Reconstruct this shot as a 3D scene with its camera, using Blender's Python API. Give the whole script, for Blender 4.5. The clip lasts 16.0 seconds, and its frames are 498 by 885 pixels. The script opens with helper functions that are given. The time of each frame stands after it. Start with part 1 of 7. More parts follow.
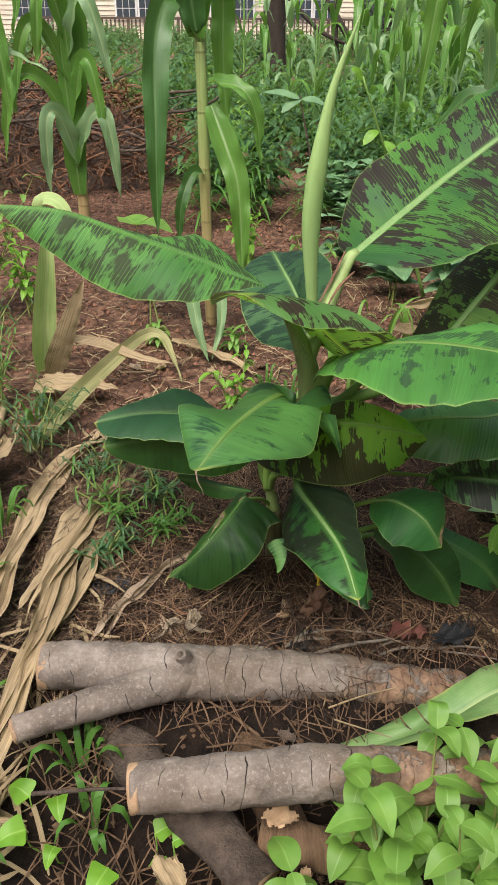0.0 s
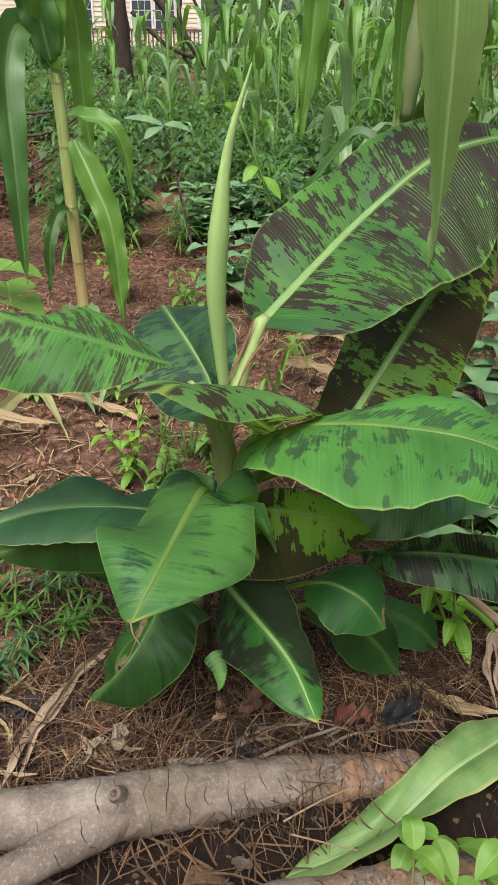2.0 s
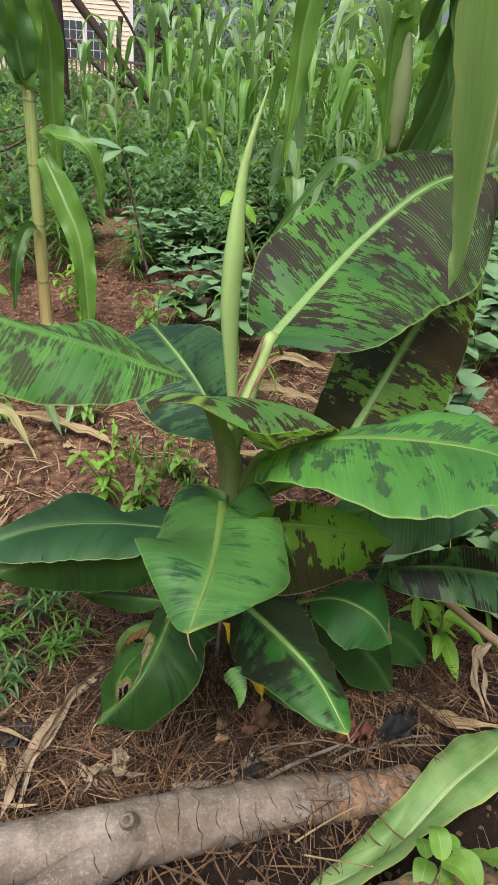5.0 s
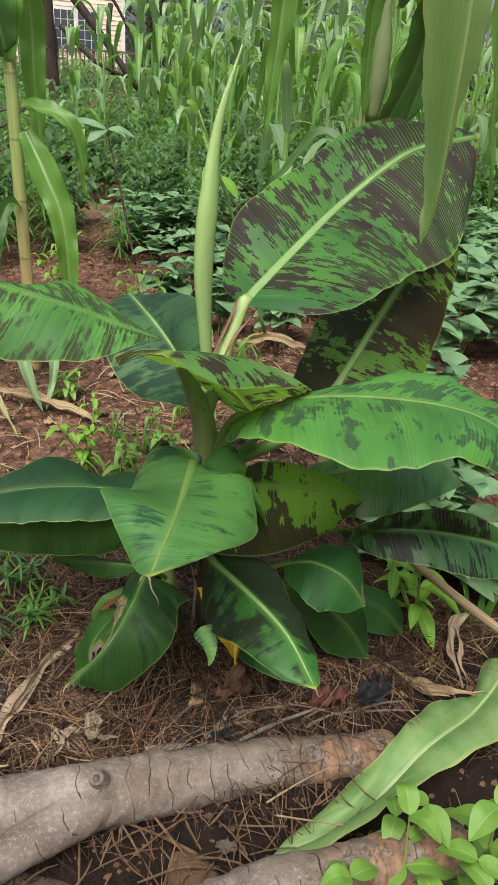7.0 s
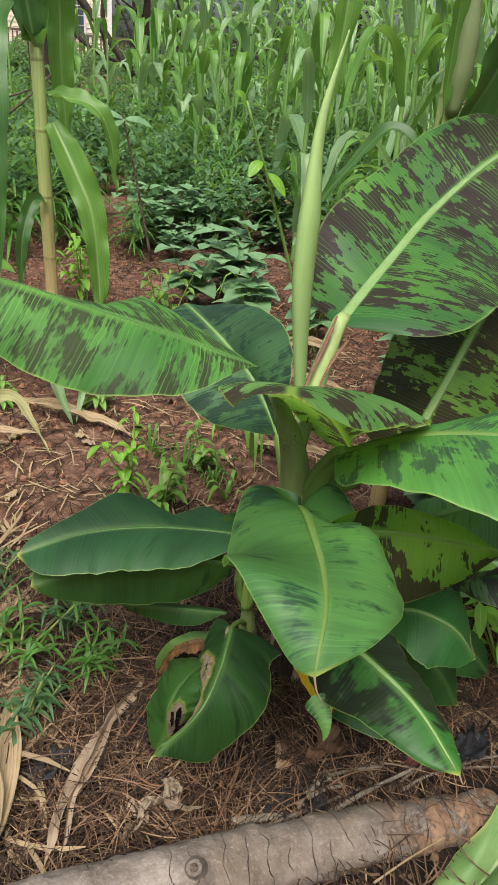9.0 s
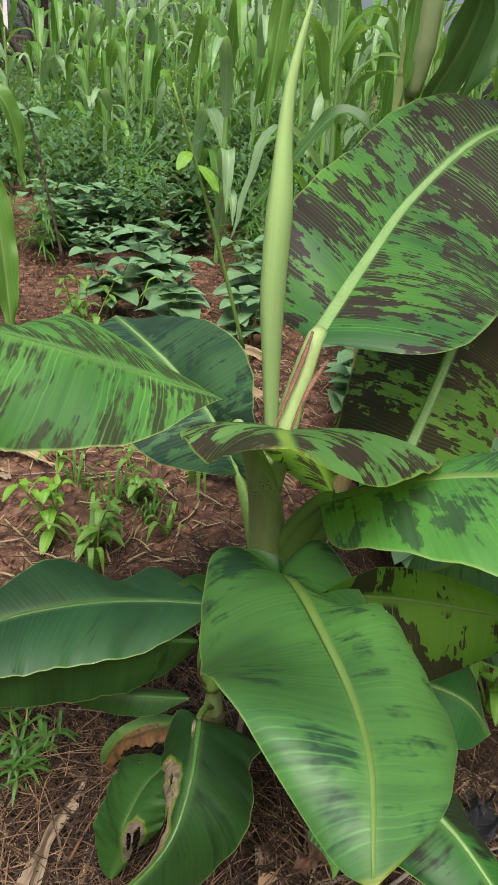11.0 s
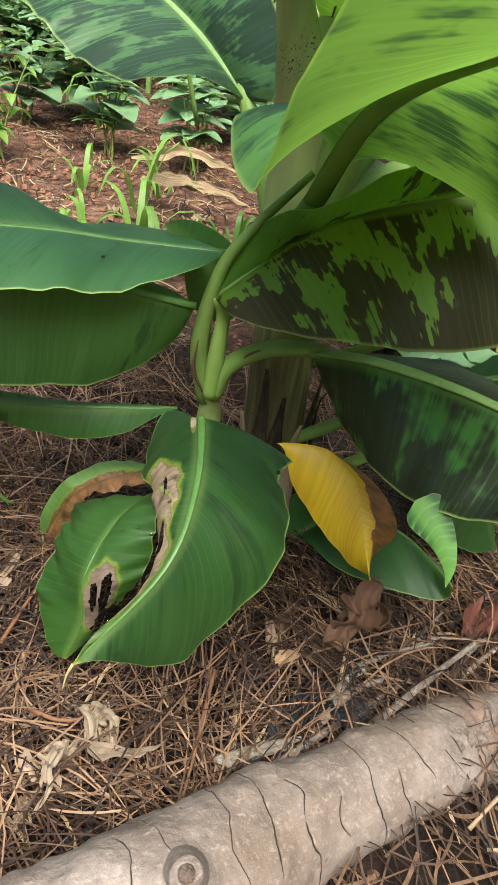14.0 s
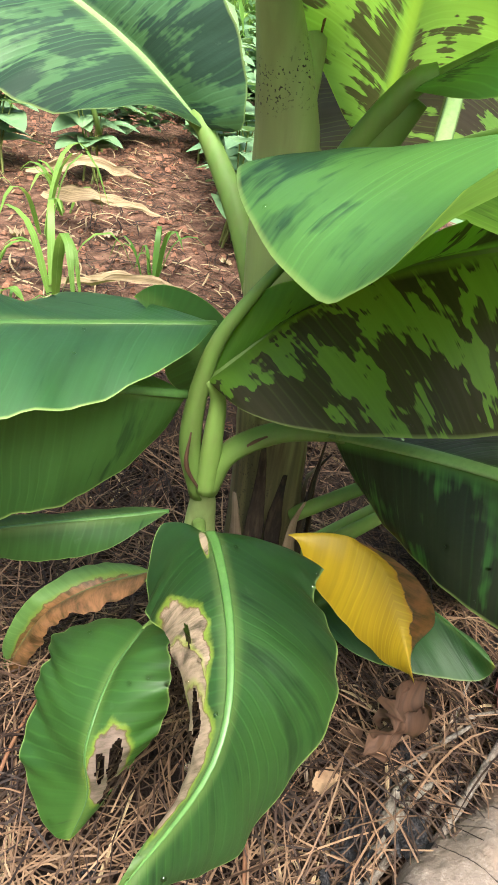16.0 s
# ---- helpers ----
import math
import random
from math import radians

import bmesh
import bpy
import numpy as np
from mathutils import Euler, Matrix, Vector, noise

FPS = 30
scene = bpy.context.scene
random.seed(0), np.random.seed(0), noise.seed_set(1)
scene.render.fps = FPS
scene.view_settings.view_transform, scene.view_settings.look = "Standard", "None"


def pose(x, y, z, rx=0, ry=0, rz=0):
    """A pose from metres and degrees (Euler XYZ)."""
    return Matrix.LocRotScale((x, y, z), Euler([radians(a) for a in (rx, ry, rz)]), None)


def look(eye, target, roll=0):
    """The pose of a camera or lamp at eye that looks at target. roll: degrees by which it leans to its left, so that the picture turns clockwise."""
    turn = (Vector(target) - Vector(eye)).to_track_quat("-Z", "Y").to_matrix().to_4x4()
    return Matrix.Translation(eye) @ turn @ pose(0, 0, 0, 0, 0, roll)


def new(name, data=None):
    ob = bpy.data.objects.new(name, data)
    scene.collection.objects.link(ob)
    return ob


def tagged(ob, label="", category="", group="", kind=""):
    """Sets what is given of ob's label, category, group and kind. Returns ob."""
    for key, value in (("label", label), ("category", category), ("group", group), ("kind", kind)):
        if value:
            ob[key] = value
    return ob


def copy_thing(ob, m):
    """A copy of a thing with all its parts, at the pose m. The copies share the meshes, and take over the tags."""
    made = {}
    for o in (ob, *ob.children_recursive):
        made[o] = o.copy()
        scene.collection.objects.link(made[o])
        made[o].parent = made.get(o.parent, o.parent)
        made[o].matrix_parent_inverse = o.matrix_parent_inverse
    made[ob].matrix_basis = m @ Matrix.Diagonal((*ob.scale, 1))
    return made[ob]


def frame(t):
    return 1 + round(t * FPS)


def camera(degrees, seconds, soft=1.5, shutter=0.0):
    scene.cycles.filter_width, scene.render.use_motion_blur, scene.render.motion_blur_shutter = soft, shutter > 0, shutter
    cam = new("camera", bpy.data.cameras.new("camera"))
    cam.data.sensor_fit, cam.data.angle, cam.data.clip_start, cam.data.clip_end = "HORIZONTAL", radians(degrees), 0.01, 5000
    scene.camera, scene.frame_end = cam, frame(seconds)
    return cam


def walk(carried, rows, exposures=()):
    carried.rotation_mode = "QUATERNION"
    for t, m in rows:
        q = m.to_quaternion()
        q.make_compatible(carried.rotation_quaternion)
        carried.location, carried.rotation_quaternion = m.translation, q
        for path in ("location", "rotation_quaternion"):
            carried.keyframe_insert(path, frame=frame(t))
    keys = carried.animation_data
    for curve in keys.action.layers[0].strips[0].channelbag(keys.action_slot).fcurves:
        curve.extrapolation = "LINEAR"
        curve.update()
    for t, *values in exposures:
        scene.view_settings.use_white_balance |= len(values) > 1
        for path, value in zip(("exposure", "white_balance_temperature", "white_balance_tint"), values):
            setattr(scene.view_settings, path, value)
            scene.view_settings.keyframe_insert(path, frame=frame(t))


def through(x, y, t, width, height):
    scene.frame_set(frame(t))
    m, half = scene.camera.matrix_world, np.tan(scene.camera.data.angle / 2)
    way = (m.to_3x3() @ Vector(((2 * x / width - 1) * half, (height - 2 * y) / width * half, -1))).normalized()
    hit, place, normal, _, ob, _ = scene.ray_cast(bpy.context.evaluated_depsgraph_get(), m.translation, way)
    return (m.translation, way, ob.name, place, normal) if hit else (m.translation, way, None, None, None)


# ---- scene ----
cam = camera(38.0, 16.0, 1.0)
PATH = [
    (0, (0.005, 0.047, 1.091), (0.004, 1.795, 0.12), 0.4),
    (0.5, (0.075, 0.079, 1.078), (0.07, 1.82, 0.093), -0.8),
    (1, (-0.038, 0.15, 1.095), (0.13, 1.89, 0.123), 0.4),
    (1.5, (-0.091, 0.224, 1.14), (0.188, 1.957, 0.182), 0.6),
    (2, (-0.055, 0.244, 1.153), (0.281, 1.97, 0.2), 0.5),
    (2.5, (-0.092, 0.222, 1.146), (0.313, 1.944, 0.212), 0.7),
    (3, (-0.13, 0.208, 1.15), (0.33, 1.924, 0.231), 1.3),
    (3.5, (-0.17, 0.222, 1.147), (0.321, 1.936, 0.242), 2.2),
    (3.7, (-0.189, 0.239, 1.146), (0.309, 1.954, 0.245), 2.6),
    (5.8, (-0.203, 0.267, 1.106), (0.365, 1.979, 0.24), 4.2),
    (6, (-0.194, 0.264, 1.1), (0.384, 1.97, 0.231), 4.2),
    (6.5, (-0.185, 0.253, 1.088), (0.401, 1.949, 0.205), 4.3),
    (7, (-0.174, 0.235, 1.077), (0.389, 1.937, 0.19), 4.3),
    (7.5, (-0.126, 0.216, 1.07), (0.384, 1.928, 0.171), 3.5),
    (8, (-0.205, 0.283, 1.049), (0.346, 1.982, 0.149), 4.2),
    (8.5, (-0.288, 0.357, 1.079), (0.289, 2.04, 0.166), 4.5),
    (8.7, (-0.303, 0.387, 1.076), (0.283, 2.068, 0.165), 4.7),
    (10.8, (-0.289, 0.687, 1.023), (0.487, 2.296, 0.124), 5.1),
    (11, (-0.281, 0.672, 1.016), (0.529, 2.271, 0.129), 5.6),
    (11.5, (-0.256, 0.654, 1.01), (0.608, 2.227, 0.126), 6.2),
    (12, (-0.247, 0.628, 0.986), (0.644, 2.167, 0.072), 7.3),
    (12.5, (-0.257, 0.62, 0.886), (0.648, 2.118, -0.082), 8.0),
    (13, (-0.268, 0.681, 0.788), (0.664, 2.129, -0.228), 8.7),
    (13.5, (-0.29, 0.769, 0.656), (0.673, 2.185, -0.377), 9.8),
    (14, (-0.276, 0.823, 0.582), (0.713, 2.221, -0.45), 10.2),
    (14.5, (-0.265, 0.886, 0.564), (0.743, 2.278, -0.459), 9.8),
    (15, (-0.246, 0.902, 0.57), (0.796, 2.274, -0.446), 8.9),
    (15.5, (-0.275, 0.914, 0.614), (0.834, 2.234, -0.4), 8.2),
    (16, (-0.264, 0.987, 0.589), (0.919, 2.231, -0.436), 8.3),
]
EXPOSURE = [(0, 0.85), (8.5, 0.87), (11.5, 0.92), (13, 1.18), (14, 1.62), (16, 2.2)]
walk(cam, [(t, look(eye, target, roll)) for t, eye, target, roll in PATH], EXPOSURE)

# ---- light: bright overcast day ----
world = bpy.data.worlds.new("sky")
scene.world = world
world.use_nodes = True
wn = world.node_tree
sky = wn.nodes.new("ShaderNodeTexSky")
sky.sky_type = "NISHITA"
sky.sun_disc = False
sky.sun_elevation, sky.sun_rotation = radians(58), radians(200)
sky.air_density, sky.dust_density, sky.ozone_density = 1.0, 6.0, 1.0
bg = wn.nodes["Background"]
bg.inputs["Strength"].default_value = 0.085
wn.links.new(sky.outputs[0], bg.inputs["Color"])
sun_data = bpy.data.lights.new("sun", "SUN")
sun_data.energy, sun_data.angle, sun_data.color = 2.75, radians(45), (1.0, 0.965, 0.92)
sun = new("sun", sun_data)
sun.matrix_world = look((-1.0, -0.6, 5.0), (0.3, 1.4, 0.3))

# ---- mesh helpers ----


def V(*a):
    return Vector(a)


def mesh_ob(name, verts, faces, mats, parent=None, smooth=True, label="", uv=None, uv2=None, slots=None):
    me = bpy.data.meshes.new(name)
    me.from_pydata([tuple(v) for v in verts], [], faces)
    for m in (mats if isinstance(mats, (list, tuple)) else [mats]):
        me.materials.append(m)
    if slots is not None:
        me.polygons.foreach_set("material_index", slots)
    me.polygons.foreach_set("use_smooth", [smooth] * len(me.polygons))
    for nm, data in (("metric", uv), ("unit", uv2)):
        if data is not None:
            layer = me.uv_layers.new(name=nm)
            idx = np.empty(len(me.loops), dtype=np.int32)
            me.loops.foreach_get("vertex_index", idx)
            layer.data.foreach_set("uv", np.asarray(data, dtype=np.float32)[idx].ravel())
    ob = new(name, me)
    if parent is not None:
        ob.parent = parent
    if label:
        tagged(ob, label)
    return ob


def empty(name, loc, label, category, group="", kind=""):
    ob = new(name)
    ob.empty_display_size = 0.05
    ob.location = loc
    return tagged(ob, label, category, group, kind)


def settle(parent):
    """Children were built in world space: keep them there under their thing."""
    inv = Matrix.Translation(parent.location).inverted()
    for c in parent.children:
        c.matrix_parent_inverse = inv


def spline(pts, n):
    """n + 1 points evenly along a Catmull-Rom curve through pts."""
    p = [Vector(q) for q in pts]
    if len(p) == 2:
        return [p[0].lerp(p[1], i / n) for i in range(n + 1)]
    p = [p[0] * 2 - p[1]] + p + [p[-1] * 2 - p[-2]]
    fine = []
    for i in range(1, len(p) - 2):
        a, b, c, d = p[i - 1:i + 3]
        for k in range(24):
            t = k / 24
            fine.append(0.5 * (2 * b + (c - a) * t + (2 * a - 5 * b + 4 * c - d) * t * t + (3 * b - a - 3 * c + d) * t ** 3))
    fine.append(p[-2])
    acc = [0.0]
    for a, b in zip(fine, fine[1:]):
        acc.append(acc[-1] + (b - a).length)
    out, j = [], 0
    for i in range(n + 1):
        s = acc[-1] * i / n
        while j < len(acc) - 2 and acc[j + 1] < s:
            j += 1
        out.append(fine[j].lerp(fine[j + 1], (s - acc[j]) / max(acc[j + 1] - acc[j], 1e-9)))
    return out


def tangents(c):
    return [(c[min(i + 1, len(c) - 1)] - c[max(i - 1, 0)]).normalized() for i in range(len(c))]


def lerp_list(vals, s):
    if not isinstance(vals, (list, tuple)):
        return vals
    x = s * (len(vals) - 1)
    i = min(int(x), len(vals) - 2)
    return vals[i] + (vals[i + 1] - vals[i]) * (x - i)


def tube_data(pts, radii, sides=10, n=14, flat=1.0, up=(0, 0, 1), bump=0.0, seed=0, caps=True):
    c = spline(pts, n)
    tg = tangents(c)
    verts, faces, uv = [], [], []
    ref = Vector(up)
    run = 0.0
    for i, (p, t) in enumerate(zip(c, tg)):
        side = t.cross(ref)
        if side.length < 1e-3:
            side = t.orthogonal()
        side.normalize()
        nrm = side.cross(t)
        ref = nrm
        r = lerp_list(radii, i / n)
        if i:
            run += (c[i] - c[i - 1]).length
        for k in range(sides):
            a = 2 * math.pi * k / sides
            rr = r * (1 + bump * noise.noise((p * (0.5 / max(r, 1e-3)) + Vector((math.cos(a), math.sin(a), seed * 3.7)))))
            verts.append(p + side * (math.cos(a) * rr) + nrm * (math.sin(a) * rr * flat))
            uv.append((run, a / (2 * math.pi) * 6.283 * max(lerp_list(radii, 0.5), 1e-4)))
    for i in range(n):
        for k in range(sides):
            k2 = (k + 1) % sides
            faces.append((i * sides + k, i * sides + k2, (i + 1) * sides + k2, (i + 1) * sides + k))
    if caps:
        faces.append(tuple(range(sides))[::-1])
        faces.append(tuple(n * sides + k for k in range(sides)))
    return verts, faces, uv


def tube(name, pts, radii, mat, parent=None, label="", **kw):
    v, f, uv = tube_data(pts, radii, **kw)
    return mesh_ob(name, v, f, mat, parent, True, label, uv=uv)


SHAPES = {
    "banana": lambda s: (1 - (1 - min(s / 0.22, 1)) ** 2.2) ** 0.55 * max(0.0, 1 - max(0.0, (s - 0.5) / 0.5) ** 2.6) ** 0.75,
    "oval": lambda s: math.sin(math.pi * min(max(s, 0), 1) ** 0.85) ** 0.8,
    "ovate": lambda s: math.sin(math.pi * min(max(s, 0), 1) ** 0.68) ** 0.85,
    "corn": lambda s: min(1, 0.55 + s * 2.2) * max(0.0, 1 - s ** 2.4) ** 0.8,
    "heart": lambda s: (1 - (1 - min(s / 0.18, 1)) ** 2) ** 0.5 * (1 - s) ** 0.75 * 1.15,
}


KNOTS = (0, 0.05, 0.2, 0.4, 0.6, 0.8, 0.94, 1.0)


def width_at(w, s):
    """A smooth half width through six values from base to tip."""
    y = [max(w[0], 0.003) * 0.3] + [max(q, 0.003) for q in w] + [0.0]
    h = [b - a for a, b in zip(KNOTS, KNOTS[1:])]
    d = [(b - a) / k for a, b, k in zip(y, y[1:], h)]
    m = [d[0]] + [0.0] * 6 + [d[-1]]
    for i in range(1, 7):
        if d[i - 1] * d[i] > 0:
            w1, w2 = 2 * h[i] + h[i - 1], h[i] + 2 * h[i - 1]
            m[i] = (w1 + w2) / (w1 / d[i - 1] + w2 / d[i])
    i = max(k for k in range(7) if KNOTS[k] <= s or k == 0)
    t = (s - KNOTS[i]) / h[i]
    return (2 * t ** 3 - 3 * t ** 2 + 1) * y[i] + (t ** 3 - 2 * t ** 2 + t) * h[i] * m[i] + (3 * t ** 2 - 2 * t ** 3) * y[i + 1] + (t ** 3 - t ** 2) * h[i] * m[i + 1]


def sheet_data(mids, n0, n1, half, shape="banana", wl=None, wr=None, left=0.0, right=0.0, curl_l=0.0, curl_r=0.0, wave=0.0, wave_n=7,
               seed=0, nu=30, nv=7, nip=0.0):
    """A leaf blade along mids. n0, n1: the way its upper face looks at base and tip; left, right: degrees by which each half
    is lifted towards that face; curl_l, curl_r: further bend of the halves at their edges."""
    c = spline(mids, nu)
    tg = tangents(c)
    prof = SHAPES[shape]
    verts, uv, uv2 = [], [], []
    run = 0.0
    rnd = random.Random(seed)
    ph = [rnd.uniform(0, 6.28) for _ in range(6)]
    for i in range(nu + 1):
        s = i / nu
        if i:
            run += (c[i] - c[i - 1]).length
        nn = Vector(n0).lerp(Vector(n1), s)
        side = tg[i].cross(nn).normalized()
        nn = side.cross(tg[i]).normalized()
        w = half * prof(s) if wl is None else 0.0
        for j in range(-nv, nv + 1):
            v = j / nv
            a_half = w if wl is None else width_at(wl if j < 0 else wr, s)
            lift = radians(lerp_list(left if j < 0 else right, s))
            curl = radians(lerp_list(curl_l if j < 0 else curl_r, s))
            k = abs(v)
            # arc: the angle grows from lift to lift + curl across the half
            steps = 6
            x = z = 0.0
            for q in range(steps):
                ang = lift + curl * (k * (q + 0.5) / steps)
                x += math.cos(ang) * k * a_half / steps
                z += math.sin(ang) * k * a_half / steps
            sg = -1 if j < 0 else 1
            ruffle = wave * half * k * k * (math.sin(s * wave_n * 6.28 + ph[0 if j < 0 else 1]) * 0.6 + math.sin(s * wave_n * 2.7 * 6.28 + ph[2 if j < 0 else 3]) * 0.4)
            off = nip * half * k ** 4 * noise.noise(Vector((s * 9, sg * 2.0, seed * 1.3)))
            p = c[i] + side * (sg * (x + off)) + nn * (z + ruffle)
            verts.append(p)
            uv.append((run, sg * k * a_half))
            uv2.append((s, v))
    m = 2 * nv + 1
    faces = [(i * m + j, i * m + j + 1, (i + 1) * m + j + 1, (i + 1) * m + j) for i in range(nu) for j in range(2 * nv)]
    return verts, faces, uv, uv2, c


# ---- materials ----


class Mat:
    """A thin layer over a node tree."""

    def __init__(self, name, rough=0.6, spec=0.4):
        self.m = bpy.data.materials.new(name)
        self.m.use_nodes = True
        self.t = self.m.node_tree
        self.b = self.t.nodes["Principled BSDF"]
        self.out = self.t.nodes["Material Output"]
        self.b.inputs["Roughness"].default_value = rough
        self.b.inputs["Specular IOR Level"].default_value = spec

    def n(self, kind, **vals):
        nd = self.t.nodes.new("ShaderNode" + kind)
        for k, v in vals.items():
            nd.inputs[k.replace("_", " ")].default_value = v
        return nd

    def link(self, a, b):
        self.t.links.new(a, b)

    def coord(self, layer=None):
        if layer:
            nd = self.t.nodes.new("ShaderNodeUVMap")
            nd.uv_map = layer
            return nd.outputs[0]
        return self.t.nodes.new("ShaderNodeTexCoord").outputs["Object"]

    def mapped(self, vec, scale=(1, 1, 1), loc=None):
        nd = self.n("Mapping")
        nd.inputs["Scale"].default_value = scale
        self.link(vec, nd.inputs["Vector"])
        if loc is not None:
            self.link(loc, nd.inputs["Location"])
        return nd.outputs[0]

    def noise(self, vec, scale, detail=3.0, rough=0.55, distort=0.0):
        nd = self.n("TexNoise", Scale=scale, Detail=detail, Roughness=rough, Distortion=distort)
        self.link(vec, nd.inputs["Vector"])
        return nd.outputs["Fac"]

    def ramp(self, fac, stops):
        nd = self.n("ValToRGB")
        e = nd.color_ramp.elements
        while len(e) < len(stops):
            e.new(0.5)
        for el, (pos, col) in zip(e, stops):
            el.position = pos
            el.color = (*col, 1) if len(col) == 3 else col
        self.link(fac, nd.inputs[0])
        return nd.outputs[0]

    def mask(self, fac, lo, hi):
        nd = self.n("MapRange")
        nd.inputs["From Min"].default_value, nd.inputs["From Max"].default_value = lo, hi
        self.link(fac, nd.inputs[0])
        return nd.outputs[0]

    def mix(self, fac, a, b, blend="MIX"):
        nd = self.t.nodes.new("ShaderNodeMix")
        nd.data_type, nd.blend_type = "RGBA", blend
        for sock, val in ((nd.inputs[0], fac), (nd.inputs[6], a), (nd.inputs[7], b)):
            if isinstance(val, (int, float)):
                sock.default_value = val
            elif isinstance(val, tuple):
                sock.default_value = (*val, 1)
            else:
                self.link(val, sock)
        return nd.outputs[2]

    def math(self, op, a, b=0.0, c=0.0):
        nd = self.t.nodes.new("ShaderNodeMath")
        nd.operation = op
        for sock, val in zip(nd.inputs, (a, b, c)):
            if isinstance(val, (int, float)):
                sock.default_value = val
            else:
                self.link(val, sock)
        return nd.outputs[0]

    def sep(self, vec):
        nd = self.n("SeparateXYZ")
        self.link(vec, nd.inputs[0])
        return nd.outputs

    def rand(self):
        return self.t.nodes.new("ShaderNodeObjectInfo").outputs["Random"]

    def island(self):
        return self.t.nodes.new("ShaderNodeNewGeometry").outputs["Random Per Island"]

    def bump(self, height, strength=0.3, dist=0.002):
        nd = self.n("Bump", Strength=strength, Distance=dist)
        self.link(height, nd.inputs["Height"])
        self.link(nd.outputs[0], self.b.inputs["Normal"])

    def color(self, c):
        if isinstance(c, tuple):
            self.b.inputs["Base Color"].default_value = (*c, 1)
        else:
            self.link(c, self.b.inputs["Base Color"])
        return self

    def thin(self, colour, amount):
        """Let light through, as a leaf does."""
        tr = self.n("BsdfTranslucent")
        if isinstance(colour, tuple):
            tr.inputs[0].default_value = (*colour, 1)
        else:
            self.link(colour, tr.inputs[0])
        mx = self.n("MixShader", Fac=amount)
        self.link(self.b.outputs[0], mx.inputs[1])
        self.link(tr.outputs[0], mx.inputs[2])
        self.link(mx.outputs[0], self.out.inputs["Surface"])


def banana_mat(name, light, dark, blotch=(0.045, 0.026, 0.03), amount=0.5, vein=0.3, gloss=0.44, through=0.24, pale=(0.33, 0.46, 0.13),
               grain=(95, 13), cluster=(9, 4), soft=0.03, rise=0.0, dead=(), wither=(0.36, 0.25, 0.16), halo=(0.26, 0.36, 0.04), spec=0.42, glow=(0.46, 0.74, 0.09), side=0.0, band=0.12):
    """Banana leaf. amount: how much of it the maroon blotches cover; grain: their fineness along the rib and along the side veins;
    dead: withered spots as (u, v, ru, rv) of the blade; side: how far the blotches keep to one half; band: strength of the pale band along the rib."""
    m = Mat(name, gloss, 0.34)
    uv = m.coord("metric")
    s, d, _ = m.sep(uv)
    u, v, _ = m.sep(m.coord("unit"))
    seed = m.math("MULTIPLY", m.rand(), 40.0)
    ad = m.math("ABSOLUTE", d)
    run = m.math("SUBTRACT", s, m.math("MULTIPLY", ad, 0.3))
    comb = m.n("CombineXYZ")
    m.link(run, comb.inputs[0])
    m.link(d, comb.inputs[1])
    m.link(seed, comb.inputs[2])
    along = comb.outputs[0]
    big = m.noise(m.mapped(along, (7, 5, 1)), 1.0, 2.0)
    base = m.mix(m.mask(big, 0.36, 0.62), tuple(c * 0.8 for c in dark), light)
    streak = m.noise(m.mapped(along, (170, 8, 1)), 1.0, 3.0)
    base = m.mix(m.math("MULTIPLY", m.mask(streak, 0.42, 0.75), 0.22), base, tuple(min(1, c * 1.45) for c in light))
    base = m.mix(m.math("MULTIPLY", m.mask(streak, 0.5, 0.25), 0.3), base, tuple(c * 0.55 for c in dark))
    # maroon blotches stretched along the veins, with ragged ends
    warp = m.n("TexNoise", Scale=1.0, Detail=1.0)
    m.link(m.mapped(along, (45, 45, 1)), warp.inputs["Vector"])
    wob = m.n("VectorMath")
    wob.operation = "MULTIPLY_ADD"
    m.link(warp.outputs["Color"], wob.inputs[0])
    wob.inputs[1].default_value = (0.006, 0.012, 0.0)
    m.link(along, wob.inputs[2])
    b1 = m.noise(m.mapped(wob.outputs[0], (grain[0], grain[1], 1)), 1.0, 3.0, 0.6)
    b2 = m.noise(m.mapped(along, (cluster[0], cluster[1], 1)), 1.0, 2.0)
    b3 = m.noise(m.mapped(along, (210, 9, 1)), 1.0, 2.0)
    val = m.math("ADD", m.math("ADD", m.math("MULTIPLY", b1, 0.46), m.math("MULTIPLY", b2, 0.38)), m.math("MULTIPLY", b3, 0.16))
    if side:
        val = m.math("ADD", val, m.math("MULTIPLY", v, side))
    if rise:
        val = m.math("ADD", val, m.math("MULTIPLY", m.math("SUBTRACT", u, 0.45), rise))
    lo = 0.62 - 0.22 * amount
    msk = m.math("MULTIPLY", m.mask(val, lo, lo + soft), min(1.0, amount * 4) * 0.95)
    msk = m.math("MULTIPLY", msk, m.mask(ad, 0.004, 0.012))
    blot = m.mix(m.mask(streak, 0.3, 0.7), blotch, tuple(min(1, c * 1.5) for c in blotch))
    col = m.mix(msk, base, blot)
    # fine pale side veins
    ph = m.math("FRACT", m.math("MULTIPLY", m.math("ADD", run, m.math("MULTIPLY", m.noise(uv, 25.0, 1.0), 0.006)), 140.0))
    line = m.mask(m.math("ABSOLUTE", m.math("SUBTRACT", ph, 0.5)), 0.16, 0.03)
    some = m.mask(m.noise(m.mapped(along, (24, 3, 1)), 1.0, 1.0), 0.4, 0.62)
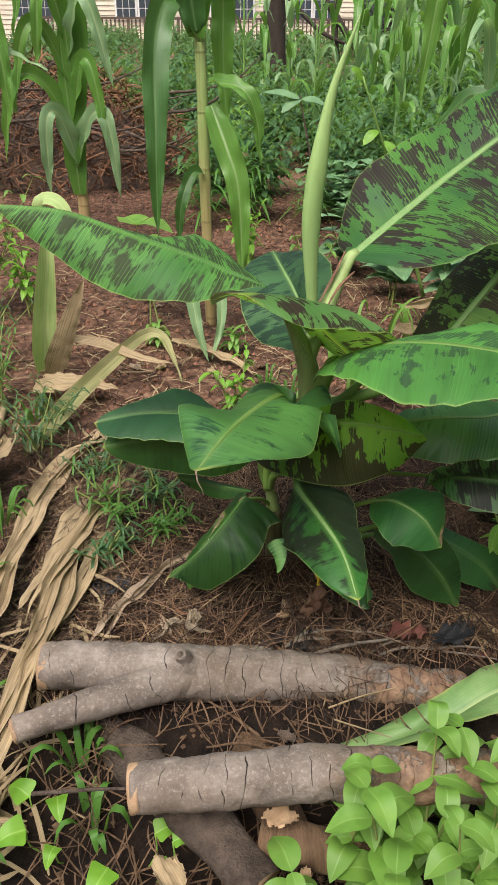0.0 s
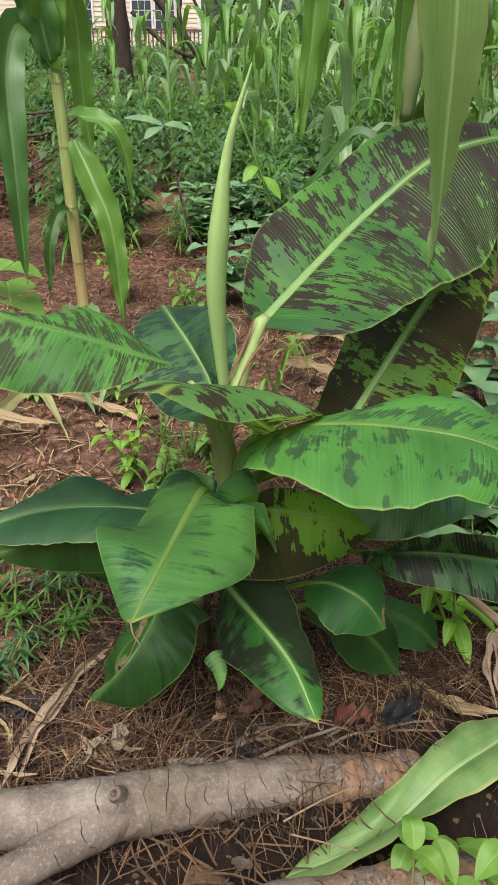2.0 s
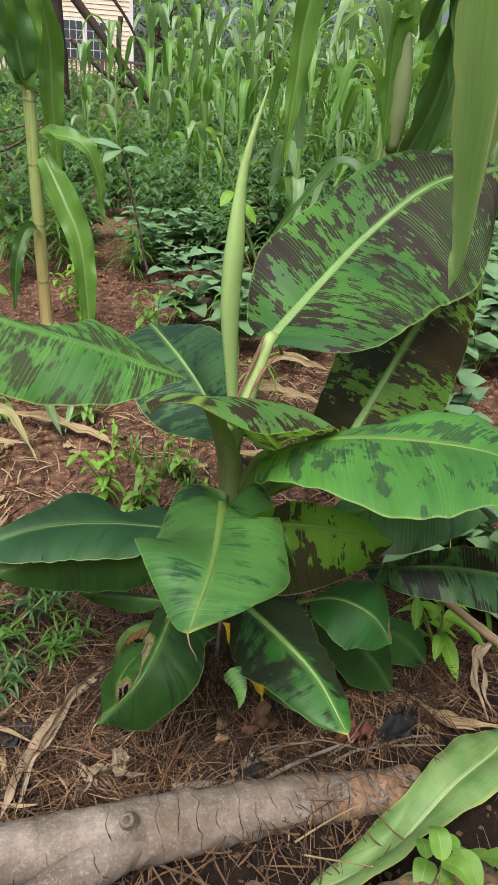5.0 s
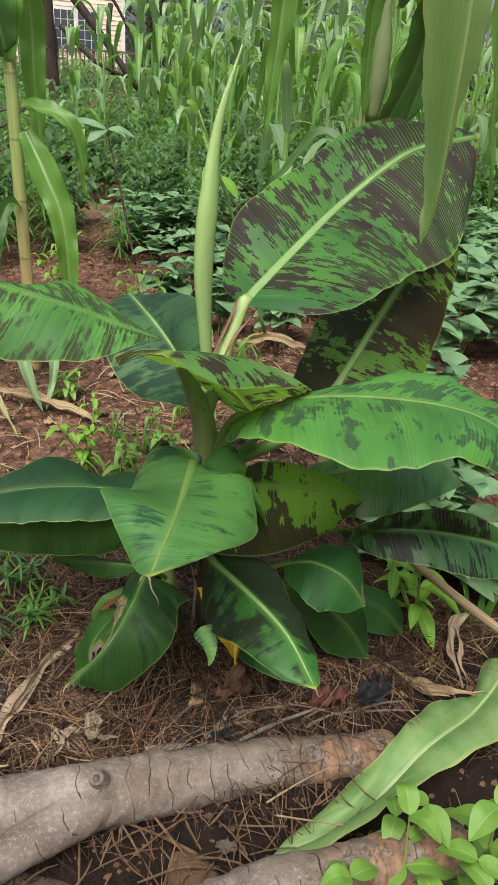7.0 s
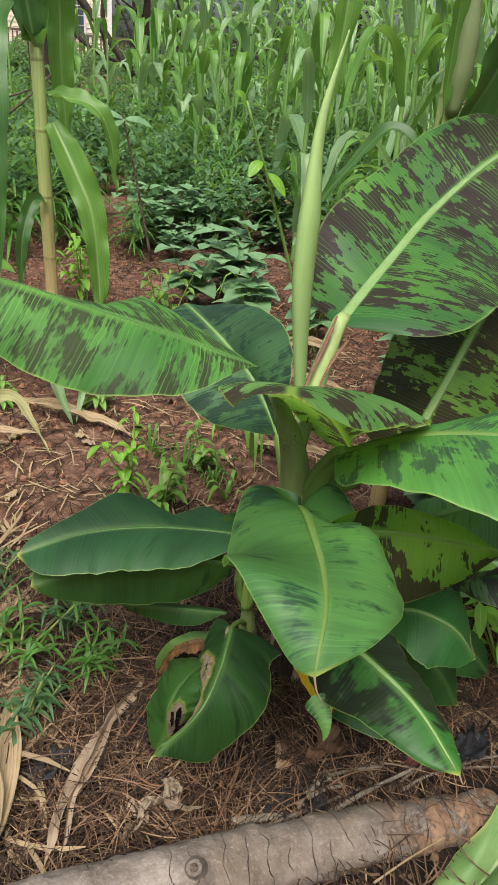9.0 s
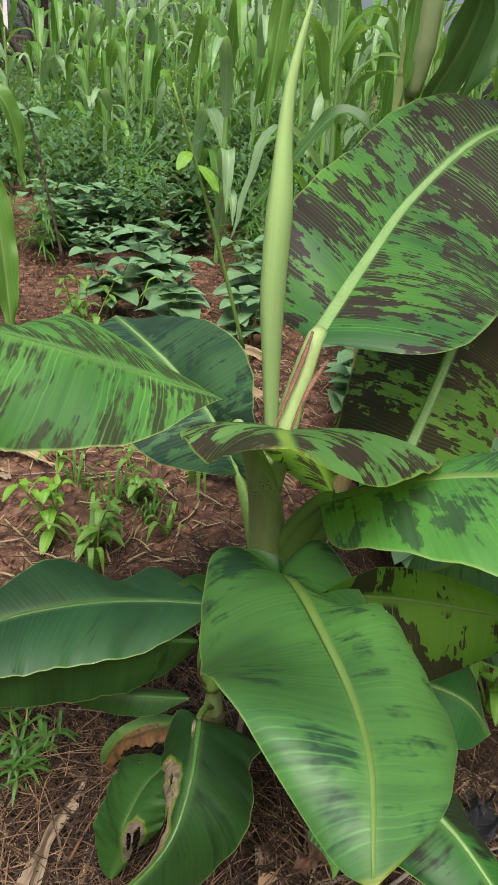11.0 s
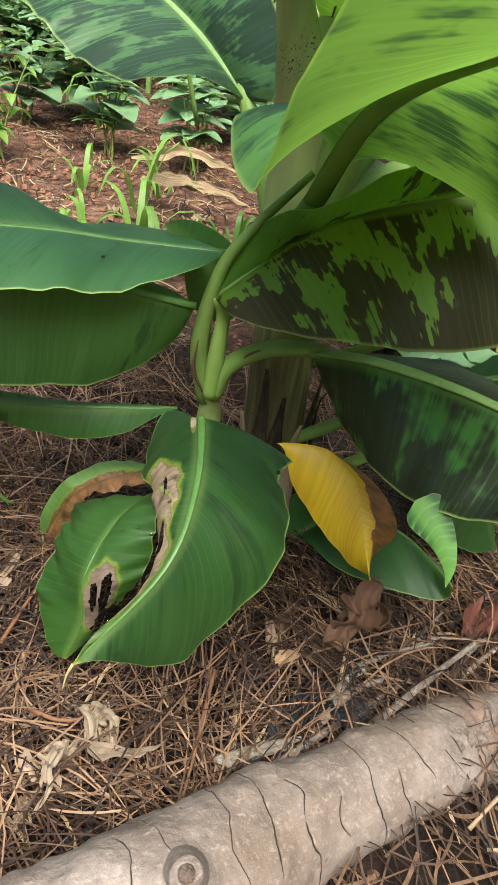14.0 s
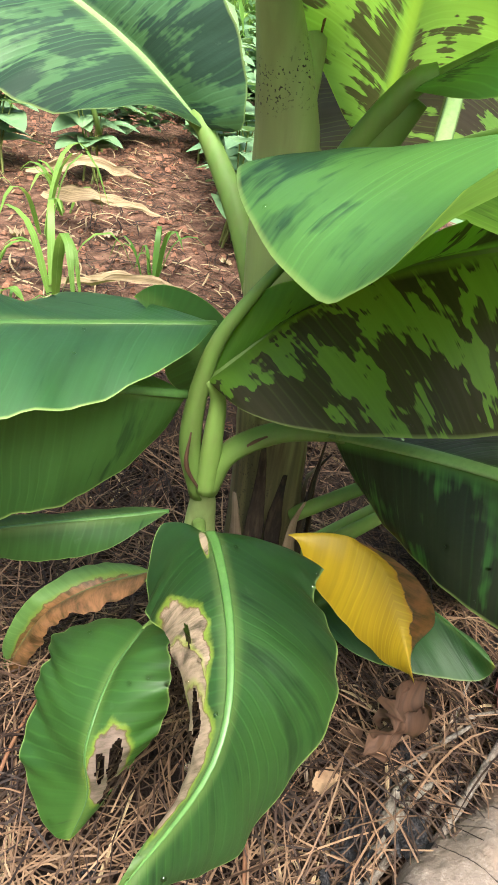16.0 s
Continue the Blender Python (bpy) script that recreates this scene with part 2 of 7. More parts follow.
    col = m.mix(m.math("MULTIPLY", m.math("MULTIPLY", line, some), vein), col, tuple(min(1, c * 1.7) for c in light))
    # paler by the rib, thin pale margin, yellowed tip
    col = m.mix(m.math("MULTIPLY", m.mask(ad, 0.009, 0.003), band), col, pale)
    edge = m.mask(m.math("ABSOLUTE", v), 0.975, 0.995)
    col = m.mix(m.math("MULTIPLY", edge, 0.5), col, pale)
    col = m.mix(m.math("MULTIPLY", m.mask(u, 0.98, 1.0), 0.7), col, (0.4, 0.42, 0.06))
    for du, dv, ru, rv in dead:
        e = m.math("ADD", m.math("POWER", m.math("ABSOLUTE", m.math("DIVIDE", m.math("SUBTRACT", u, du), ru)), 2.0),
                   m.math("POWER", m.math("ABSOLUTE", m.math("DIVIDE", m.math("SUBTRACT", v, dv), rv)), 2.0))
        e = m.math("ADD", e, m.math("MULTIPLY", m.math("SUBTRACT", m.noise(m.coord(), 55.0, 4.0, 0.65), 0.5), 1.6))
        col = m.mix(m.math("MULTIPLY", m.mask(e, 1.5, 1.0), 0.6), col, halo)
        col = m.mix(m.mask(e, 1.12, 1.0), col, (0.09, 0.05, 0.03))
        # shade of the dry wrinkles, put into the colour
        crease_shade = m.noise(m.mapped(wob.outputs[0], (150, 40, 1)), 1.0, 5.0, 0.7)
        dry = m.mix(m.mask(crease_shade, 0.36, 0.6), tuple(c * 0.22 for c in wither), wither)
        dry = m.mix(m.math("MULTIPLY", m.mask(m.noise(m.coord(), 60.0, 4.0), 0.5, 0.68), 0.6), dry, tuple(min(1, c * 1.45) for c in wither))
        col = m.mix(m.mask(e, 1.02, 0.92), col, dry)
    # dust and water marks
    col = m.mix(m.math("MULTIPLY", m.mask(m.noise(uv, 38.0, 4.0, 0.7), 0.64, 0.82), 0.14), col, (0.3, 0.42, 0.25))
    m.color(col)
    h = m.math("ADD", m.math("MULTIPLY", m.math("MULTIPLY", line, some), -0.3), m.math("ADD", m.math("MULTIPLY", streak, 0.5), m.math("MULTIPLY", m.noise(uv, 130.0, 4.0, 0.6), 0.5)))
    h = m.math("ADD", h, m.math("MULTIPLY", m.noise(m.mapped(along, (38, 5, 1)), 1.0, 2.0), 2.2))
    m.bump(h, 0.3, 0.0014)
    m.link(m.math("SUBTRACT", spec, m.math("MULTIPLY", msk, spec * 0.5)), m.b.inputs["Specular IOR Level"])
    m.link(m.math("ADD", gloss - 0.1, m.math("MULTIPLY", m.noise(uv, 34.0, 4.0), 0.26)), m.b.inputs["Roughness"])
    m.thin(m.mix(m.math("MULTIPLY", m.math("SUBTRACT", 1.0, m.math("MULTIPLY", msk, 0.9)), 0.5), col, glow), through)
    return m.m


def plain_leaf(name, light, dark, gloss=0.5, through=0.3, vein_col=None, vein_w=0.03, scale=8.0, streaks=0.0, margin=None, vary=0.5, glow=0.4):
    m = Mat(name, gloss, 0.45)
    uv = m.coord("metric")
    s, d, _ = m.sep(uv)
    r = m.rand()
    isl = m.island()
    var = m.math("FRACT", m.math("ADD", r, isl))
    base = m.mix(m.mask(m.noise(m.coord(), scale, 3.0), 0.3, 0.7), dark, light)
    base = m.mix(m.math("MULTIPLY", var, vary), base, tuple(min(1, c * 0.62) for c in light))
    if streaks:
        st = m.noise(m.mapped(uv, (5, 330, 1)), 1.0, 3.0, 0.65)
        base = m.mix(m.math("MULTIPLY", m.mask(st, 0.35, 0.75), streaks), base, tuple(min(1, c * 1.5) for c in light))
        base = m.mix(m.math("MULTIPLY", m.mask(st, 0.5, 0.25), streaks), base, tuple(c * 0.5 for c in dark))
        m.bump(st, 0.4, 0.001)
    else:
        m.bump(m.noise(m.coord(), 90.0, 3.0), 0.25, 0.001)
    if vein_col:
        u, v, _ = m.sep(m.coord("unit"))
        line = m.mask(m.math("ABSOLUTE", v), vein_w * 2.2, vein_w * 0.6)
        base = m.mix(m.math("MULTIPLY", line, 0.8), base, vein_col)
        if margin:
            spot = m.noise(m.coord(), 14.0, 4.0, 0.6)
            base = m.mix(m.math("MULTIPLY", m.mask(m.math("ADD", m.math("ABSOLUTE", v), m.math("MULTIPLY", spot, 0.3)), 1.04, 1.16), 0.8), base, margin)
    m.color(base)
    if through:
        m.thin(m.mix(glow, base, (0.3, 0.5, 0.05)), through)
    return m.m


UPPER = banana_mat("banana_leaf_mottled", (0.085, 0.25, 0.04), (0.034, 0.14, 0.042), (0.034, 0.019, 0.023), amount=0.68, vein=0.75, grain=(70, 26), cluster=(9, 8), rise=0.06, soft=0.015, through=0.42)
UPPER_CURL = banana_mat("banana_leaf_mottled_fold", (0.15, 0.33, 0.09), (0.09, 0.24, 0.06), (0.038, 0.02, 0.018), amount=0.62, vein=0.3, grain=(32, 24), cluster=(8, 8), soft=0.018, through=0.5, spec=0.7, glow=(0.4, 0.7, 0.04), band=0.7, pale=(0.36, 0.52, 0.08))
UPPER_STREAK = banana_mat("banana_leaf_brown_streaked", (0.08, 0.235, 0.042), (0.042, 0.155, 0.032), (0.032, 0.04, 0.02), amount=0.7, vein=0.8, grain=(75, 22), cluster=(7, 9), soft=0.05, gloss=0.55, spec=0.25)
UNDER = banana_mat("banana_leaf_underside", (0.15, 0.29, 0.035), (0.07, 0.19, 0.027), (0.026, 0.014, 0.011), amount=0.74, vein=0.14, gloss=0.5, grain=(48, 22), soft=0.02, through=0.32)
UPPER_MID = banana_mat("banana_leaf_lightly_mottled", (0.082, 0.26, 0.048), (0.045, 0.175, 0.036), (0.032, 0.072, 0.03), amount=0.52, vein=0.45, grain=(34, 20), cluster=(7, 9), soft=0.03, through=0.34)
# dark clouds thicken towards the base, its shade put into the blotches
UPPER_SOFT = banana_mat("banana_leaf_dark_clouded", (0.08, 0.228, 0.052), (0.034, 0.13, 0.038), (0.02, 0.06, 0.026), amount=0.48, vein=0.35, grain=(48, 18), cluster=(10, 10), soft=0.07, rise=-0.06, through=0.38, spec=0.55, glow=(0.38, 0.68, 0.08))
# low, overlapped leaves: dark greens, deepened in colour for the shade they lie in
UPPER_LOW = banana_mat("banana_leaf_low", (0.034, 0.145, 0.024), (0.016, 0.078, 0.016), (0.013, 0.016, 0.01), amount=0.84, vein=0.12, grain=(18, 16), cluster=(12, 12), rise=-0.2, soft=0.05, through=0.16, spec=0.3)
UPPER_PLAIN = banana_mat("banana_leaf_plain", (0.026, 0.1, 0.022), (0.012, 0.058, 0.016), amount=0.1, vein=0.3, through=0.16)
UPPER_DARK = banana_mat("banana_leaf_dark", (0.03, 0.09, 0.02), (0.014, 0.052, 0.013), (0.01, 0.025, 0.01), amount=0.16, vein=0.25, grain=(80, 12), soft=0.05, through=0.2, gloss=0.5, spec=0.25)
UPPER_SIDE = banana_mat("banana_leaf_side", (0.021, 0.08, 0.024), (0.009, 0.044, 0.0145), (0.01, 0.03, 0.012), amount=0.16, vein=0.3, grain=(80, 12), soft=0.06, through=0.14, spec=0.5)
UPPER_BACK = banana_mat("banana_leaf_back", (0.046, 0.12, 0.042), (0.02, 0.064, 0.025), (0.016, 0.036, 0.022), amount=0.62, vein=0.4, grain=(36, 18), soft=0.04, through=0.18, spec=0.4)
UPPER_GLOSS = banana_mat("banana_leaf_glossy_side", (0.075, 0.2, 0.06), (0.038, 0.125, 0.04), (0.02, 0.06, 0.022), amount=0.3, vein=0.5, gloss=0.34, soft=0.08, through=0.2, spec=0.6)
UPPER_BLACK = banana_mat("banana_leaf_blackish", (0.035, 0.12, 0.03), (0.016, 0.07, 0.02), (0.012, 0.011, 0.011), amount=0.66, vein=0.7, grain=(45, 13), cluster=(9, 9), soft=0.025, through=0.12)
UPPER_TORN = banana_mat("banana_leaf_withered_strip", (0.018, 0.066, 0.012), (0.0075, 0.036, 0.009), (0.006, 0.018, 0.006), amount=0.36, vein=0.35, through=0.16, grain=(30, 9), soft=0.1,
                        wither=(0.29, 0.222, 0.155), dead=((0.22, 0.1, 0.07, 0.035), (0.5, 0.72, 0.13, 0.42), (0.62, 0.8, 0.12, 0.4), (0.75, 0.72, 0.13, 0.5)))
UPPER_HOLED = banana_mat("banana_leaf_withered_hole", (0.03, 0.096, 0.015), (0.013, 0.056, 0.011), amount=0.08, vein=0.3, dead=((0.64, -0.32, 0.17, 0.3),), wither=(0.2, 0.15, 0.12))
UPPER_BROWN = banana_mat("banana_leaf_half_dead", (0.132, 0.265, 0.064), (0.088, 0.196, 0.048), amount=0.08, vein=0.2, dead=((0.55, -0.5, 0.6, 0.8),), wither=(0.27, 0.13, 0.055))
UPPER_YELLOW = banana_mat("banana_leaf_yellow", (0.72, 0.50, 0.02), (0.62, 0.40, 0.02), (0.4, 0.2, 0.02), amount=0.15, vein=0.2, pale=(0.7, 0.5, 0.1), dead=((0.75, -0.85, 0.5, 0.55),), wither=(0.24, 0.09, 0.03), halo=(0.6, 0.24, 0.02))
UPPER_TIPPED = banana_mat("banana_leaf_brown_tip", (0.032, 0.13, 0.03), (0.016, 0.078, 0.022), amount=0.1, through=0.16, vein=0.3, gloss=0.5, spec=0.2, dead=((0.97, -0.7, 0.09, 0.5),))
# side thins the blotches on the upper half, painting in its backlit glow
UNDER_HANG = banana_mat("banana_leaf_dark_underside", (0.14, 0.3, 0.036), (0.075, 0.2, 0.028), (0.036, 0.027, 0.018), amount=0.54, vein=0.12, gloss=0.5, grain=(34, 22), cluster=(11, 10), soft=0.014, through=0.58, side=0.055, glow=(0.42, 0.74, 0.06))


def simple(name, c1, c2, scale=10.0, rough=0.8, bump=0.4, dist=0.004, vec=(1, 1, 1), c3=None, spec=0.3, vary=0.35):
    m = Mat(name, rough, spec)
    co = m.mapped(m.coord(), vec)
    n1 = m.noise(co, scale, 5.0, 0.6)
    col = m.mix(m.mask(n1, 0.3, 0.7), c1, c2)
    n2 = m.noise(co, scale * 7.3, 4.0, 0.6)
    col = m.mix(m.math("MULTIPLY", m.mask(n2, 0.45, 0.75), 0.5), col, c3 or tuple(c * 0.45 for c in c1))
    col = m.mix(m.math("MULTIPLY", m.math("FRACT", m.math("ADD", m.rand(), m.island())), vary), col, tuple(c * 0.5 for c in c2))
    m.color(col)
    m.bump(m.math("ADD", n1, m.math("MULTIPLY", n2, 0.6)), bump, dist)
    return m.m


def soil_mat():
    m = Mat("red_clay_soil", 0.9, 0.2)
    co = m.coord()
    a = m.noise(co, 2.2, 4.0)
    b = m.noise(co, 28.0, 6.0, 0.65)
    c = m.noise(co, 160.0, 4.0, 0.7)
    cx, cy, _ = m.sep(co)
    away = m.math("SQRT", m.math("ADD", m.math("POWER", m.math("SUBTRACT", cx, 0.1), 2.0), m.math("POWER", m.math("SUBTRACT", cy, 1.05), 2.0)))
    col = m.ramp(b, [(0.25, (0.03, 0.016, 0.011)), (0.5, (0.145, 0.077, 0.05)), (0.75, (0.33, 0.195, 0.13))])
    # dark humus round the plant, with shade under leaves and litter painted in
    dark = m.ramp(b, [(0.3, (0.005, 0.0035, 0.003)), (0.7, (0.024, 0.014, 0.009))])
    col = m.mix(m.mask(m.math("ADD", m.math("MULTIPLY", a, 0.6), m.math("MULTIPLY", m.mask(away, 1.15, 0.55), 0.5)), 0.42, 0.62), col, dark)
    col = m.mix(m.math("MULTIPLY", m.math("MULTIPLY", m.mask(c, 0.58, 0.8), m.mask(away, 0.7, 1.2)), 0.4), col, (0.3, 0.18, 0.11))
    m.color(col)
    m.bump(m.math("ADD", b, m.math("MULTIPLY", c, 0.4)), 0.9, 0.02)
    return m.m


def bark_mat():
    m = Mat("smooth_grey_bark", 0.75, 0.3)
    uv = m.coord("metric")
    co = m.coord()
    a = m.noise(co, 14.0, 6.0, 0.62)
    f = m.noise(co, 70.0, 5.0, 0.65)
    col = m.ramp(a, [(0.32, (0.08, 0.062, 0.05)), (0.5, (0.155, 0.128, 0.108)), (0.7, (0.24, 0.207, 0.18))])
    col = m.mix(m.math("MULTIPLY", m.mask(f, 0.48, 0.66), 0.5), col, (0.13, 0.1, 0.08))
    sp = m.noise(co, 330.0, 2.0)
    col = m.mix(m.math("MULTIPLY", m.mask(sp, 0.6, 0.68), 0.15), col, (0.4, 0.35, 0.3))
    fine = m.noise(co, 150.0, 5.0, 0.7)
    col = m.mix(m.math("MULTIPLY", m.mask(fine, 0.54, 0.66), 0.45), col, (0.36, 0.315, 0.27))
    col = m.mix(m.math("MULTIPLY", m.mask(fine, 0.46, 0.34), 0.4), col, (0.1, 0.075, 0.058))
    grain = m.noise(m.mapped(uv, (30, 260, 1)), 1.0, 4.0, 0.7)
    col = m.mix(m.math("MULTIPLY", m.mask(grain, 0.45, 0.7), 0.2), col, (0.13, 0.095, 0.075))
    warm = m.noise(co, 5.0, 3.0)
    col = m.mix(m.math("MULTIPLY", m.mask(warm, 0.45, 0.62), 0.3), col, (0.24, 0.185, 0.13))
    # ring cracks round the trunk
    s, d, _ = m.sep(uv)
    wob = m.math("ADD", s, m.math("ADD", m.math("MULTIPLY", m.noise(co, 5.0, 3.0, 0.6), 0.12), m.math("MULTIPLY", m.noise(co, 60.0, 3.0, 0.6), 0.005)))
    ph = m.math("FRACT", m.math("MULTIPLY", wob, 30.0))
    thin = m.math("MULTIPLY", m.math("ABSOLUTE", m.math("SUBTRACT", ph, 0.5)), m.math("ADD", 0.5, m.math("MULTIPLY", f, 1.6)))
    ring = m.mask(thin, 0.026, 0.008)
    part_of = m.mask(m.noise(m.mapped(co, (26, 12, 12)), 1.0, 3.0), 0.5, 0.56)
    ring = m.math("MULTIPLY", ring, part_of)
    col = m.mix(ring, col, (0.035, 0.025, 0.02))
    px = m.sep(co)[0]
    pl = m.math("MULTIPLY", m.mask(m.noise(co, 26.0, 6.0, 0.72, 0.2), 0.47, 0.49), m.mask(m.math("ADD", px, m.math("MULTIPLY", m.noise(co, 16.0, 3.0), 0.3)), 0.3, 0.42))
    col = m.mix(pl, col, m.mix(m.mask(f, 0.35, 0.65), (0.12, 0.066, 0.042), (0.27, 0.17, 0.108)))
    hgt = m.math("SUBTRACT", m.math("MULTIPLY", f, 0.5), m.math("ADD", m.math("MULTIPLY", ring, 1.2), m.math("MULTIPLY", pl, 0.6)))
    m.color(col)
    m.bump(m.math("ADD", hgt, m.math("MULTIPLY", m.math("ADD", m.math("MULTIPLY", fine, 0.7), m.math("MULTIPLY", m.noise(co, 320.0, 3.0, 0.7), 0.3)))), 1.0, 0.007)
    return m.m


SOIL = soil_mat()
BARK = bark_mat()
BARK_DARK = simple("weathered_bark", (0.2, 0.15, 0.115), (0.05, 0.035, 0.027), 34, 0.9, 1.0, 0.014, (1, 1, 1), (0.028, 0.02, 0.016))
LICHEN = simple("lichened_twig_bark", (0.2, 0.17, 0.135), (0.085, 0.065, 0.05), 40, 0.9, 0.8, 0.004, (1, 1, 1), (0.4, 0.38, 0.32))
LICHEN_PALE = simple("lichen_crust", (0.33, 0.3, 0.24), (0.13, 0.11, 0.085), 70, 0.9, 0.9, 0.004, (1, 1, 1), (0.05, 0.042, 0.036), vary=0.1)
ROT = simple("rotten_wood", (0.2, 0.125, 0.072), (0.09, 0.052, 0.03), 18, 0.9, 0.8, 0.008, (6, 1, 1))
CUT_WOOD = simple("sawn_wood_end", (0.42, 0.29, 0.175), (0.28, 0.17, 0.095), 30, 0.85, 0.5, 0.003)
STEM = simple("banana_stem_green", (0.17, 0.29, 0.06), (0.1, 0.2, 0.04), 14, 0.6, 0.25, 0.003, (1, 1, 0.25), (0.15, 0.16, 0.06), 0.35)
sheath = Mat("banana_sheath_spotted", 0.5, 0.45)
hco = sheath.coord()
hbig = sheath.noise(sheath.mapped(hco, (1, 1, 0.25)), 14.0, 4.0)
hcol = sheath.mix(sheath.mask(hbig, 0.35, 0.65), (0.24, 0.34, 0.11), (0.17, 0.2, 0.08))
hst = sheath.noise(sheath.mapped(hco, (120, 120, 5)), 1.0, 3.0)
hcol = sheath.mix(sheath.math("MULTIPLY", sheath.mask(hst, 0.45, 0.7), 0.5), hcol, (0.25, 0.36, 0.12))
hspot = sheath.math("MULTIPLY", sheath.mask(sheath.noise(hco, 430.0, 2.0), 0.6, 0.64), sheath.mask(sheath.noise(hco, 14.0, 2.0), 0.54, 0.68))
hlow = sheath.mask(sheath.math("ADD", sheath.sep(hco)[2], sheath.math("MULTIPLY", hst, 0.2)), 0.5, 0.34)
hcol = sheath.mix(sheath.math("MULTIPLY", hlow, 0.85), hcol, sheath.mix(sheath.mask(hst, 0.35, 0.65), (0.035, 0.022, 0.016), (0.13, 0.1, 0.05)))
hcol = sheath.mix(hspot, hcol, (0.018, 0.013, 0.011))
sheath.color(hcol)
sheath.bump(sheath.math("ADD", hst, hspot), 0.3, 0.002)
STEM_DARK = sheath.m
SHEATH_DEAD = simple("rotten_sheath", (0.03, 0.02, 0.014), (0.012, 0.009, 0.008), 30, 0.85, 0.6, 0.004, (1, 1, 0.2), (0.12, 0.09, 0.05))
SHEATH_PALE = simple("pale_sheath", (0.3, 0.4, 0.15), (0.22, 0.32, 0.1), 16, 0.55, 0.2, 0.002, (1, 1, 0.3), (0.2, 0.2, 0.08), 0.4)
RIB = simple("pale_green_midrib", (0.2, 0.33, 0.11), (0.15, 0.27, 0.075), 30, 0.6, 0.15, 0.001, spec=0.5)
RIB_THIN = plain_leaf("translucent_midrib", (0.24, 0.38, 0.11), (0.18, 0.31, 0.07), 0.5, 0.5, scale=20.0, vary=0.0)
RIB_DARK = simple("green_midrib", (0.085, 0.2, 0.045), (0.055, 0.15, 0.033), 30, 0.45, 0.15, 0.001, spec=0.5)
CIGAR = plain_leaf("rolled_leaf_pale_green", (0.33, 0.48, 0.18), (0.28, 0.42, 0.14), 0.75, 0.3, scale=5.0, streaks=0.12, vary=0.0)
DEAD_BROWN = plain_leaf("dead_brown_leaf", (0.1, 0.05, 0.026), (0.036, 0.019, 0.012), 0.8, 0.06, scale=45.0, streaks=0.5)
DEAD_TAN = plain_leaf("dead_papery_leaf", (0.34, 0.26, 0.18), (0.17, 0.115, 0.075), 0.85, 0.1, scale=30.0, streaks=0.3)
PAPER = plain_leaf("bleached_papery_leaf", (0.25, 0.2, 0.14), (0.09, 0.066, 0.042), 0.85, 0.1, scale=60.0, streaks=0.5)
STRAW = plain_leaf("dry_corn_leaf", (0.36, 0.27, 0.155), (0.12, 0.08, 0.045), 0.85, 0.15, scale=16.0, streaks=0.65, vary=0.7)
HALF_DRY = plain_leaf("half_dry_corn_leaf", (0.36, 0.35, 0.16), (0.22, 0.22, 0.09), 0.7, 0.25, (0.42, 0.36, 0.18), 0.05, 9.0, streaks=0.5, margin=(0.4, 0.29, 0.14), vary=0.0)
CORN = plain_leaf("corn_leaf_green", (0.15, 0.32, 0.055), (0.08, 0.21, 0.04), 0.42, 0.38, (0.26, 0.38, 0.14), 0.05, 5.0, streaks=0.35)
CORN_PALE = plain_leaf("corn_leaf_pale", (0.27, 0.42, 0.21), (0.19, 0.34, 0.15), 0.42, 0.42, (0.42, 0.5, 0.24), 0.05, 5.0, streaks=0.4)
CORN_HANG = plain_leaf("corn_leaf_hanging", (0.44, 0.64, 0.24), (0.33, 0.54, 0.15), 0.42, 0.5, (0.5, 0.66, 0.3), 0.03, 5.0, streaks=0.3, margin=(0.5, 0.5, 0.14), vary=0.0, glow=0.2)
CORN_FALLEN = plain_leaf("corn_leaf_fallen", (0.24, 0.37, 0.14), (0.1, 0.225, 0.06), 0.4, 0.3, (0.4, 0.5, 0.25), 0.04, 16.0, streaks=0.25, margin=(0.4, 0.43, 0.15), vary=0.0)
CORN_DARK = plain_leaf("corn_leaf_blue_green", (0.075, 0.18, 0.045), (0.04, 0.115, 0.03), 0.42, 0.3, (0.16, 0.27, 0.1), 0.05, 5.0, streaks=0.35)
CORN_FRESH = simple("corn_stalk_fresh", (0.2, 0.36, 0.1), (0.13, 0.27, 0.06), 7, 0.55, 0.15, 0.002, (3, 3, 0.5), (0.24, 0.3, 0.1))
CORN_STALK = simple("corn_stalk_green", (0.25, 0.3, 0.09), (0.17, 0.22, 0.06), 7, 0.55, 0.15, 0.002, (3, 3, 0.5), (0.3, 0.22, 0.09))
stalk = Mat("corn_stalk_two_tone", 0.55, 0.35)
sco = stalk.coord()
hgt = stalk.math("ADD", stalk.sep(sco)[2], stalk.math("MULTIPLY", stalk.noise(sco, 6.0, 3.0), 0.5))
scol = stalk.mix(stalk.mask(hgt, 0.6, 1.1), (0.46, 0.34, 0.16), (0.33, 0.43, 0.15))
sst = stalk.noise(stalk.mapped(sco, (160, 160, 6)), 1.0, 4.0, 0.6)
scol = stalk.mix(stalk.math("MULTIPLY", stalk.mask(sst, 0.45, 0.75), 0.5), scol, (0.16, 0.11, 0.05))
node = stalk.mask(stalk.math("ABSOLUTE", stalk.math("SUBTRACT", stalk.math("FRACT", stalk.math("MULTIPLY", stalk.sep(sco)[2], 5.2)), 0.5)), 0.035, 0.01)
scol = stalk.mix(stalk.math("MULTIPLY", node, 0.35), scol, (0.13, 0.08, 0.035))
stalk.color(scol)
stalk.bump(stalk.math("ADD", sst, node), 0.4, 0.003)
STALK_TAN = stalk.m
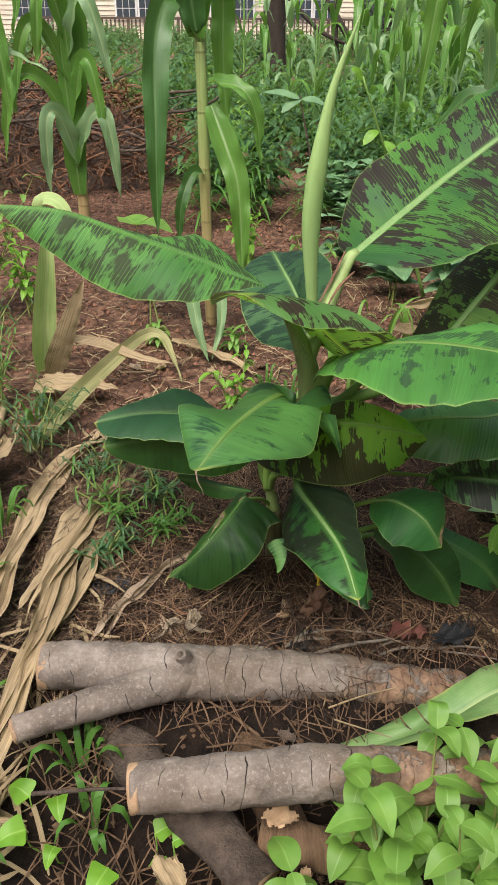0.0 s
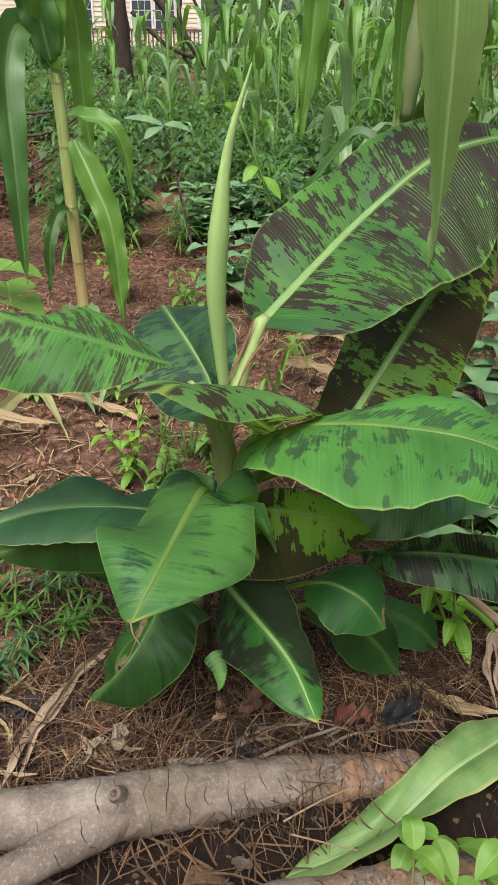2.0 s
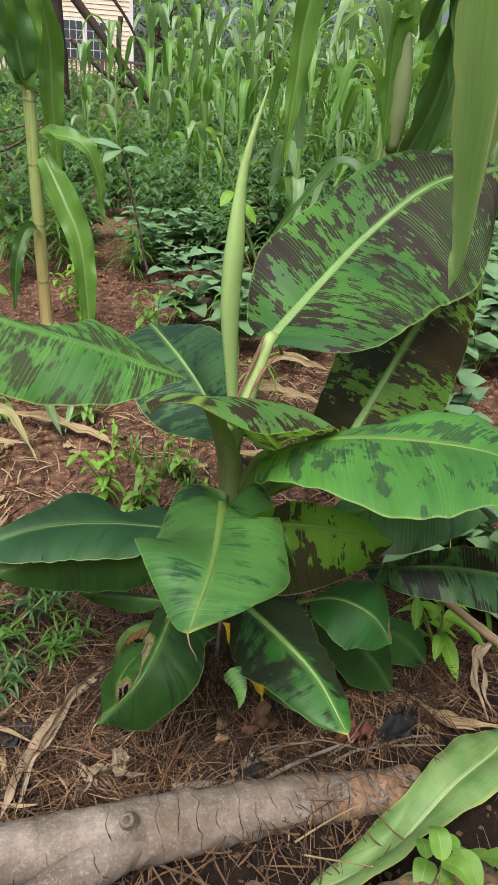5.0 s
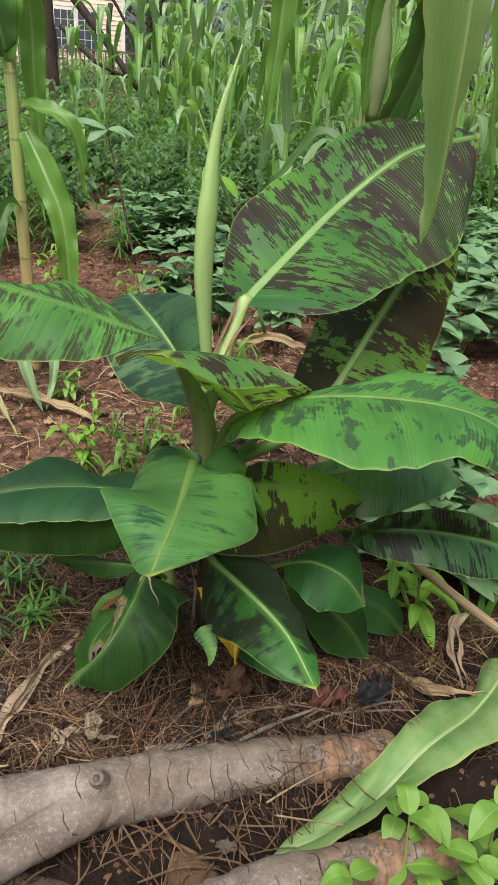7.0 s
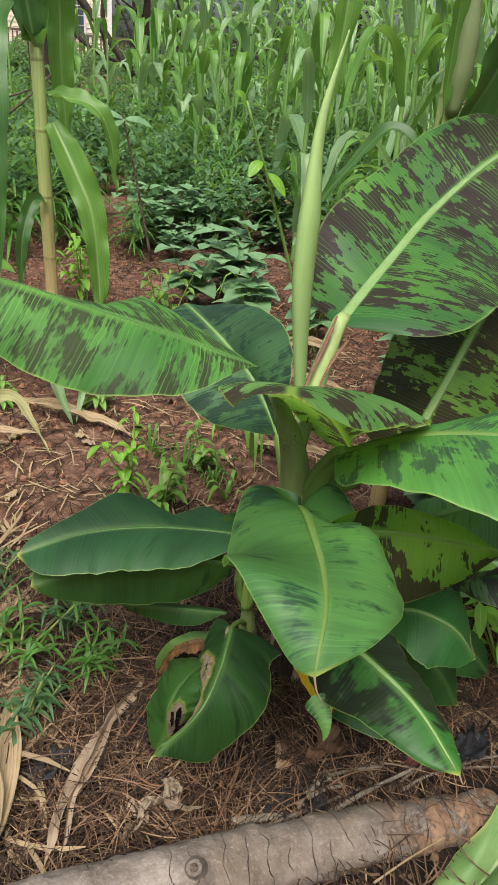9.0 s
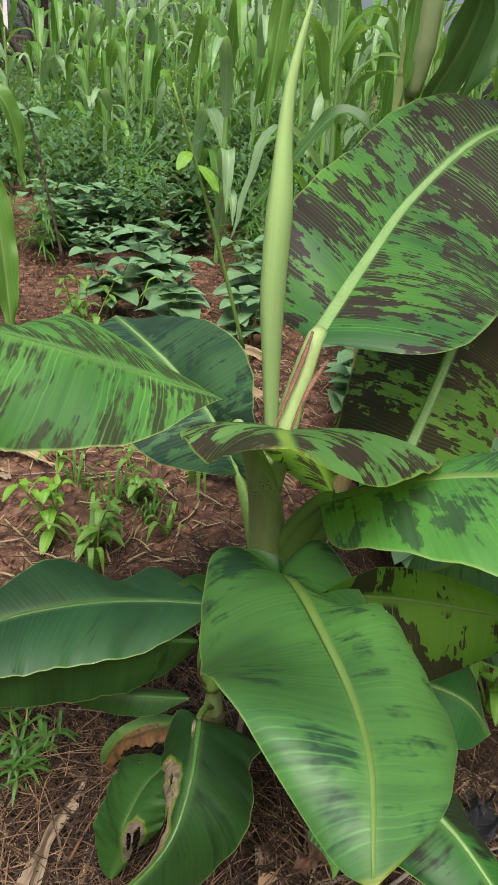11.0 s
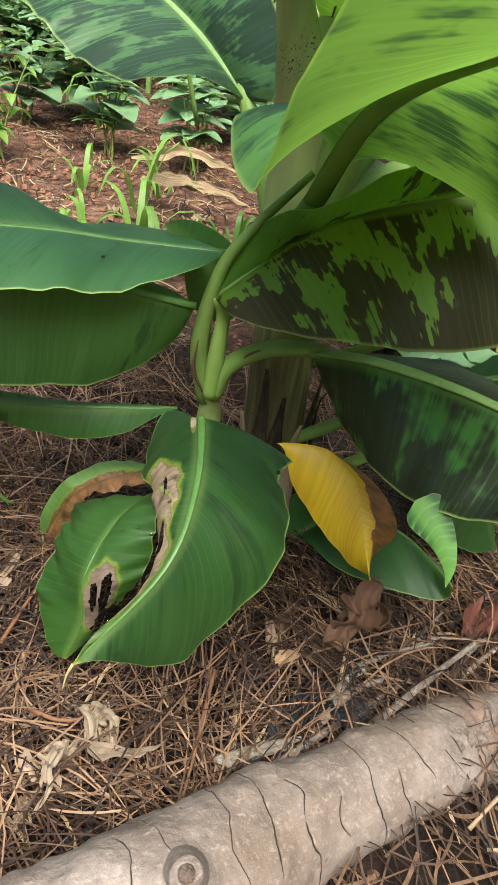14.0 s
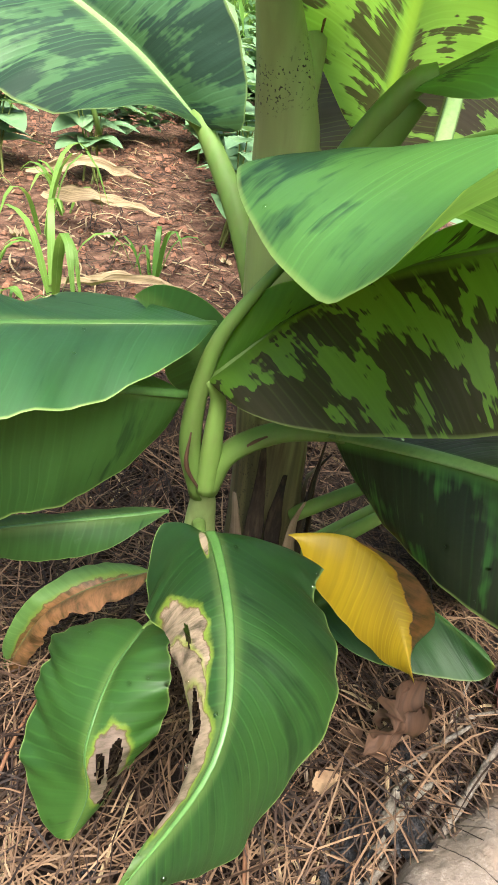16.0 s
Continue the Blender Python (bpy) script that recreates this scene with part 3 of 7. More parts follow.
HERB = plain_leaf("soft_herb_leaf", (0.2, 0.37, 0.065), (0.12, 0.27, 0.042), 0.5, 0.36, (0.26, 0.42, 0.11), 0.03, 28.0)
BIND = plain_leaf("bindweed_leaf", (0.2, 0.42, 0.035), (0.14, 0.33, 0.03), 0.5, 0.35, (0.3, 0.5, 0.1), 0.04, 30.0)
WEED_DARK = plain_leaf("dark_weed_leaf", (0.075, 0.165, 0.058), (0.034, 0.092, 0.032), 0.5, 0.3, None, 0.04, 10.0)
WEED = plain_leaf("weed_leaf", (0.13, 0.26, 0.095), (0.042, 0.115, 0.038), 0.4, 0.35, None, 0.04, 6.0, vary=0.85)
BEAN = plain_leaf("bean_leaf", (0.2, 0.34, 0.165), (0.1, 0.215, 0.1), 0.42, 0.2, (0.14, 0.28, 0.1), 0.03, 12.0)
GRASS = plain_leaf("grass_blade", (0.11, 0.26, 0.042), (0.065, 0.185, 0.03), 0.5, 0.4, None, 0.04, 6.0)
NEEDLE = simple("pine_needle", (0.082, 0.041, 0.021), (0.015, 0.0075, 0.005), 5, 0.7, 0.0, 0.001, c3=(0.23, 0.15, 0.085), vary=0.95)
NEEDLE_PALE = simple("pale_pine_needle", (0.32, 0.2, 0.115), (0.13, 0.072, 0.04), 5, 0.7, 0.0, 0.001, c3=(0.38, 0.28, 0.17), vary=0.9)
RUST = simple("rusty_pine_brush", (0.24, 0.11, 0.055), (0.1, 0.05, 0.028), 3, 0.85, 0.0, 0.001, c3=(0.36, 0.2, 0.1))
SIDING = simple("cream_siding", (0.76, 0.68, 0.54), (0.70, 0.62, 0.49), 3, 0.6, 0.1, 0.002)
WHITE = simple("white_paint", (0.8, 0.8, 0.78), (0.74, 0.74, 0.73), 4, 0.5, 0.05, 0.001)
DECK = simple("weathered_deck_wood", (0.16, 0.12, 0.09), (0.1, 0.075, 0.06), 6, 0.85, 0.3, 0.004)
TRUNK = simple("dark_pine_bark", (0.085, 0.065, 0.052), (0.05, 0.038, 0.03), 12, 0.95, 1.0, 0.03, (2, 2, 0.6))
ROOF = simple("roof_shingle", (0.12, 0.11, 0.1), (0.08, 0.075, 0.07), 8, 0.9, 0.3, 0.004)
PLASTIC = simple("black_plastic_scrap", (0.009, 0.009, 0.01), (0.014, 0.014, 0.016), 40, 0.5, 0.8, 0.006, spec=0.3)
WING = simple("dry_red_brown_margin", (0.2, 0.095, 0.06), (0.1, 0.045, 0.03), 60, 0.8, 0.6, 0.002, c3=(0.34, 0.24, 0.14), vary=0.0)
RED_LEAF = simple("red_brown_dead_leaf", (0.14, 0.05, 0.034), (0.07, 0.026, 0.02), 40, 0.75, 0.6, 0.003)
CROWN = plain_leaf("far_tree_leaf", (0.14, 0.25, 0.12), (0.09, 0.18, 0.09), 0.6, 0.4, None, 0.04, 1.0)
SCREEN_GREEN = simple("screen_green", (0.045, 0.085, 0.025), (0.02, 0.045, 0.014), 5, 0.8, 1.0, 0.1)
glass = Mat("window_glass", 0.05, 0.6)
glass.color((0.05, 0.065, 0.08))
GLASS = glass.m
water = Mat("rain_water", 0.02, 0.5)
water.color((1.0, 1.0, 1.0))
water.b.inputs["Transmission Weight"].default_value = 1.0
water.b.inputs["IOR"].default_value = 1.33
WATER = water.m
CORN_SHEATH = plain_leaf("corn_sheath_pale", (0.42, 0.53, 0.21), (0.27, 0.4, 0.13), 0.5, 0.3, (0.48, 0.55, 0.26), 0.04, 9.0, streaks=0.4, margin=(0.5, 0.42, 0.2), vary=0.0)

# ---- ground: one sheet to the horizon ----


def smooth(a, b, x):
    t = min(max((x - a) / (b - a), 0), 1)
    return t * t * (3 - 2 * t)


def ground_z(x, y):
    z = -0.015 + 0.055 * max(0.0, min(y, 3.5) - 1.25) + 0.034 * max(0.0, min(y, 30) - 3.5)
    z -= 0.05 * smooth(0.35, 0.75, x) * (1 - smooth(1.6, 2.6, y))
    z -= 0.17 * (1 - smooth(0.78, 1.06, y + 0.1 * noise.noise(Vector((x * 3, 0.3, 5))))) * (1 - 0.45 * smooth(-0.25, -0.6, x))
    near = 1 - smooth(3, 9, abs(y - 1) + abs(x))
    z += 0.018 * noise.noise(Vector((x * 4.1, y * 4.1, 0))) + near * 0.007 * noise.noise(Vector((x * 17, y * 17, 3)))
    z += 0.05 * smooth(0.25, 0.0, math.hypot(x - 0.12, y - 1.33)) * 0.8
    return z


def build_ground():
    def axis(lo, hi, c, fine, wide):
        pts = [c]
        for sgn, lim in ((1, hi), (-1, lo)):
            x, step, out = c, fine, []
            while abs(x - c) < abs(lim - c):
                x += sgn * step
                out.append(x)
                if abs(x - c) > wide:
                    step *= 1.12
            pts = pts + out if sgn > 0 else out[::-1] + pts
        return pts
    xs, ys = axis(-120, 120, 0.1, 0.022, 1.1), axis(-40, 200, 1.3, 0.022, 1.1)
    verts = [(x, y, ground_z(x, y)) for y in ys for x in xs]
    w = len(xs)
    faces = [(j * w + i, j * w + i + 1, (j + 1) * w + i + 1, (j + 1) * w + i) for j in range(len(ys) - 1) for i in range(w - 1)]
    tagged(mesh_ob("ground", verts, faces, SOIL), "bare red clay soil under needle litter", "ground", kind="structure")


build_ground()


def build_backdrop():
    """An unseen dark screen that closes the garden's sides and rear against low light."""
    r2 = random.Random(77)
    verts, faces = [], []
    n = 90
    for k in range(8):
        for i in range(n + 1):
            a = radians(150 + 240 * i / n)
            q = 7.5 + 0.5 * noise.noise(Vector((i * 0.4, k * 0.9, 2))) - 0.05 * k
            z = -0.4 + k * 0.5 + 0.3 * noise.noise(Vector((i * 0.5, k, 8)))
            x, y = q * math.cos(a), 1.0 + q * math.sin(a)
            verts.append((x, y, z))
    faces = [(k * (n + 1) + i, k * (n + 1) + i + 1, (k + 1) * (n + 1) + i + 1, (k + 1) * (n + 1) + i) for k in range(7) for i in range(n)]
    tagged(mesh_ob("backdrop", verts, faces, SCREEN_GREEN), "unseen dark green screen added to block low sky light", "hedge", kind="structure")


build_backdrop()

# ---- banana plant ----
PLANT = empty("banana_plant", (0.13, 1.40, ground_z(0.13, 1.40)), "young banana plant with maroon-mottled green leaves, rooted in mulched clay", "banana plant")
SUCKER = empty("banana_sucker", (0.02, 1.30, ground_z(0.02, 1.30)), "banana sucker with arching dark green leaves beside its mother plant", "banana plant")


def banana_leaf(plant, mids, n0, n1, wl, wr, up, petiole=None, rib=0.008, label="", name="leaf", **kw):
    v, f, uv, uv2, c = sheet_data(mids, n0, n1, max(wl + wr), wl=wl, wr=wr, **dict({"wave": 0.028, "wave_n": 4}, **kw))
    leaf = mesh_ob(name, v, f, up, plant, True, label, uv, uv2)
    if rib:
        keep = c[:-1]
        rv, rf, ruv = tube_data(keep[::3] + [keep[-1]], [rib, rib * 0.8, rib * 0.5, rib * 0.14], sides=8, n=24, flat=0.36, up=n0)
        mesh_ob("midrib", rv, rf, RIB_DARK if up in (UPPER_DARK, UPPER_BLACK, UPPER_PLAIN, UPPER_HOLED, UPPER_TORN, UPPER_LOW) else RIB, leaf, True, uv=ruv)
    if petiole:
        pv, pf, puv = tube_data(petiole + [c[0], c[1]], [rib * 1.8, rib * 1.5, rib * 1.05], sides=12, n=16, flat=0.75, up=n0)
        mesh_ob("petiole", pv, pf, STEM, leaf, True, uv=puv)
    return leaf


def through_points(pts, x):
    """A smooth curve through pts, at the place x counted in points."""
    p = [Vector(q) for q in pts]
    p = [p[0] * 2 - p[1]] + p + [p[-1] * 2 - p[-2]]
    i = min(max(int(x), 0), len(p) - 4)
    t = x - i
    a, b, c, d = p[i:i + 4]
    return 0.5 * (2 * b + (c - a) * t + (2 * a - 5 * b + 4 * c - d) * t * t + (3 * b - a - 3 * c + d) * t ** 3)


def banana_blade(plant, mid, left, right, up, petiole=None, rib=0.008, label="", bow=(0.0, 0.0), wave=0.006, wave_n=5, holes=(), seed=0, nu=48, nv=12, rib_mat=None, lip=0.0, name="leaf", drops=0, stalk_mat=None):
    """A leaf blade spanned between its midrib and its two margins. bow: how far each half bellies towards the upper face,
    in parts of its width; lip: how far the margins roll back; drops: beads of water on it."""
    rnd2 = random.Random(seed)
    ph = [rnd2.uniform(0, 6.28) for _ in range(4)]
    edge = [[mid[0]] + list(e) + [mid[-1]] for e in (left, right)]
    grid, uv, uv2 = [], [], []
    run, last = 0.0, None
    for i in range(nu + 1):
        s = i / nu
        m = through_points(mid, s * (len(mid) - 1))
        run += (m - last).length if last is not None else 0.0
        last = m
        xe = math.acos(1 - 2 * s) / (math.pi / 6)
        e = [through_points(q, xe) for q in edge]
        fwd = through_points(mid, min(s + 0.02, 1) * (len(mid) - 1)) - through_points(mid, max(s - 0.02, 0) * (len(mid) - 1))
        row = []
        for j in range(-nv, nv + 1):
            h = 0 if j < 0 else 1
            k = abs(j) / nv
            span = e[h] - m
            w = span.length
            nn = (span if h else -span).cross(fwd)
            nn = nn.normalized() if nn.length > 1e-9 else Vector((0, 0, 1))
            rise = bow[h] * w * 4 * k * (1 - k) - lip * w * max(0.0, k - 0.8) ** 2 * 25 * 0.2
            ruff = wave * min(1.0, w / 0.06) * k * k * (math.sin(s * wave_n * 6.28 + ph[h]) * 0.6 + math.sin(s * wave_n * 2.3 * 6.28 + ph[h + 2]) * 0.4) * math.sin(math.pi * s) ** 0.5
            pleat = 0.0011 * noise.noise(Vector(((run - 0.3 * k * w) * 75, k * w * 9, seed * 2.1))) * min(1.0, k * 4)
            row.append(m + span * k + nn * (rise + ruff + pleat))
            uv.append((run, (1 if h else -1) * k * w))
            uv2.append((s, j / nv))
        grid.append(row)
    P = np.array([[tuple(q) for q in row] for row in grid])
    nrm = np.cross(np.gradient(P, axis=1), np.gradient(P, axis=0))
    nrm /= np.maximum(np.linalg.norm(nrm, axis=2, keepdims=True), 1e-9)
    c = 2 * nv + 1
    faces = []

    def is_open(i, j):
        u, v = (i + 0.5) / nu, (j + 0.5 - nv) / nv
        return any(((u - hu) / ru) ** 2 + ((v - hv) / rv) ** 2 < 1 + 0.9 * noise.noise(Vector((u * 24, v * 7, seed))) for hu, hv, ru, rv in holes)

    for i in range(nu):
        for j in range(2 * nv):
            if is_open(i, j):
                continue
            a = i * c + j
            faces.append((a, a + 1, a + c + 1, a + c))
    leaf = mesh_ob(name, P.reshape(-1, 3), faces, up, plant, True, label, uv, uv2)
    line = [Vector(P[i, nv]) for i in range(0, nu, 3)] + [Vector(P[nu - 1, nv])]
    face = Vector(nrm[nu // 3, nv])
    if rib:
        rv, rf, ruv = tube_data(line, [rib, rib * 0.8, rib * 0.5, rib * 0.14], sides=8, n=24, flat=0.36, up=face)
        mesh_ob("midrib", rv, rf, rib_mat or RIB, leaf, True, uv=ruv)
    if petiole:
        pv, pf, puv = tube_data(petiole + [line[0], line[0].lerp(line[1], 0.6)], [rib * 1.7, rib * 1.4, rib * 1.0], sides=12, n=16, flat=0.75, up=face)
        mesh_ob("petiole", pv, pf, stalk_mat or STEM, leaf, True, uv=puv)
    if drops:
        dv, df = [], []
        for q in range(drops):
            i, j = rnd2.randrange(nu // 6, nu - 3), rnd2.choice((rnd2.randrange(0, c), rnd2.randrange(0, c), 1, c - 2))
            r, b0 = rnd2.uniform(0.0008, 0.0026), len(dv)
            nn, at = Vector(nrm[i, j]), Vector(P[i, j])
            t1 = nn.orthogonal().normalized()
            t2 = nn.cross(t1)
            for ring, (rad, up_by) in enumerate(((1.0, 0.0), (0.92, 0.4), (0.55, 0.75))):
                dv += [at + (t1 * math.cos(a * 0.785) + t2 * math.sin(a * 0.785)) * r * rad + nn * (r * up_by + 0.0003) for a in range(8)]
            dv.append(at + nn * (r * 0.9 + 0.0003))
            df += [(b0 + g * 8 + a, b0 + g * 8 + (a + 1) % 8, b0 + (g + 1) * 8 + (a + 1) % 8, b0 + (g + 1) * 8 + a) for g in range(2) for a in range(8)]
            df += [(b0 + 16 + a, b0 + 16 + (a + 1) % 8, b0 + 24) for a in range(8)]
        tagged(mesh_ob("rain_water", dv, df, WATER, leaf), "clear beads of rain water", kind="stuff")
    return leaf


# pseudostem of overlapping sheaths
tube("pseudostem", [(0.167, 1.40, -0.04), (0.156, 1.397, 0.22), (0.135, 1.398, 0.42), (0.118, 1.40, 0.53), (0.088, 1.393, 0.605), (0.062, 1.386, 0.648)],
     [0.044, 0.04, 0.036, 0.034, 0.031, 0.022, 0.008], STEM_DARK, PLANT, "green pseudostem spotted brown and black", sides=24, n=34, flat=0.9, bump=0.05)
tube("sheath", [(0.15, 1.37, 0.3), (0.142, 1.362, 0.42), (0.15, 1.35, 0.49), (0.165, 1.325, 0.55)], [0.016, 0.018, 0.014, 0.009], STEM, PLANT, sides=14, n=18, flat=0.6)
for wing in ([(0.105, 1.395, 0.565), (0.126, 1.409, 0.62), (0.149, 1.423, 0.662), (0.171, 1.436, 0.702), (0.187, 1.445, 0.738)],
             [(0.133, 1.392, 0.58), (0.152, 1.403, 0.635), (0.176, 1.415, 0.676), (0.206, 1.43, 0.703)]):
    tube("sheath_edge", wing, [0.001, 0.0016, 0.0022, 0.004, 0.002], WING, PLANT, "dry red-brown margin of the leaf stalk", sides=8, n=24, flat=0.5, bump=0.3)
for k in range(7):
    a = -2.9 + 0.42 * k
    c0, c1 = math.cos(a), math.sin(a)
    r2 = 0.046 + 0.004 * (k % 2)
    tube("old_sheath", [(0.165 + c0 * r2, 1.40 + c1 * r2, -0.03), (0.162 + c0 * r2, 1.40 + c1 * r2, 0.09), (0.158 + c0 * (r2 - 0.004), 1.398 + c1 * (r2 - 0.004), 0.15 + 0.02 * (k * 3 % 4)), (0.157 + c0 * r2 * 1.15, 1.398 + c1 * r2 * 1.15, 0.21 + 0.03 * (k * 5 % 3))],
         [0.014, 0.013, 0.009, 0.002], SHEATH_DEAD if k % 3 else DEAD_TAN, PLANT, "rotting dark leaf sheath at the stem's foot", sides=10, n=16, flat=0.3, up=(c0, c1, 0), bump=0.25, seed=k)
# rolled new leaf
tube("rolled_leaf", [(0.129, 1.418, 0.60), (0.118, 1.433, 0.776), (0.128, 1.459, 0.892), (0.153, 1.512, 1.013), (0.2, 1.558, 1.135)], [0.0105, 0.0145, 0.0205, 0.0215, 0.0125, 0.007, 0.0015], CIGAR, PLANT,
     "pale green tightly rolled new leaf", sides=14, n=30, flat=0.7)
# broad green leaf with maroon streaks
banana_blade(PLANT, [(0.197, 1.456, 0.719), (0.328, 1.557, 0.8), (0.463, 1.648, 0.881), (0.614, 1.69, 0.974), (0.771, 1.689, 1.013)],
             [(0.186, 1.557, 0.739), (0.238, 1.65, 0.852), (0.401, 1.764, 0.931), (0.567, 1.819, 1.019), (0.73, 1.79, 1.025)],
             [(0.321, 1.356, 0.73), (0.439, 1.394, 0.758), (0.539, 1.468, 0.773), (0.647, 1.517, 0.796), (0.7, 1.571, 0.869)],
             UPPER, [(0.12, 1.40, 0.54), (0.16, 1.43, 0.64)], 0.0115, "broad green leaf with maroon streaks", bow=(0.06, 0.05), seed=1, nu=60, nv=16, wave=0.005, stalk_mat=SHEATH_PALE)
# leaf with red-brown and green underside
banana_blade(PLANT, [(0.347, 1.428, 0.483), (0.443, 1.493, 0.581), (0.54, 1.565, 0.673), (0.643, 1.633, 0.759), (0.767, 1.698, 0.817)],
             [(0.34, 1.565, 0.459), (0.396, 1.658, 0.51), (0.473, 1.733, 0.613), (0.595, 1.762, 0.728), (0.706, 1.745, 0.795)],
             [(0.451, 1.417, 0.449), (0.562, 1.458, 0.482), (0.654, 1.541, 0.563), (0.721, 1.611, 0.668), (0.76, 1.666, 0.759)],
             UNDER, [(0.17, 1.42, 0.42), (0.26, 1.42, 0.45)], 0.009, "leaf with red-brown and green underside", bow=(0.05, 0.05), seed=2, nu=48, nv=12, wave=0.004)
# bright green leaf with a few dark blotches
banana_blade(PLANT, [(0.159, 1.33, 0.555), (0.24, 1.228, 0.632), (0.349, 1.134, 0.666), (0.463, 1.069, 0.656), (0.56, 1.015, 0.587)],
             [(0.207, 1.297, 0.593), (0.325, 1.249, 0.642), (0.442, 1.217, 0.676), (0.539, 1.162, 0.643), (0.584, 1.092, 0.6)],
             [(0.115, 1.223, 0.569), (0.144, 1.122, 0.622), (0.242, 0.967, 0.645), (0.351, 0.951, 0.66), (0.472, 0.972, 0.605)],
             UPPER_MID, [(0.14, 1.39, 0.43), (0.15, 1.365, 0.5)], 0.0105, "bright green leaf with a few dark blotches", bow=(0.05, 0.06), seed=3, nu=52, nv=14, rib_mat=RIB_THIN, wave=0.005, lip=0.1)
# curled green and maroon leaf
banana_blade(PLANT, [(0.251, 1.422, 0.49), (0.16, 1.337, 0.597), (0.09, 1.274, 0.678), (0.028, 1.213, 0.724), (-0.007, 1.138, 0.747)],
             [(0.228, 1.404, 0.541), (0.261, 1.337, 0.587), (0.259, 1.243, 0.641), (0.183, 1.178, 0.674), (0.078, 1.133, 0.701)],
             [(0.186, 1.411, 0.528), (0.07, 1.382, 0.63), (-0.043, 1.295, 0.695), (-0.058, 1.19, 0.714), (-0.053, 1.146, 0.746)],
             UPPER_CURL, None, 0, "curled green and maroon leaf", bow=(0.1, 0.1), seed=4, nu=48, nv=14, wave=0.004)
tube("petiole", [(0.15, 1.40, 0.40), (0.2, 1.415, 0.44), (0.251, 1.422, 0.49), (0.24, 1.411, 0.505)], [0.014, 0.012, 0.008, 0.004], STEM, PLANT, sides=12, n=16, flat=0.75)
# drooping mottled leaf
banana_blade(PLANT, [(0.036, 1.374, 0.687), (-0.089, 1.381, 0.737), (-0.215, 1.398, 0.779), (-0.337, 1.408, 0.818), (-0.459, 1.409, 0.828)],
             [(0.009, 1.351, 0.694), (-0.099, 1.306, 0.68), (-0.243, 1.325, 0.689), (-0.359, 1.368, 0.75), (-0.441, 1.396, 0.805)],
             [(-0.025, 1.499, 0.694), (-0.091, 1.529, 0.742), (-0.222, 1.491, 0.751), (-0.36, 1.488, 0.784), (-0.448, 1.463, 0.805)],
             UPPER_STREAK, None, 0.0024, "drooping mottled leaf", bow=(0.08, 0.06), seed=5, nu=52, nv=14, wave=0.006, rib_mat=RIB_DARK)
# dark green leaf at the back
banana_blade(PLANT, [(0.136, 1.517, 0.495), (0.13, 1.624, 0.544), (0.104, 1.725, 0.582), (0.078, 1.831, 0.605), (0.062, 1.942, 0.612)],
             [(0.072, 1.505, 0.513), (0.02, 1.607, 0.495), (-0.014, 1.701, 0.526), (-0.023, 1.816, 0.57), (0.006, 1.907, 0.593)],
             [(0.143, 1.473, 0.509), (0.156, 1.521, 0.583), (0.188, 1.647, 0.643), (0.16, 1.787, 0.652), (0.091, 1.89, 0.621)],
             UPPER_BACK, [(0.135, 1.42, 0.38), (0.135, 1.46, 0.44)], 0.0075, "dark green leaf at the back", bow=(0.06, 0.05), seed=6, nu=44, nv=12, wave=0.005)
# glossy green front leaf with dark streaks
banana_blade(PLANT, [(0.073, 1.295, 0.445), (0.065, 1.23, 0.531), (0.026, 1.097, 0.579), (-0.022, 0.954, 0.608), (-0.066, 0.872, 0.588)],
             [(0.145, 1.293, 0.526), (0.169, 1.143, 0.46), (0.13, 1.141, 0.549), (0.1, 0.994, 0.55), (0.017, 0.903, 0.589)],
             [(0.093, 1.291, 0.507), (0.017, 1.324, 0.512), (-0.06, 1.174, 0.498), (-0.101, 1.034, 0.613), (-0.08, 0.906, 0.584)],
             UPPER_SOFT, [(0.13, 1.39, 0.36), (0.1, 1.345, 0.40)], 0.009, "glossy green front leaf with dark streaks", bow=(0.05, 0.06), seed=7, nu=64, nv=14, rib_mat=RIB_THIN, wave=0.003, lip=0.15, drops=6)
# hanging leaf mottled green and dark maroon
banana_blade(SUCKER, [(0.035, 1.354, 0.354), (0.106, 1.302, 0.437), (0.19, 1.211, 0.487), (0.256, 1.102, 0.529), (0.286, 1.069, 0.536)],
             [(0.059, 1.336, 0.424), (0.068, 1.243, 0.474), (0.178, 1.213, 0.531), (0.254, 1.141, 0.54), (0.289, 1.102, 0.526)],
             [(0.019, 1.276, 0.366), (0.074, 1.206, 0.374), (0.172, 1.164, 0.38), (0.252, 1.117, 0.443), (0.29, 1.077, 0.52)],
             UNDER_HANG, None, 0.006, "hanging leaf mottled green and dark maroon", bow=(0.08, 0.1), seed=8, nu=52, nv=14, rib_mat=RIB_THIN, wave=0.003, drops=12)
# dark green leaf spreading sideways
banana_blade(SUCKER, [(0.049, 1.368, 0.391), (-0.031, 1.402, 0.391), (-0.123, 1.413, 0.4), (-0.224, 1.413, 0.4), (-0.321, 1.393, 0.387)],
             [(0.006, 1.344, 0.385), (-0.073, 1.326, 0.376), (-0.162, 1.325, 0.384), (-0.232, 1.331, 0.384), (-0.291, 1.341, 0.387)],
             [(0.006, 1.485, 0.38), (-0.062, 1.459, 0.39), (-0.142, 1.487, 0.425), (-0.233, 1.449, 0.413), (-0.298, 1.417, 0.399)],
             UPPER_SIDE, None, 0.0042, "dark green leaf spreading sideways", bow=(0.06, 0.04), seed=9, nu=48, nv=12, wave=0.003, drops=8, rib_mat=RIB_DARK)
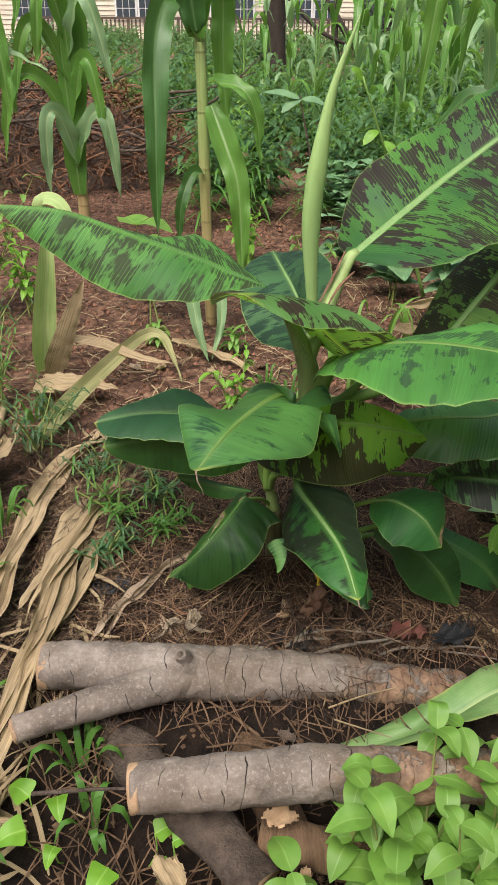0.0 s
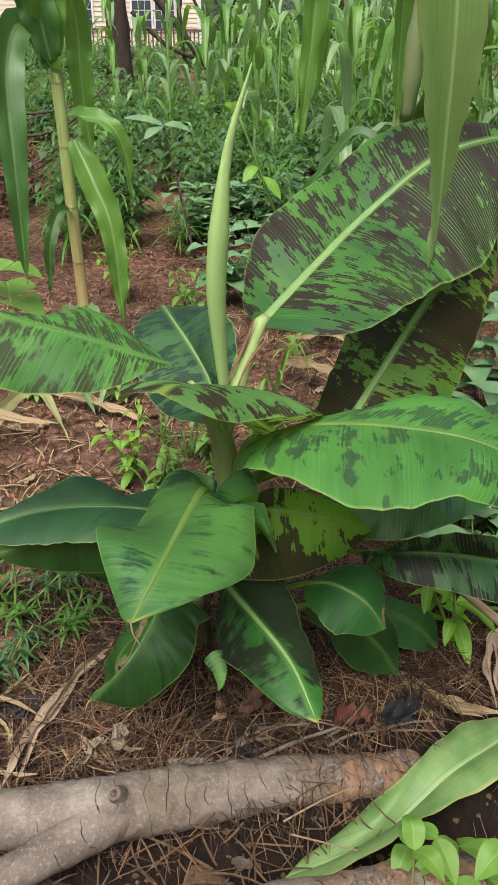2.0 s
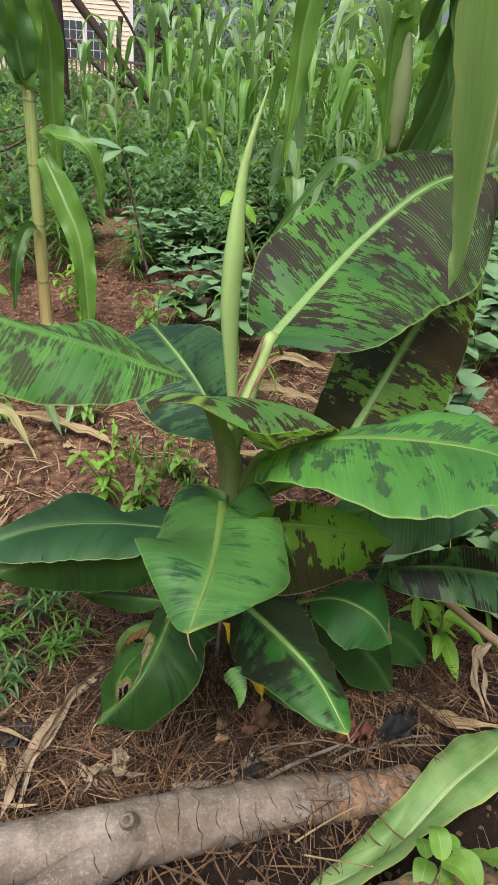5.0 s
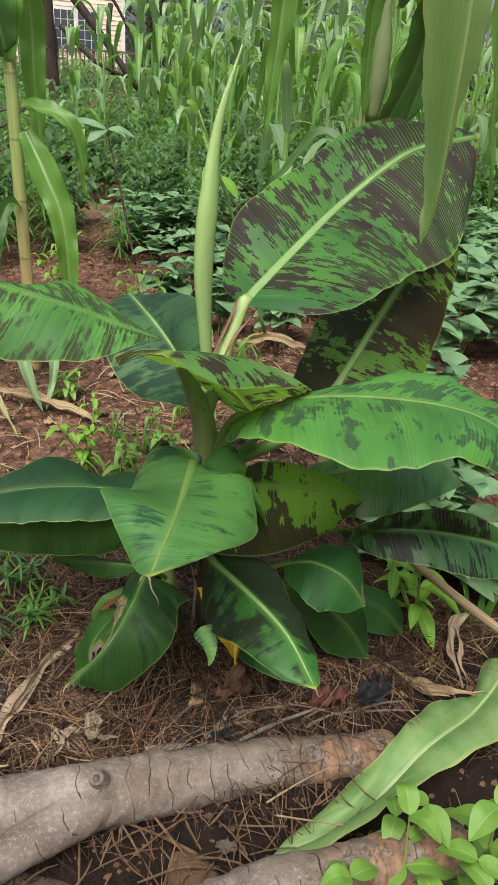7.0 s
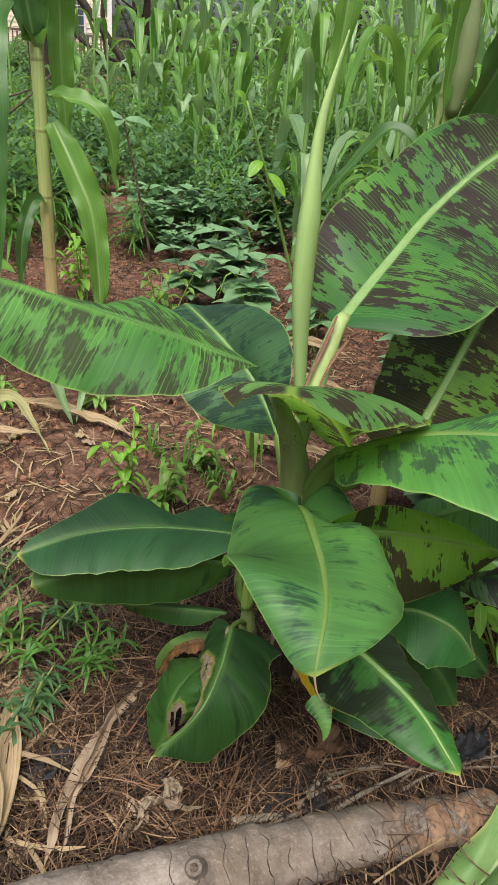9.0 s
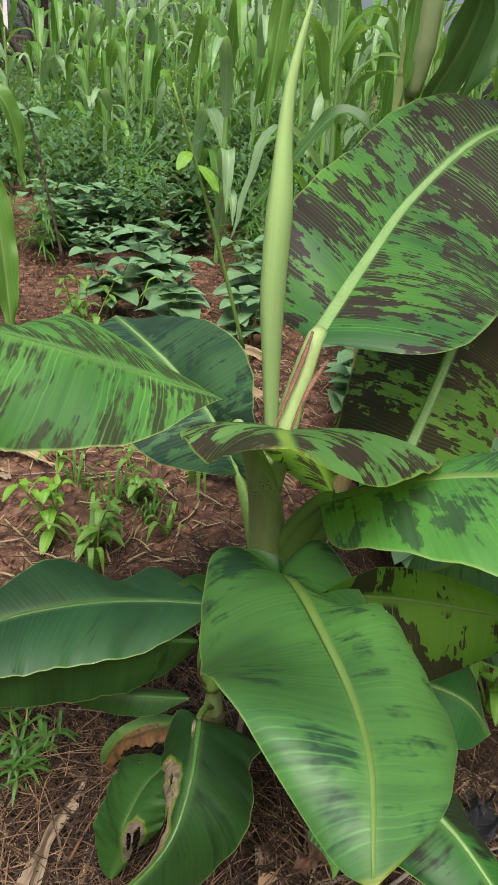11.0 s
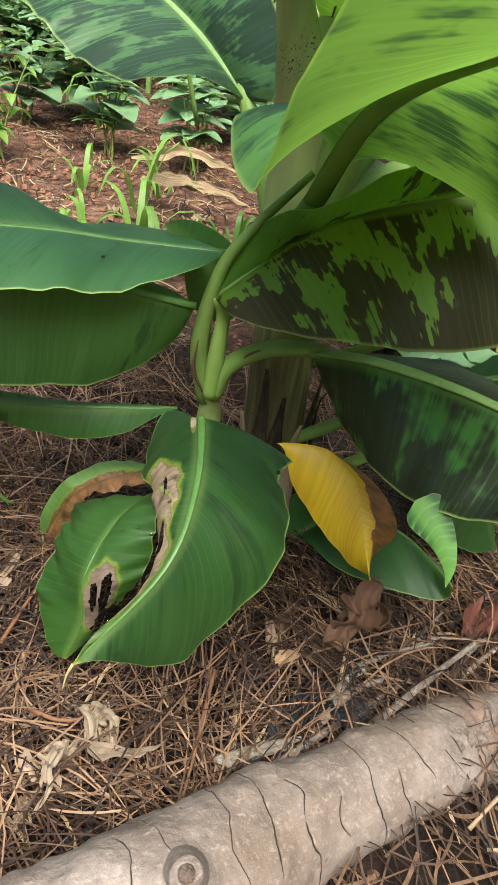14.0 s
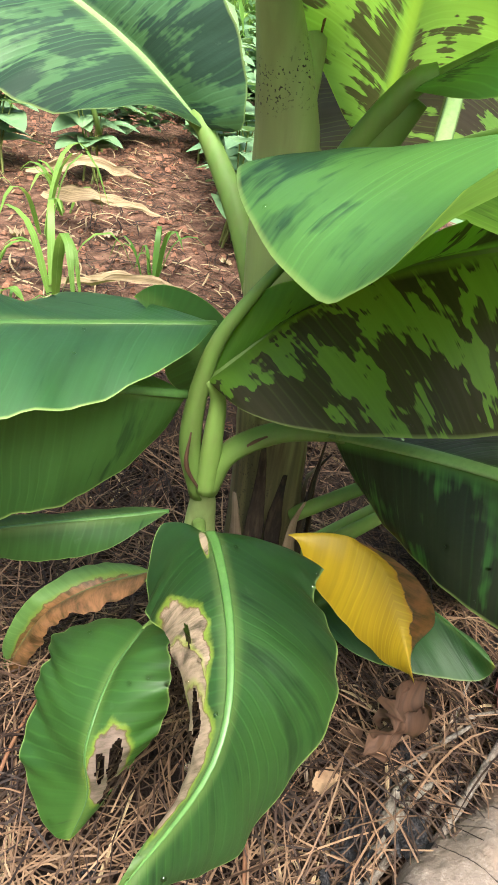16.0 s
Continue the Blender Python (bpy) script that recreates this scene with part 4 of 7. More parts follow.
# dark green leaf under another
banana_blade(SUCKER, [(0.016, 1.352, 0.348), (-0.061, 1.364, 0.365), (-0.141, 1.372, 0.369), (-0.224, 1.375, 0.359), (-0.305, 1.375, 0.339)],
             [(0.004, 1.368, 0.306), (-0.055, 1.37, 0.274), (-0.123, 1.365, 0.28), (-0.204, 1.365, 0.295), (-0.27, 1.37, 0.314)],
             [(0.001, 1.378, 0.355), (-0.055, 1.398, 0.37), (-0.14, 1.437, 0.387), (-0.227, 1.439, 0.377), (-0.287, 1.417, 0.356)],
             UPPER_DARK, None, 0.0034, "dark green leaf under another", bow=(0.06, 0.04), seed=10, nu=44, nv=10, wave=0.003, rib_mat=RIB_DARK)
# narrow dark green leaf
banana_blade(SUCKER, [(0.011, 1.355, 0.244), (-0.028, 1.382, 0.235), (-0.069, 1.406, 0.229), (-0.114, 1.425, 0.227), (-0.16, 1.443, 0.227)],
             [(-0.009, 1.354, 0.239), (-0.036, 1.367, 0.217), (-0.07, 1.397, 0.198), (-0.111, 1.423, 0.2), (-0.143, 1.439, 0.21)],
             [(0.016, 1.387, 0.222), (-0.012, 1.408, 0.219), (-0.061, 1.425, 0.222), (-0.11, 1.441, 0.229), (-0.144, 1.45, 0.234)],
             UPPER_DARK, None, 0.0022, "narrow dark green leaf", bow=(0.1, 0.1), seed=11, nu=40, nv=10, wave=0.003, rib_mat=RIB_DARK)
# green leaf with papery dead patches
banana_blade(SUCKER, [(0.003, 1.304, 0.259), (-0.006, 1.278, 0.276), (-0.044, 1.209, 0.262), (-0.088, 1.164, 0.232), (-0.154, 1.161, 0.166)],
             [(0.07, 1.247, 0.245), (0.046, 1.224, 0.245), (0.019, 1.167, 0.211), (-0.07, 1.151, 0.147), (-0.136, 1.153, 0.172)],
             [(-0.016, 1.328, 0.259), (-0.05, 1.291, 0.226), (-0.061, 1.244, 0.236), (-0.087, 1.184, 0.211), (-0.138, 1.164, 0.187)],
             UPPER_TORN, [(0.05, 1.365, 0.205), (0.03, 1.34, 0.235)], 0.0038, "green leaf with papery dead patches", bow=(0.08, 0.12), seed=12, nu=140, nv=34, wave=0.004, drops=16, rib_mat=RIB_DARK, holes=((0.48, 0.6, 0.045, 0.04), (0.67, 0.66, 0.05, 0.14), (0.72, 0.84, 0.035, 0.2)))
# low green leaf with a torn dead hole
banana_blade(SUCKER, [(-0.034, 1.313, 0.178), (-0.073, 1.295, 0.167), (-0.106, 1.272, 0.138), (-0.109, 1.263, 0.095), (-0.122, 1.266, 0.048)],
             [(-0.032, 1.286, 0.203), (-0.047, 1.263, 0.203), (-0.056, 1.249, 0.161), (-0.076, 1.259, 0.108), (-0.097, 1.266, 0.07)],
             [(-0.029, 1.349, 0.154), (-0.067, 1.383, 0.132), (-0.096, 1.361, 0.12), (-0.131, 1.323, 0.083), (-0.13, 1.282, 0.048)],
             UPPER_HOLED, [(0.03, 1.33, 0.12), (-0.005, 1.325, 0.165)], 0.0024, "low green leaf with a torn dead hole", bow=(0.1, 0.06), seed=13, nu=140, nv=34, wave=0.004, drops=8, rib_mat=RIB_DARK, holes=((0.62, -0.2, 0.09, 0.07), (0.64, -0.42, 0.12, 0.1), (0.8, -0.75, 0.09, 0.4)))
# low mottled leaf bending to the ground
banana_blade(SUCKER, [(0.1, 1.285, 0.329), (0.095, 1.182, 0.365), (0.122, 1.092, 0.372), (0.159, 1.003, 0.357), (0.177, 0.916, 0.326)],
             [(0.114, 1.24, 0.346), (0.195, 1.187, 0.347), (0.199, 1.098, 0.348), (0.203, 1.002, 0.334), (0.191, 0.937, 0.328)],
             [(0.099, 1.24, 0.297), (0.071, 1.164, 0.299), (0.062, 1.085, 0.31), (0.09, 1.013, 0.336), (0.135, 0.944, 0.33)],
             UPPER_LOW, [(0.048, 1.356, 0.253), (0.056, 1.345, 0.29), (0.078, 1.318, 0.317)], 0.007, "low mottled leaf bending to the ground", bow=(0.05, 0.08), seed=14, nu=48, nv=12, wave=0.004, lip=0.2, drops=34)
# low green leaf with a brown tip
banana_leaf(PLANT, [(0.251, 1.255, 0.289), (0.288, 1.215, 0.315), (0.334, 1.172, 0.305), (0.371, 1.149, 0.255)], (0.29, -0.417, 0.855), (0.371, -0.521, 0.726),
            [0.013, 0.049, 0.073, 0.095, 0.064, 0.022], [0.036, 0.056, 0.073, 0.079, 0.057, 0.032], UPPER_TIPPED, [(0.16, 1.36, 0.18)], 0.005, "low green leaf with a brown tip",
            left=[-1.0, -10.0], right=[-28.0, -28.0], curl_l=-5.0, curl_r=-3.0, seed=15)
# dark leaf touching the mulch
banana_leaf(PLANT, [(0.273, 1.307, 0.189), (0.342, 1.279, 0.164), (0.412, 1.27, 0.096), (0.465, 1.262, 0.008)], (0.077, -0.526, 0.838), (0.464, -0.641, 0.58),
            [0.039, 0.058, 0.07, 0.07, 0.055, 0.022], [0.025, 0.038, 0.063, 0.069, 0.048, 0.014], UPPER_DARK, [(0.17, 1.37, 0.1)], 0.005, "dark leaf touching the mulch",
            left=[2.0, -0.0], right=[-26.0, -29.0], curl_l=1.0, curl_r=-2.0, seed=16)
# low green leaf at the side
banana_leaf(PLANT, [(0.359, 1.358, 0.147), (0.442, 1.344, 0.122), (0.528, 1.335, 0.068), (0.581, 1.325, 0.004)], (0.107, -0.465, 0.872), (0.485, -0.6, 0.606),
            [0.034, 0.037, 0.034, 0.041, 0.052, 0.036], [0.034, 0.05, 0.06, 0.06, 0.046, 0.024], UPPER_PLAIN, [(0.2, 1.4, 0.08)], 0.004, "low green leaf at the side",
            left=[-3.0, -0.0], right=[-25.0, -25.0], curl_l=-2.0, curl_r=-0.0, seed=17)
# glossy green side leaf
banana_blade(PLANT, [(0.263, 1.265, 0.455), (0.353, 1.255, 0.476), (0.444, 1.256, 0.478), (0.54, 1.285, 0.472), (0.638, 1.305, 0.387)],
             [(0.305, 1.296, 0.472), (0.351, 1.296, 0.478), (0.397, 1.327, 0.483), (0.485, 1.334, 0.474), (0.573, 1.321, 0.442)],
             [(0.254, 1.249, 0.418), (0.301, 1.226, 0.41), (0.39, 1.197, 0.41), (0.489, 1.201, 0.429), (0.577, 1.243, 0.425)],
             UPPER_GLOSS, [(0.17, 1.39, 0.33), (0.2, 1.34, 0.4)], 0.005, "glossy green side leaf", bow=(0.04, 0.06), seed=18, nu=48, nv=12, wave=0.005, drops=14)
# dark glossy mottled side leaf
banana_blade(PLANT, [(0.35, 1.247, 0.354), (0.409, 1.211, 0.376), (0.486, 1.182, 0.381), (0.575, 1.165, 0.364), (0.666, 1.152, 0.338)],
             [(0.336, 1.191, 0.364), (0.342, 1.162, 0.422), (0.426, 1.153, 0.446), (0.535, 1.164, 0.427), (0.625, 1.161, 0.381)],
             [(0.356, 1.242, 0.34), (0.392, 1.178, 0.339), (0.473, 1.133, 0.338), (0.555, 1.11, 0.318), (0.623, 1.115, 0.309)],
             UPPER_BLACK, [(0.17, 1.38, 0.26), (0.26, 1.31, 0.32)], 0.004, "dark glossy mottled side leaf", bow=(0.05, 0.06), seed=19, nu=48, nv=12, wave=0.003, drops=14)
# yellow dying leaf with a brown side
banana_blade(PLANT, [(0.098, 1.3, 0.221), (0.128, 1.275, 0.228), (0.149, 1.244, 0.211), (0.149, 1.217, 0.179), (0.142, 1.178, 0.134)],
             [(0.101, 1.304, 0.219), (0.132, 1.273, 0.226), (0.164, 1.226, 0.21), (0.182, 1.199, 0.169), (0.157, 1.201, 0.134)],
             [(0.101, 1.292, 0.215), (0.106, 1.276, 0.186), (0.122, 1.251, 0.158), (0.142, 1.216, 0.129), (0.151, 1.189, 0.129)],
             UPPER_YELLOW, None, 0, "yellow dying leaf with a brown side", bow=(0.12, 0.12), seed=20, nu=48, nv=12, wave=0.003, wave_n=3)
# low plain leaf behind the yellow one
banana_blade(PLANT, [(0.166, 1.341, 0.041), (0.2, 1.32, 0.087), (0.231, 1.285, 0.107), (0.249, 1.231, 0.112), (0.244, 1.159, 0.109)],
             [(0.164, 1.355, 0.084), (0.178, 1.344, 0.116), (0.207, 1.305, 0.12), (0.239, 1.249, 0.112), (0.26, 1.19, 0.105)],
             [(0.168, 1.313, 0.072), (0.176, 1.256, 0.074), (0.201, 1.207, 0.081), (0.235, 1.172, 0.083), (0.25, 1.164, 0.088)],
             UPPER_PLAIN, None, 0.003, "low plain green leaf close to the mulch", bow=(0.08, 0.08), seed=22, nu=36, nv=8, wave=0.002, rib_mat=RIB_DARK)
# torn margin of the low leaf, folded down
v, f, uv, uv2, _ = sheet_data([(0.051, 1.085, 0.318), (0.06, 1.066, 0.302), (0.06, 1.05, 0.288), (0.055, 1.042, 0.276)], (-0.2, -0.9, 0.3), (-0.3, -0.9, 0.1), 0.017, "heart", left=-12, right=18, curl_l=14, curl_r=20, seed=62, nu=20, nv=6)
mesh_ob("torn_flap", v, f, UPPER_MID, SUCKER, True, "pale green torn flap folded down from a leaf", uv, uv2)
for nm, pts in (("dry_tip", [(-0.066, 0.873, 0.589), (-0.064, 0.868, 0.575), (-0.058, 0.866, 0.562), (-0.056, 0.867, 0.552)]), ("dry_tip", [(0.177, 0.917, 0.327), (0.179, 0.912, 0.319), (0.183, 0.912, 0.315), (0.186, 0.915, 0.318)])):
    tube(nm, pts, [0.0014, 0.0008, 0.0004], DEAD_TAN, PLANT, "thin withered leaf tip", sides=6, n=10)
tube("dry_tip", [(-0.153, 1.161, 0.167), (-0.158, 1.16, 0.158), (-0.161, 1.158, 0.148)], [0.0014, 0.0008, 0.0004], HALF_DRY, SUCKER, "thin yellowed leaf tip", sides=6, n=8)
# half-dead low leaf
banana_blade(SUCKER, [(0.038, 1.408, 0.128), (-0.015, 1.421, 0.125), (-0.053, 1.44, 0.097), (-0.073, 1.456, 0.053), (-0.086, 1.47, 0.004)],
             [(0.012, 1.388, 0.138), (-0.029, 1.383, 0.138), (-0.057, 1.41, 0.114), (-0.068, 1.43, 0.068), (-0.079, 1.449, 0.025)],
             [(0.024, 1.434, 0.124), (-0.013, 1.446, 0.13), (-0.061, 1.454, 0.11), (-0.086, 1.46, 0.067), (-0.087, 1.466, 0.027)],
             UPPER_BROWN, None, 0.003, "half-dead brown and green low leaf", bow=(0.15, 0.15), seed=21, nu=48, nv=12, wave=0.006)
for k, (a, b, c, w) in enumerate((((0.152, 1.188, 0.128), (0.14, 1.178, 0.085), (0.118, 1.195, 0.05), 0.017), ((0.15, 1.19, 0.125), (0.165, 1.185, 0.08), (0.145, 1.205, 0.045), 0.013))):
    v, f, uv, uv2, _ = sheet_data([a, b, c], (0, -1, 0.3), (0.5, -0.6, 0.6), w, "oval", left=[20, 60], right=[-30, 40], curl_l=75, curl_r=-80, wave=0.35, wave_n=2, nip=0.06, seed=50 + k, nu=24, nv=6)
    v = [Vector(q) + Vector((noise.noise(Vector(q) * 70), noise.noise(Vector(q) * 70 + V(5, 0, 0)), noise.noise(Vector(q) * 70 + V(0, 9, 0)))) * 0.016 for q in v]
    mesh_ob("withered_tip", v, f, DEAD_BROWN, PLANT, True, "shrivelled brown leaf tip", uv, uv2)
v, f, uv, uv2, _ = sheet_data([(0.085, 1.40, 0.31), (0.062, 1.415, 0.355), (0.035, 1.42, 0.385), (0.008, 1.415, 0.40)], (-0.6, -0.5, 0.5), (-0.3, -0.7, 0.6), 0.034, "ovate", left=20, right=10, curl_l=6, curl_r=8, seed=61, nu=24, nv=6)
mesh_ob("leaf", v, f, UPPER_PLAIN, SUCKER, True, "small curled green leaf", uv, uv2)
tube("stem_base", [(0.075, 1.385, -0.03), (0.066, 1.378, 0.1), (0.058, 1.372, 0.19)], [0.03, 0.025, 0.016], STEM_DARK, SUCKER, "dark fibrous base of the sucker", sides=14, n=12, bump=0.1)
tube("sucker_stem", [(0.066, 1.378, 0.12), (0.057, 1.371, 0.195), (0.054, 1.367, 0.225), (0.043, 1.353, 0.262)], [0.013, 0.0125, 0.0145, 0.0115, 0.006], SHEATH_PALE, SUCKER, "pale green sucker stem", sides=14, n=20)
tube("petiole", [(0.046, 1.362, 0.245), (0.031, 1.363, 0.301), (0.036, 1.355, 0.372), (0.053, 1.341, 0.417), (0.096, 1.326, 0.47)], [0.0095, 0.0085, 0.0065, 0.0045, 0.003], STEM, SUCKER, sides=12, n=24)
tube("petiole", [(0.042, 1.351, 0.255), (0.043, 1.350, 0.307), (0.045, 1.352, 0.338), (0.035, 1.354, 0.356)], [0.008, 0.0085, 0.007, 0.005], STEM, SUCKER, sides=12, n=18)
tube("sheath_edge", [(0.036, 1.352, 0.258), (0.022, 1.353, 0.285), (0.022, 1.351, 0.315)], [0.001, 0.002, 0.0006], DEAD_BROWN, SUCKER, "dry red-brown sheath margin", sides=6, n=12)
tube("sheath_edge", [(0.052, 1.338, 0.287), (0.062, 1.326, 0.308), (0.08, 1.308, 0.325)], [0.001, 0.002, 0.0006], DEAD_BROWN, SUCKER, "dry red-brown sheath margin", sides=6, n=12)
settle(PLANT)
settle(SUCKER)

# ---- logs ----


def log(pts, radii, label, mat=BARK, sides=26, bump=0.12, seed=0, n=40, knots=()):
    v, f, uv = tube_data(pts, radii, sides=sides, n=n, bump=bump, seed=seed)
    axis = spline(pts, 60)
    for i, p in enumerate(v):
        c = min(axis, key=lambda q: (q - p).length)
        out = (p - c).normalized()
        h = 0.004 * noise.noise(p * 38) + 0.002 * noise.noise(p * 90) if knots else 0.002 * noise.noise(p * 45)
        for q, r, up in knots:
            h += up * math.exp(-((p - Vector(q)).length / r) ** 2)
        v[i] = p + out * h
    ob = mesh_ob("log", v, f, [mat, CUT_WOOD], None, True, uv=uv, slots=[0] * (len(f) - 2) + [1, 1])
    return tagged(ob, label, "log", "cut logs")


main_log = log([(-0.385, 1.05, 0.04), (-0.254, 1.05, 0.041), (-0.125, 1.055, 0.022), (0.018, 1.065, 0.007), (0.185, 1.07, -0.009), (0.3, 1.075, -0.034), (0.44, 1.09, -0.06)],
               [0.043, 0.046, 0.052, 0.05, 0.046, 0.045, 0.042, 0.038], "grey-barked forked log with cracked rings and peeling bark", seed=1, n=150, sides=44,
               knots=(((-0.12, 1.028, 0.072), 0.026, 0.014), ((-0.10, 1.025, 0.045), 0.05, 0.007), ((0.30, 1.05, -0.01), 0.03, 0.006), ((-0.33, 1.03, 0.07), 0.03, 0.004)))
tube("branch", [(-0.10, 1.05, 0.025), (-0.16, 1.015, 0.036), (-0.222, 0.985, 0.039), (-0.308, 0.95, 0.036), (-0.406, 0.92, 0.019)], [0.046, 0.038, 0.031, 0.027, 0.025], BARK, main_log, sides=20, n=30, bump=0.1, seed=5)
tube("cut_end", [(-0.404, 0.9205, 0.0193), (-0.411, 0.918, 0.018)], [0.0235, 0.022], CUT_WOOD, main_log, sides=16, n=2, bump=0.2, seed=7)
second_log = log([(-0.181, 0.82, 0.0), (-0.03, 0.82, 0.023), (0.109, 0.82, 0.043), (0.202, 0.82, 0.042), (0.42, 0.83, 0.024)], [0.04, 0.043, 0.044, 0.043, 0.042], "grey smooth-barked cut log", seed=2, n=120, sides=36, knots=(((0.03, 0.79, 0.06), 0.02, 0.005), ((0.2, 0.79, 0.02), 0.025, 0.006)))
tube("branch_stub", [(-0.112, 1.045, 0.05), (-0.116, 1.034, 0.081), (-0.12, 1.026, 0.098)], [0.028, 0.022, 0.015, 0.01], BARK, main_log, "stump of a broken side branch", sides=18, n=10, bump=0.12, seed=3)
# dark plug on the stump's end, its colour standing in for a shaded hollow
tube("branch_hollow", [(-0.1197, 1.0268, 0.0965), (-0.1206, 1.0248, 0.1005)], [0.0065, 0.0055], BARK_DARK, main_log, "dark plug for the shaded hollow of the broken stump", sides=16, n=3, bump=0.2, seed=9)
for parent, a, b, r in ((main_log, (-0.389, 1.05, 0.04), (-0.371, 1.05, 0.04), 0.0435), (second_log, (-0.186, 0.82, -0.001), (-0.168, 0.82, 0.002), 0.041)):
    tube("cut_end", [a, b], [r * 0.96, r * 1.02], CUT_WOOD, parent, "rough sawn end with torn bark", sides=26, n=5, bump=0.16, seed=11)
log([(-0.27, 1.0, -0.07), (-0.16, 0.9, -0.08), (-0.06, 0.81, -0.09), (0.03, 0.72, -0.11)], [0.042, 0.046, 0.044, 0.04], "weathered dark log under the others", BARK_DARK, 18, 0.35, 3)
log([(-0.04, 1.06, -0.09), (0.01, 0.96, -0.085), (0.055, 0.87, -0.09), (0.09, 0.78, -0.11)], [0.042, 0.045, 0.042, 0.034], "crumbling rotten log under the others", ROT, 18, 0.4, 4)
log([(0.03, 0.80, -0.10), (0.14, 0.775, -0.095), (0.26, 0.74, -0.10)], [0.03, 0.036, 0.028], "short rotten piece of wood", ROT, 16, 0.45, 8)

# ---- litter on the ground ----
rnd = random.Random(9)


def strips(name, items, mat, label, category, kind="stuff"):
    """One object of thin bent strips. items: start, way, length, width, sag, twist."""
    verts, faces, uv = [], [], []
    for p, d, L, w, sag, up in items:
        d = Vector(d).normalized()
        sd = d.cross(Vector(up)).normalized() * w * 0.5
        o = len(verts)
        bend = rnd.gauss(0, 0.07) * L
        flat = sd.normalized() if sd.length > 1e-9 else Vector((1, 0, 0))
        for k in range(5):
            t = k / 4
            q = Vector(p) + d * (L * t) + (Vector(up) * sag + flat * bend) * (4 * t * (1 - t))
            ww = 1.0 if k < 4 else 0.3
            verts += [q - sd * ww, q + sd * ww]
            uv += [(L * t, -w), (L * t, w)]
        faces += [(o + 2 * k, o + 2 * k + 1, o + 2 * k + 3, o + 2 * k + 2) for k in range(4)]
    return tagged(mesh_ob(name, verts, faces, mat, uv=uv, uv2=uv), label, category, kind=kind)


def litter_items(n, x0, x1, y0, y1, lo, hi, w, height, keep=lambda x, y: True, slope=0.14):
    out = []
    while len(out) < n:
        x, y = rnd.uniform(x0, x1), rnd.uniform(y0, y1)
        if not keep(x, y):
            continue
        L = rnd.uniform(lo, hi)
        a = rnd.uniform(0, 6.28)
        dx, dy = math.cos(a), math.sin(a)
        z0, z1 = ground_z(x, y), ground_z(x + dx * L, y + dy * L)
        dz = (z1 - z0) / L + rnd.uniform(-slope, slope)
        out.append(((x, y, z0 + rnd.uniform(0.002, height)), (dx, dy, dz), L, w * rnd.uniform(0.7, 1.3), rnd.uniform(-0.06, 0.12) * L, (rnd.uniform(-0.5, 0.5), rnd.uniform(-0.5, 0.5), 1)))
    return out


def covered(x, y):
    """Under the fallen corn leaf."""
    t = min(max(((x - 0.14) * 0.68 + (y - 0.92) * 0.31) / 0.56, 0), 1)
    return x > 0.2 and math.hypot(x - 0.14 - 0.68 * t, y - 0.92 - 0.31 * t) < 0.085


def mulched(x, y):
    return not covered(x, y) and noise.noise(Vector((x * 6, y * 6, 7))) + 0.5 * noise.noise(Vector((x * 19, y * 19, 2))) > rnd.uniform(-0.8, 0.1) + 0.5 * smooth(1.5, 2.0, y) + 1.15 * smooth(1.06, 0.98, y)


def tufted(x, y):
    return not covered(x, y) and noise.noise(Vector((x * 9, y * 9, 21))) > rnd.uniform(-0.3, 0.35) and (y > 1.06 or rnd.random() < 0.1)


# dark needles under pale ones: shaded gaps and lit tops put into colour
strips("pine_needle_litter", litter_items(15000, -0.75, 1.05, 0.62, 1.95, 0.045, 0.14, 0.0015, 0.04, mulched), NEEDLE, "loose brown pine needle mulch", "pine needles")
strips("pale_needle_litter", litter_items(5600, -0.65, 0.95, 0.95, 1.8, 0.05, 0.16, 0.0015, 0.038, tufted, 0.2), NEEDLE_PALE, "pale dry needles on top of the mulch", "pine needles")
strips("straw_litter", litter_items(650, -0.6, 0.9, 0.8, 1.9, 0.03, 0.09, 0.003, 0.02, mulched), STRAW, "scattered broken straw", "straw")
strips("far_litter", litter_items(19000, -1.6, 1.9, 1.8, 5.4, 0.015, 0.09, 0.003, 0.014), NEEDLE, "thin brown litter on red clay", "pine needles")
strips("straw_scatter", litter_items(1500, -0.9, 1.3, 1.9, 3.6, 0.02, 0.12, 0.004, 0.012), STRAW, "scattered dry stalk pieces", "straw")


def clods(name, n, x0, x1, y0, y1, lo, hi, mat, label, category):
    verts, faces = [], []
    for _ in range(n):
        x, y, r = rnd.uniform(x0, x1), rnd.uniform(y0, y1), rnd.uniform(lo, hi) * rnd.uniform(0.5, 1)
        c = Vector((x, y, ground_z(x, y) + r * 0.2))
        o = len(verts)
        for q in ((1, 0, 0), (0, 1, 0), (-1, 0, 0), (0, -1, 0), (0, 0, 1), (0.5, 0.5, 0.7), (-0.6, 0.4, 0.6), (0.1, -0.6, 0.7)):
            verts.append(c + Vector(q) * r * rnd.uniform(0.6, 1.2))
        faces += [(o, o + 1, o + 5), (o + 1, o + 2, o + 6), (o + 2, o + 3, o + 7), (o + 3, o, o + 7), (o + 4, o + 5, o + 6), (o + 4, o + 6, o + 7), (o + 4, o + 7, o + 5), (o + 5, o + 1, o + 6), (o + 6, o + 2, o + 7), (o + 7, o, o + 5)]
    return tagged(mesh_ob(name, verts, faces, mat, smooth=False), label, category, kind="stuff")


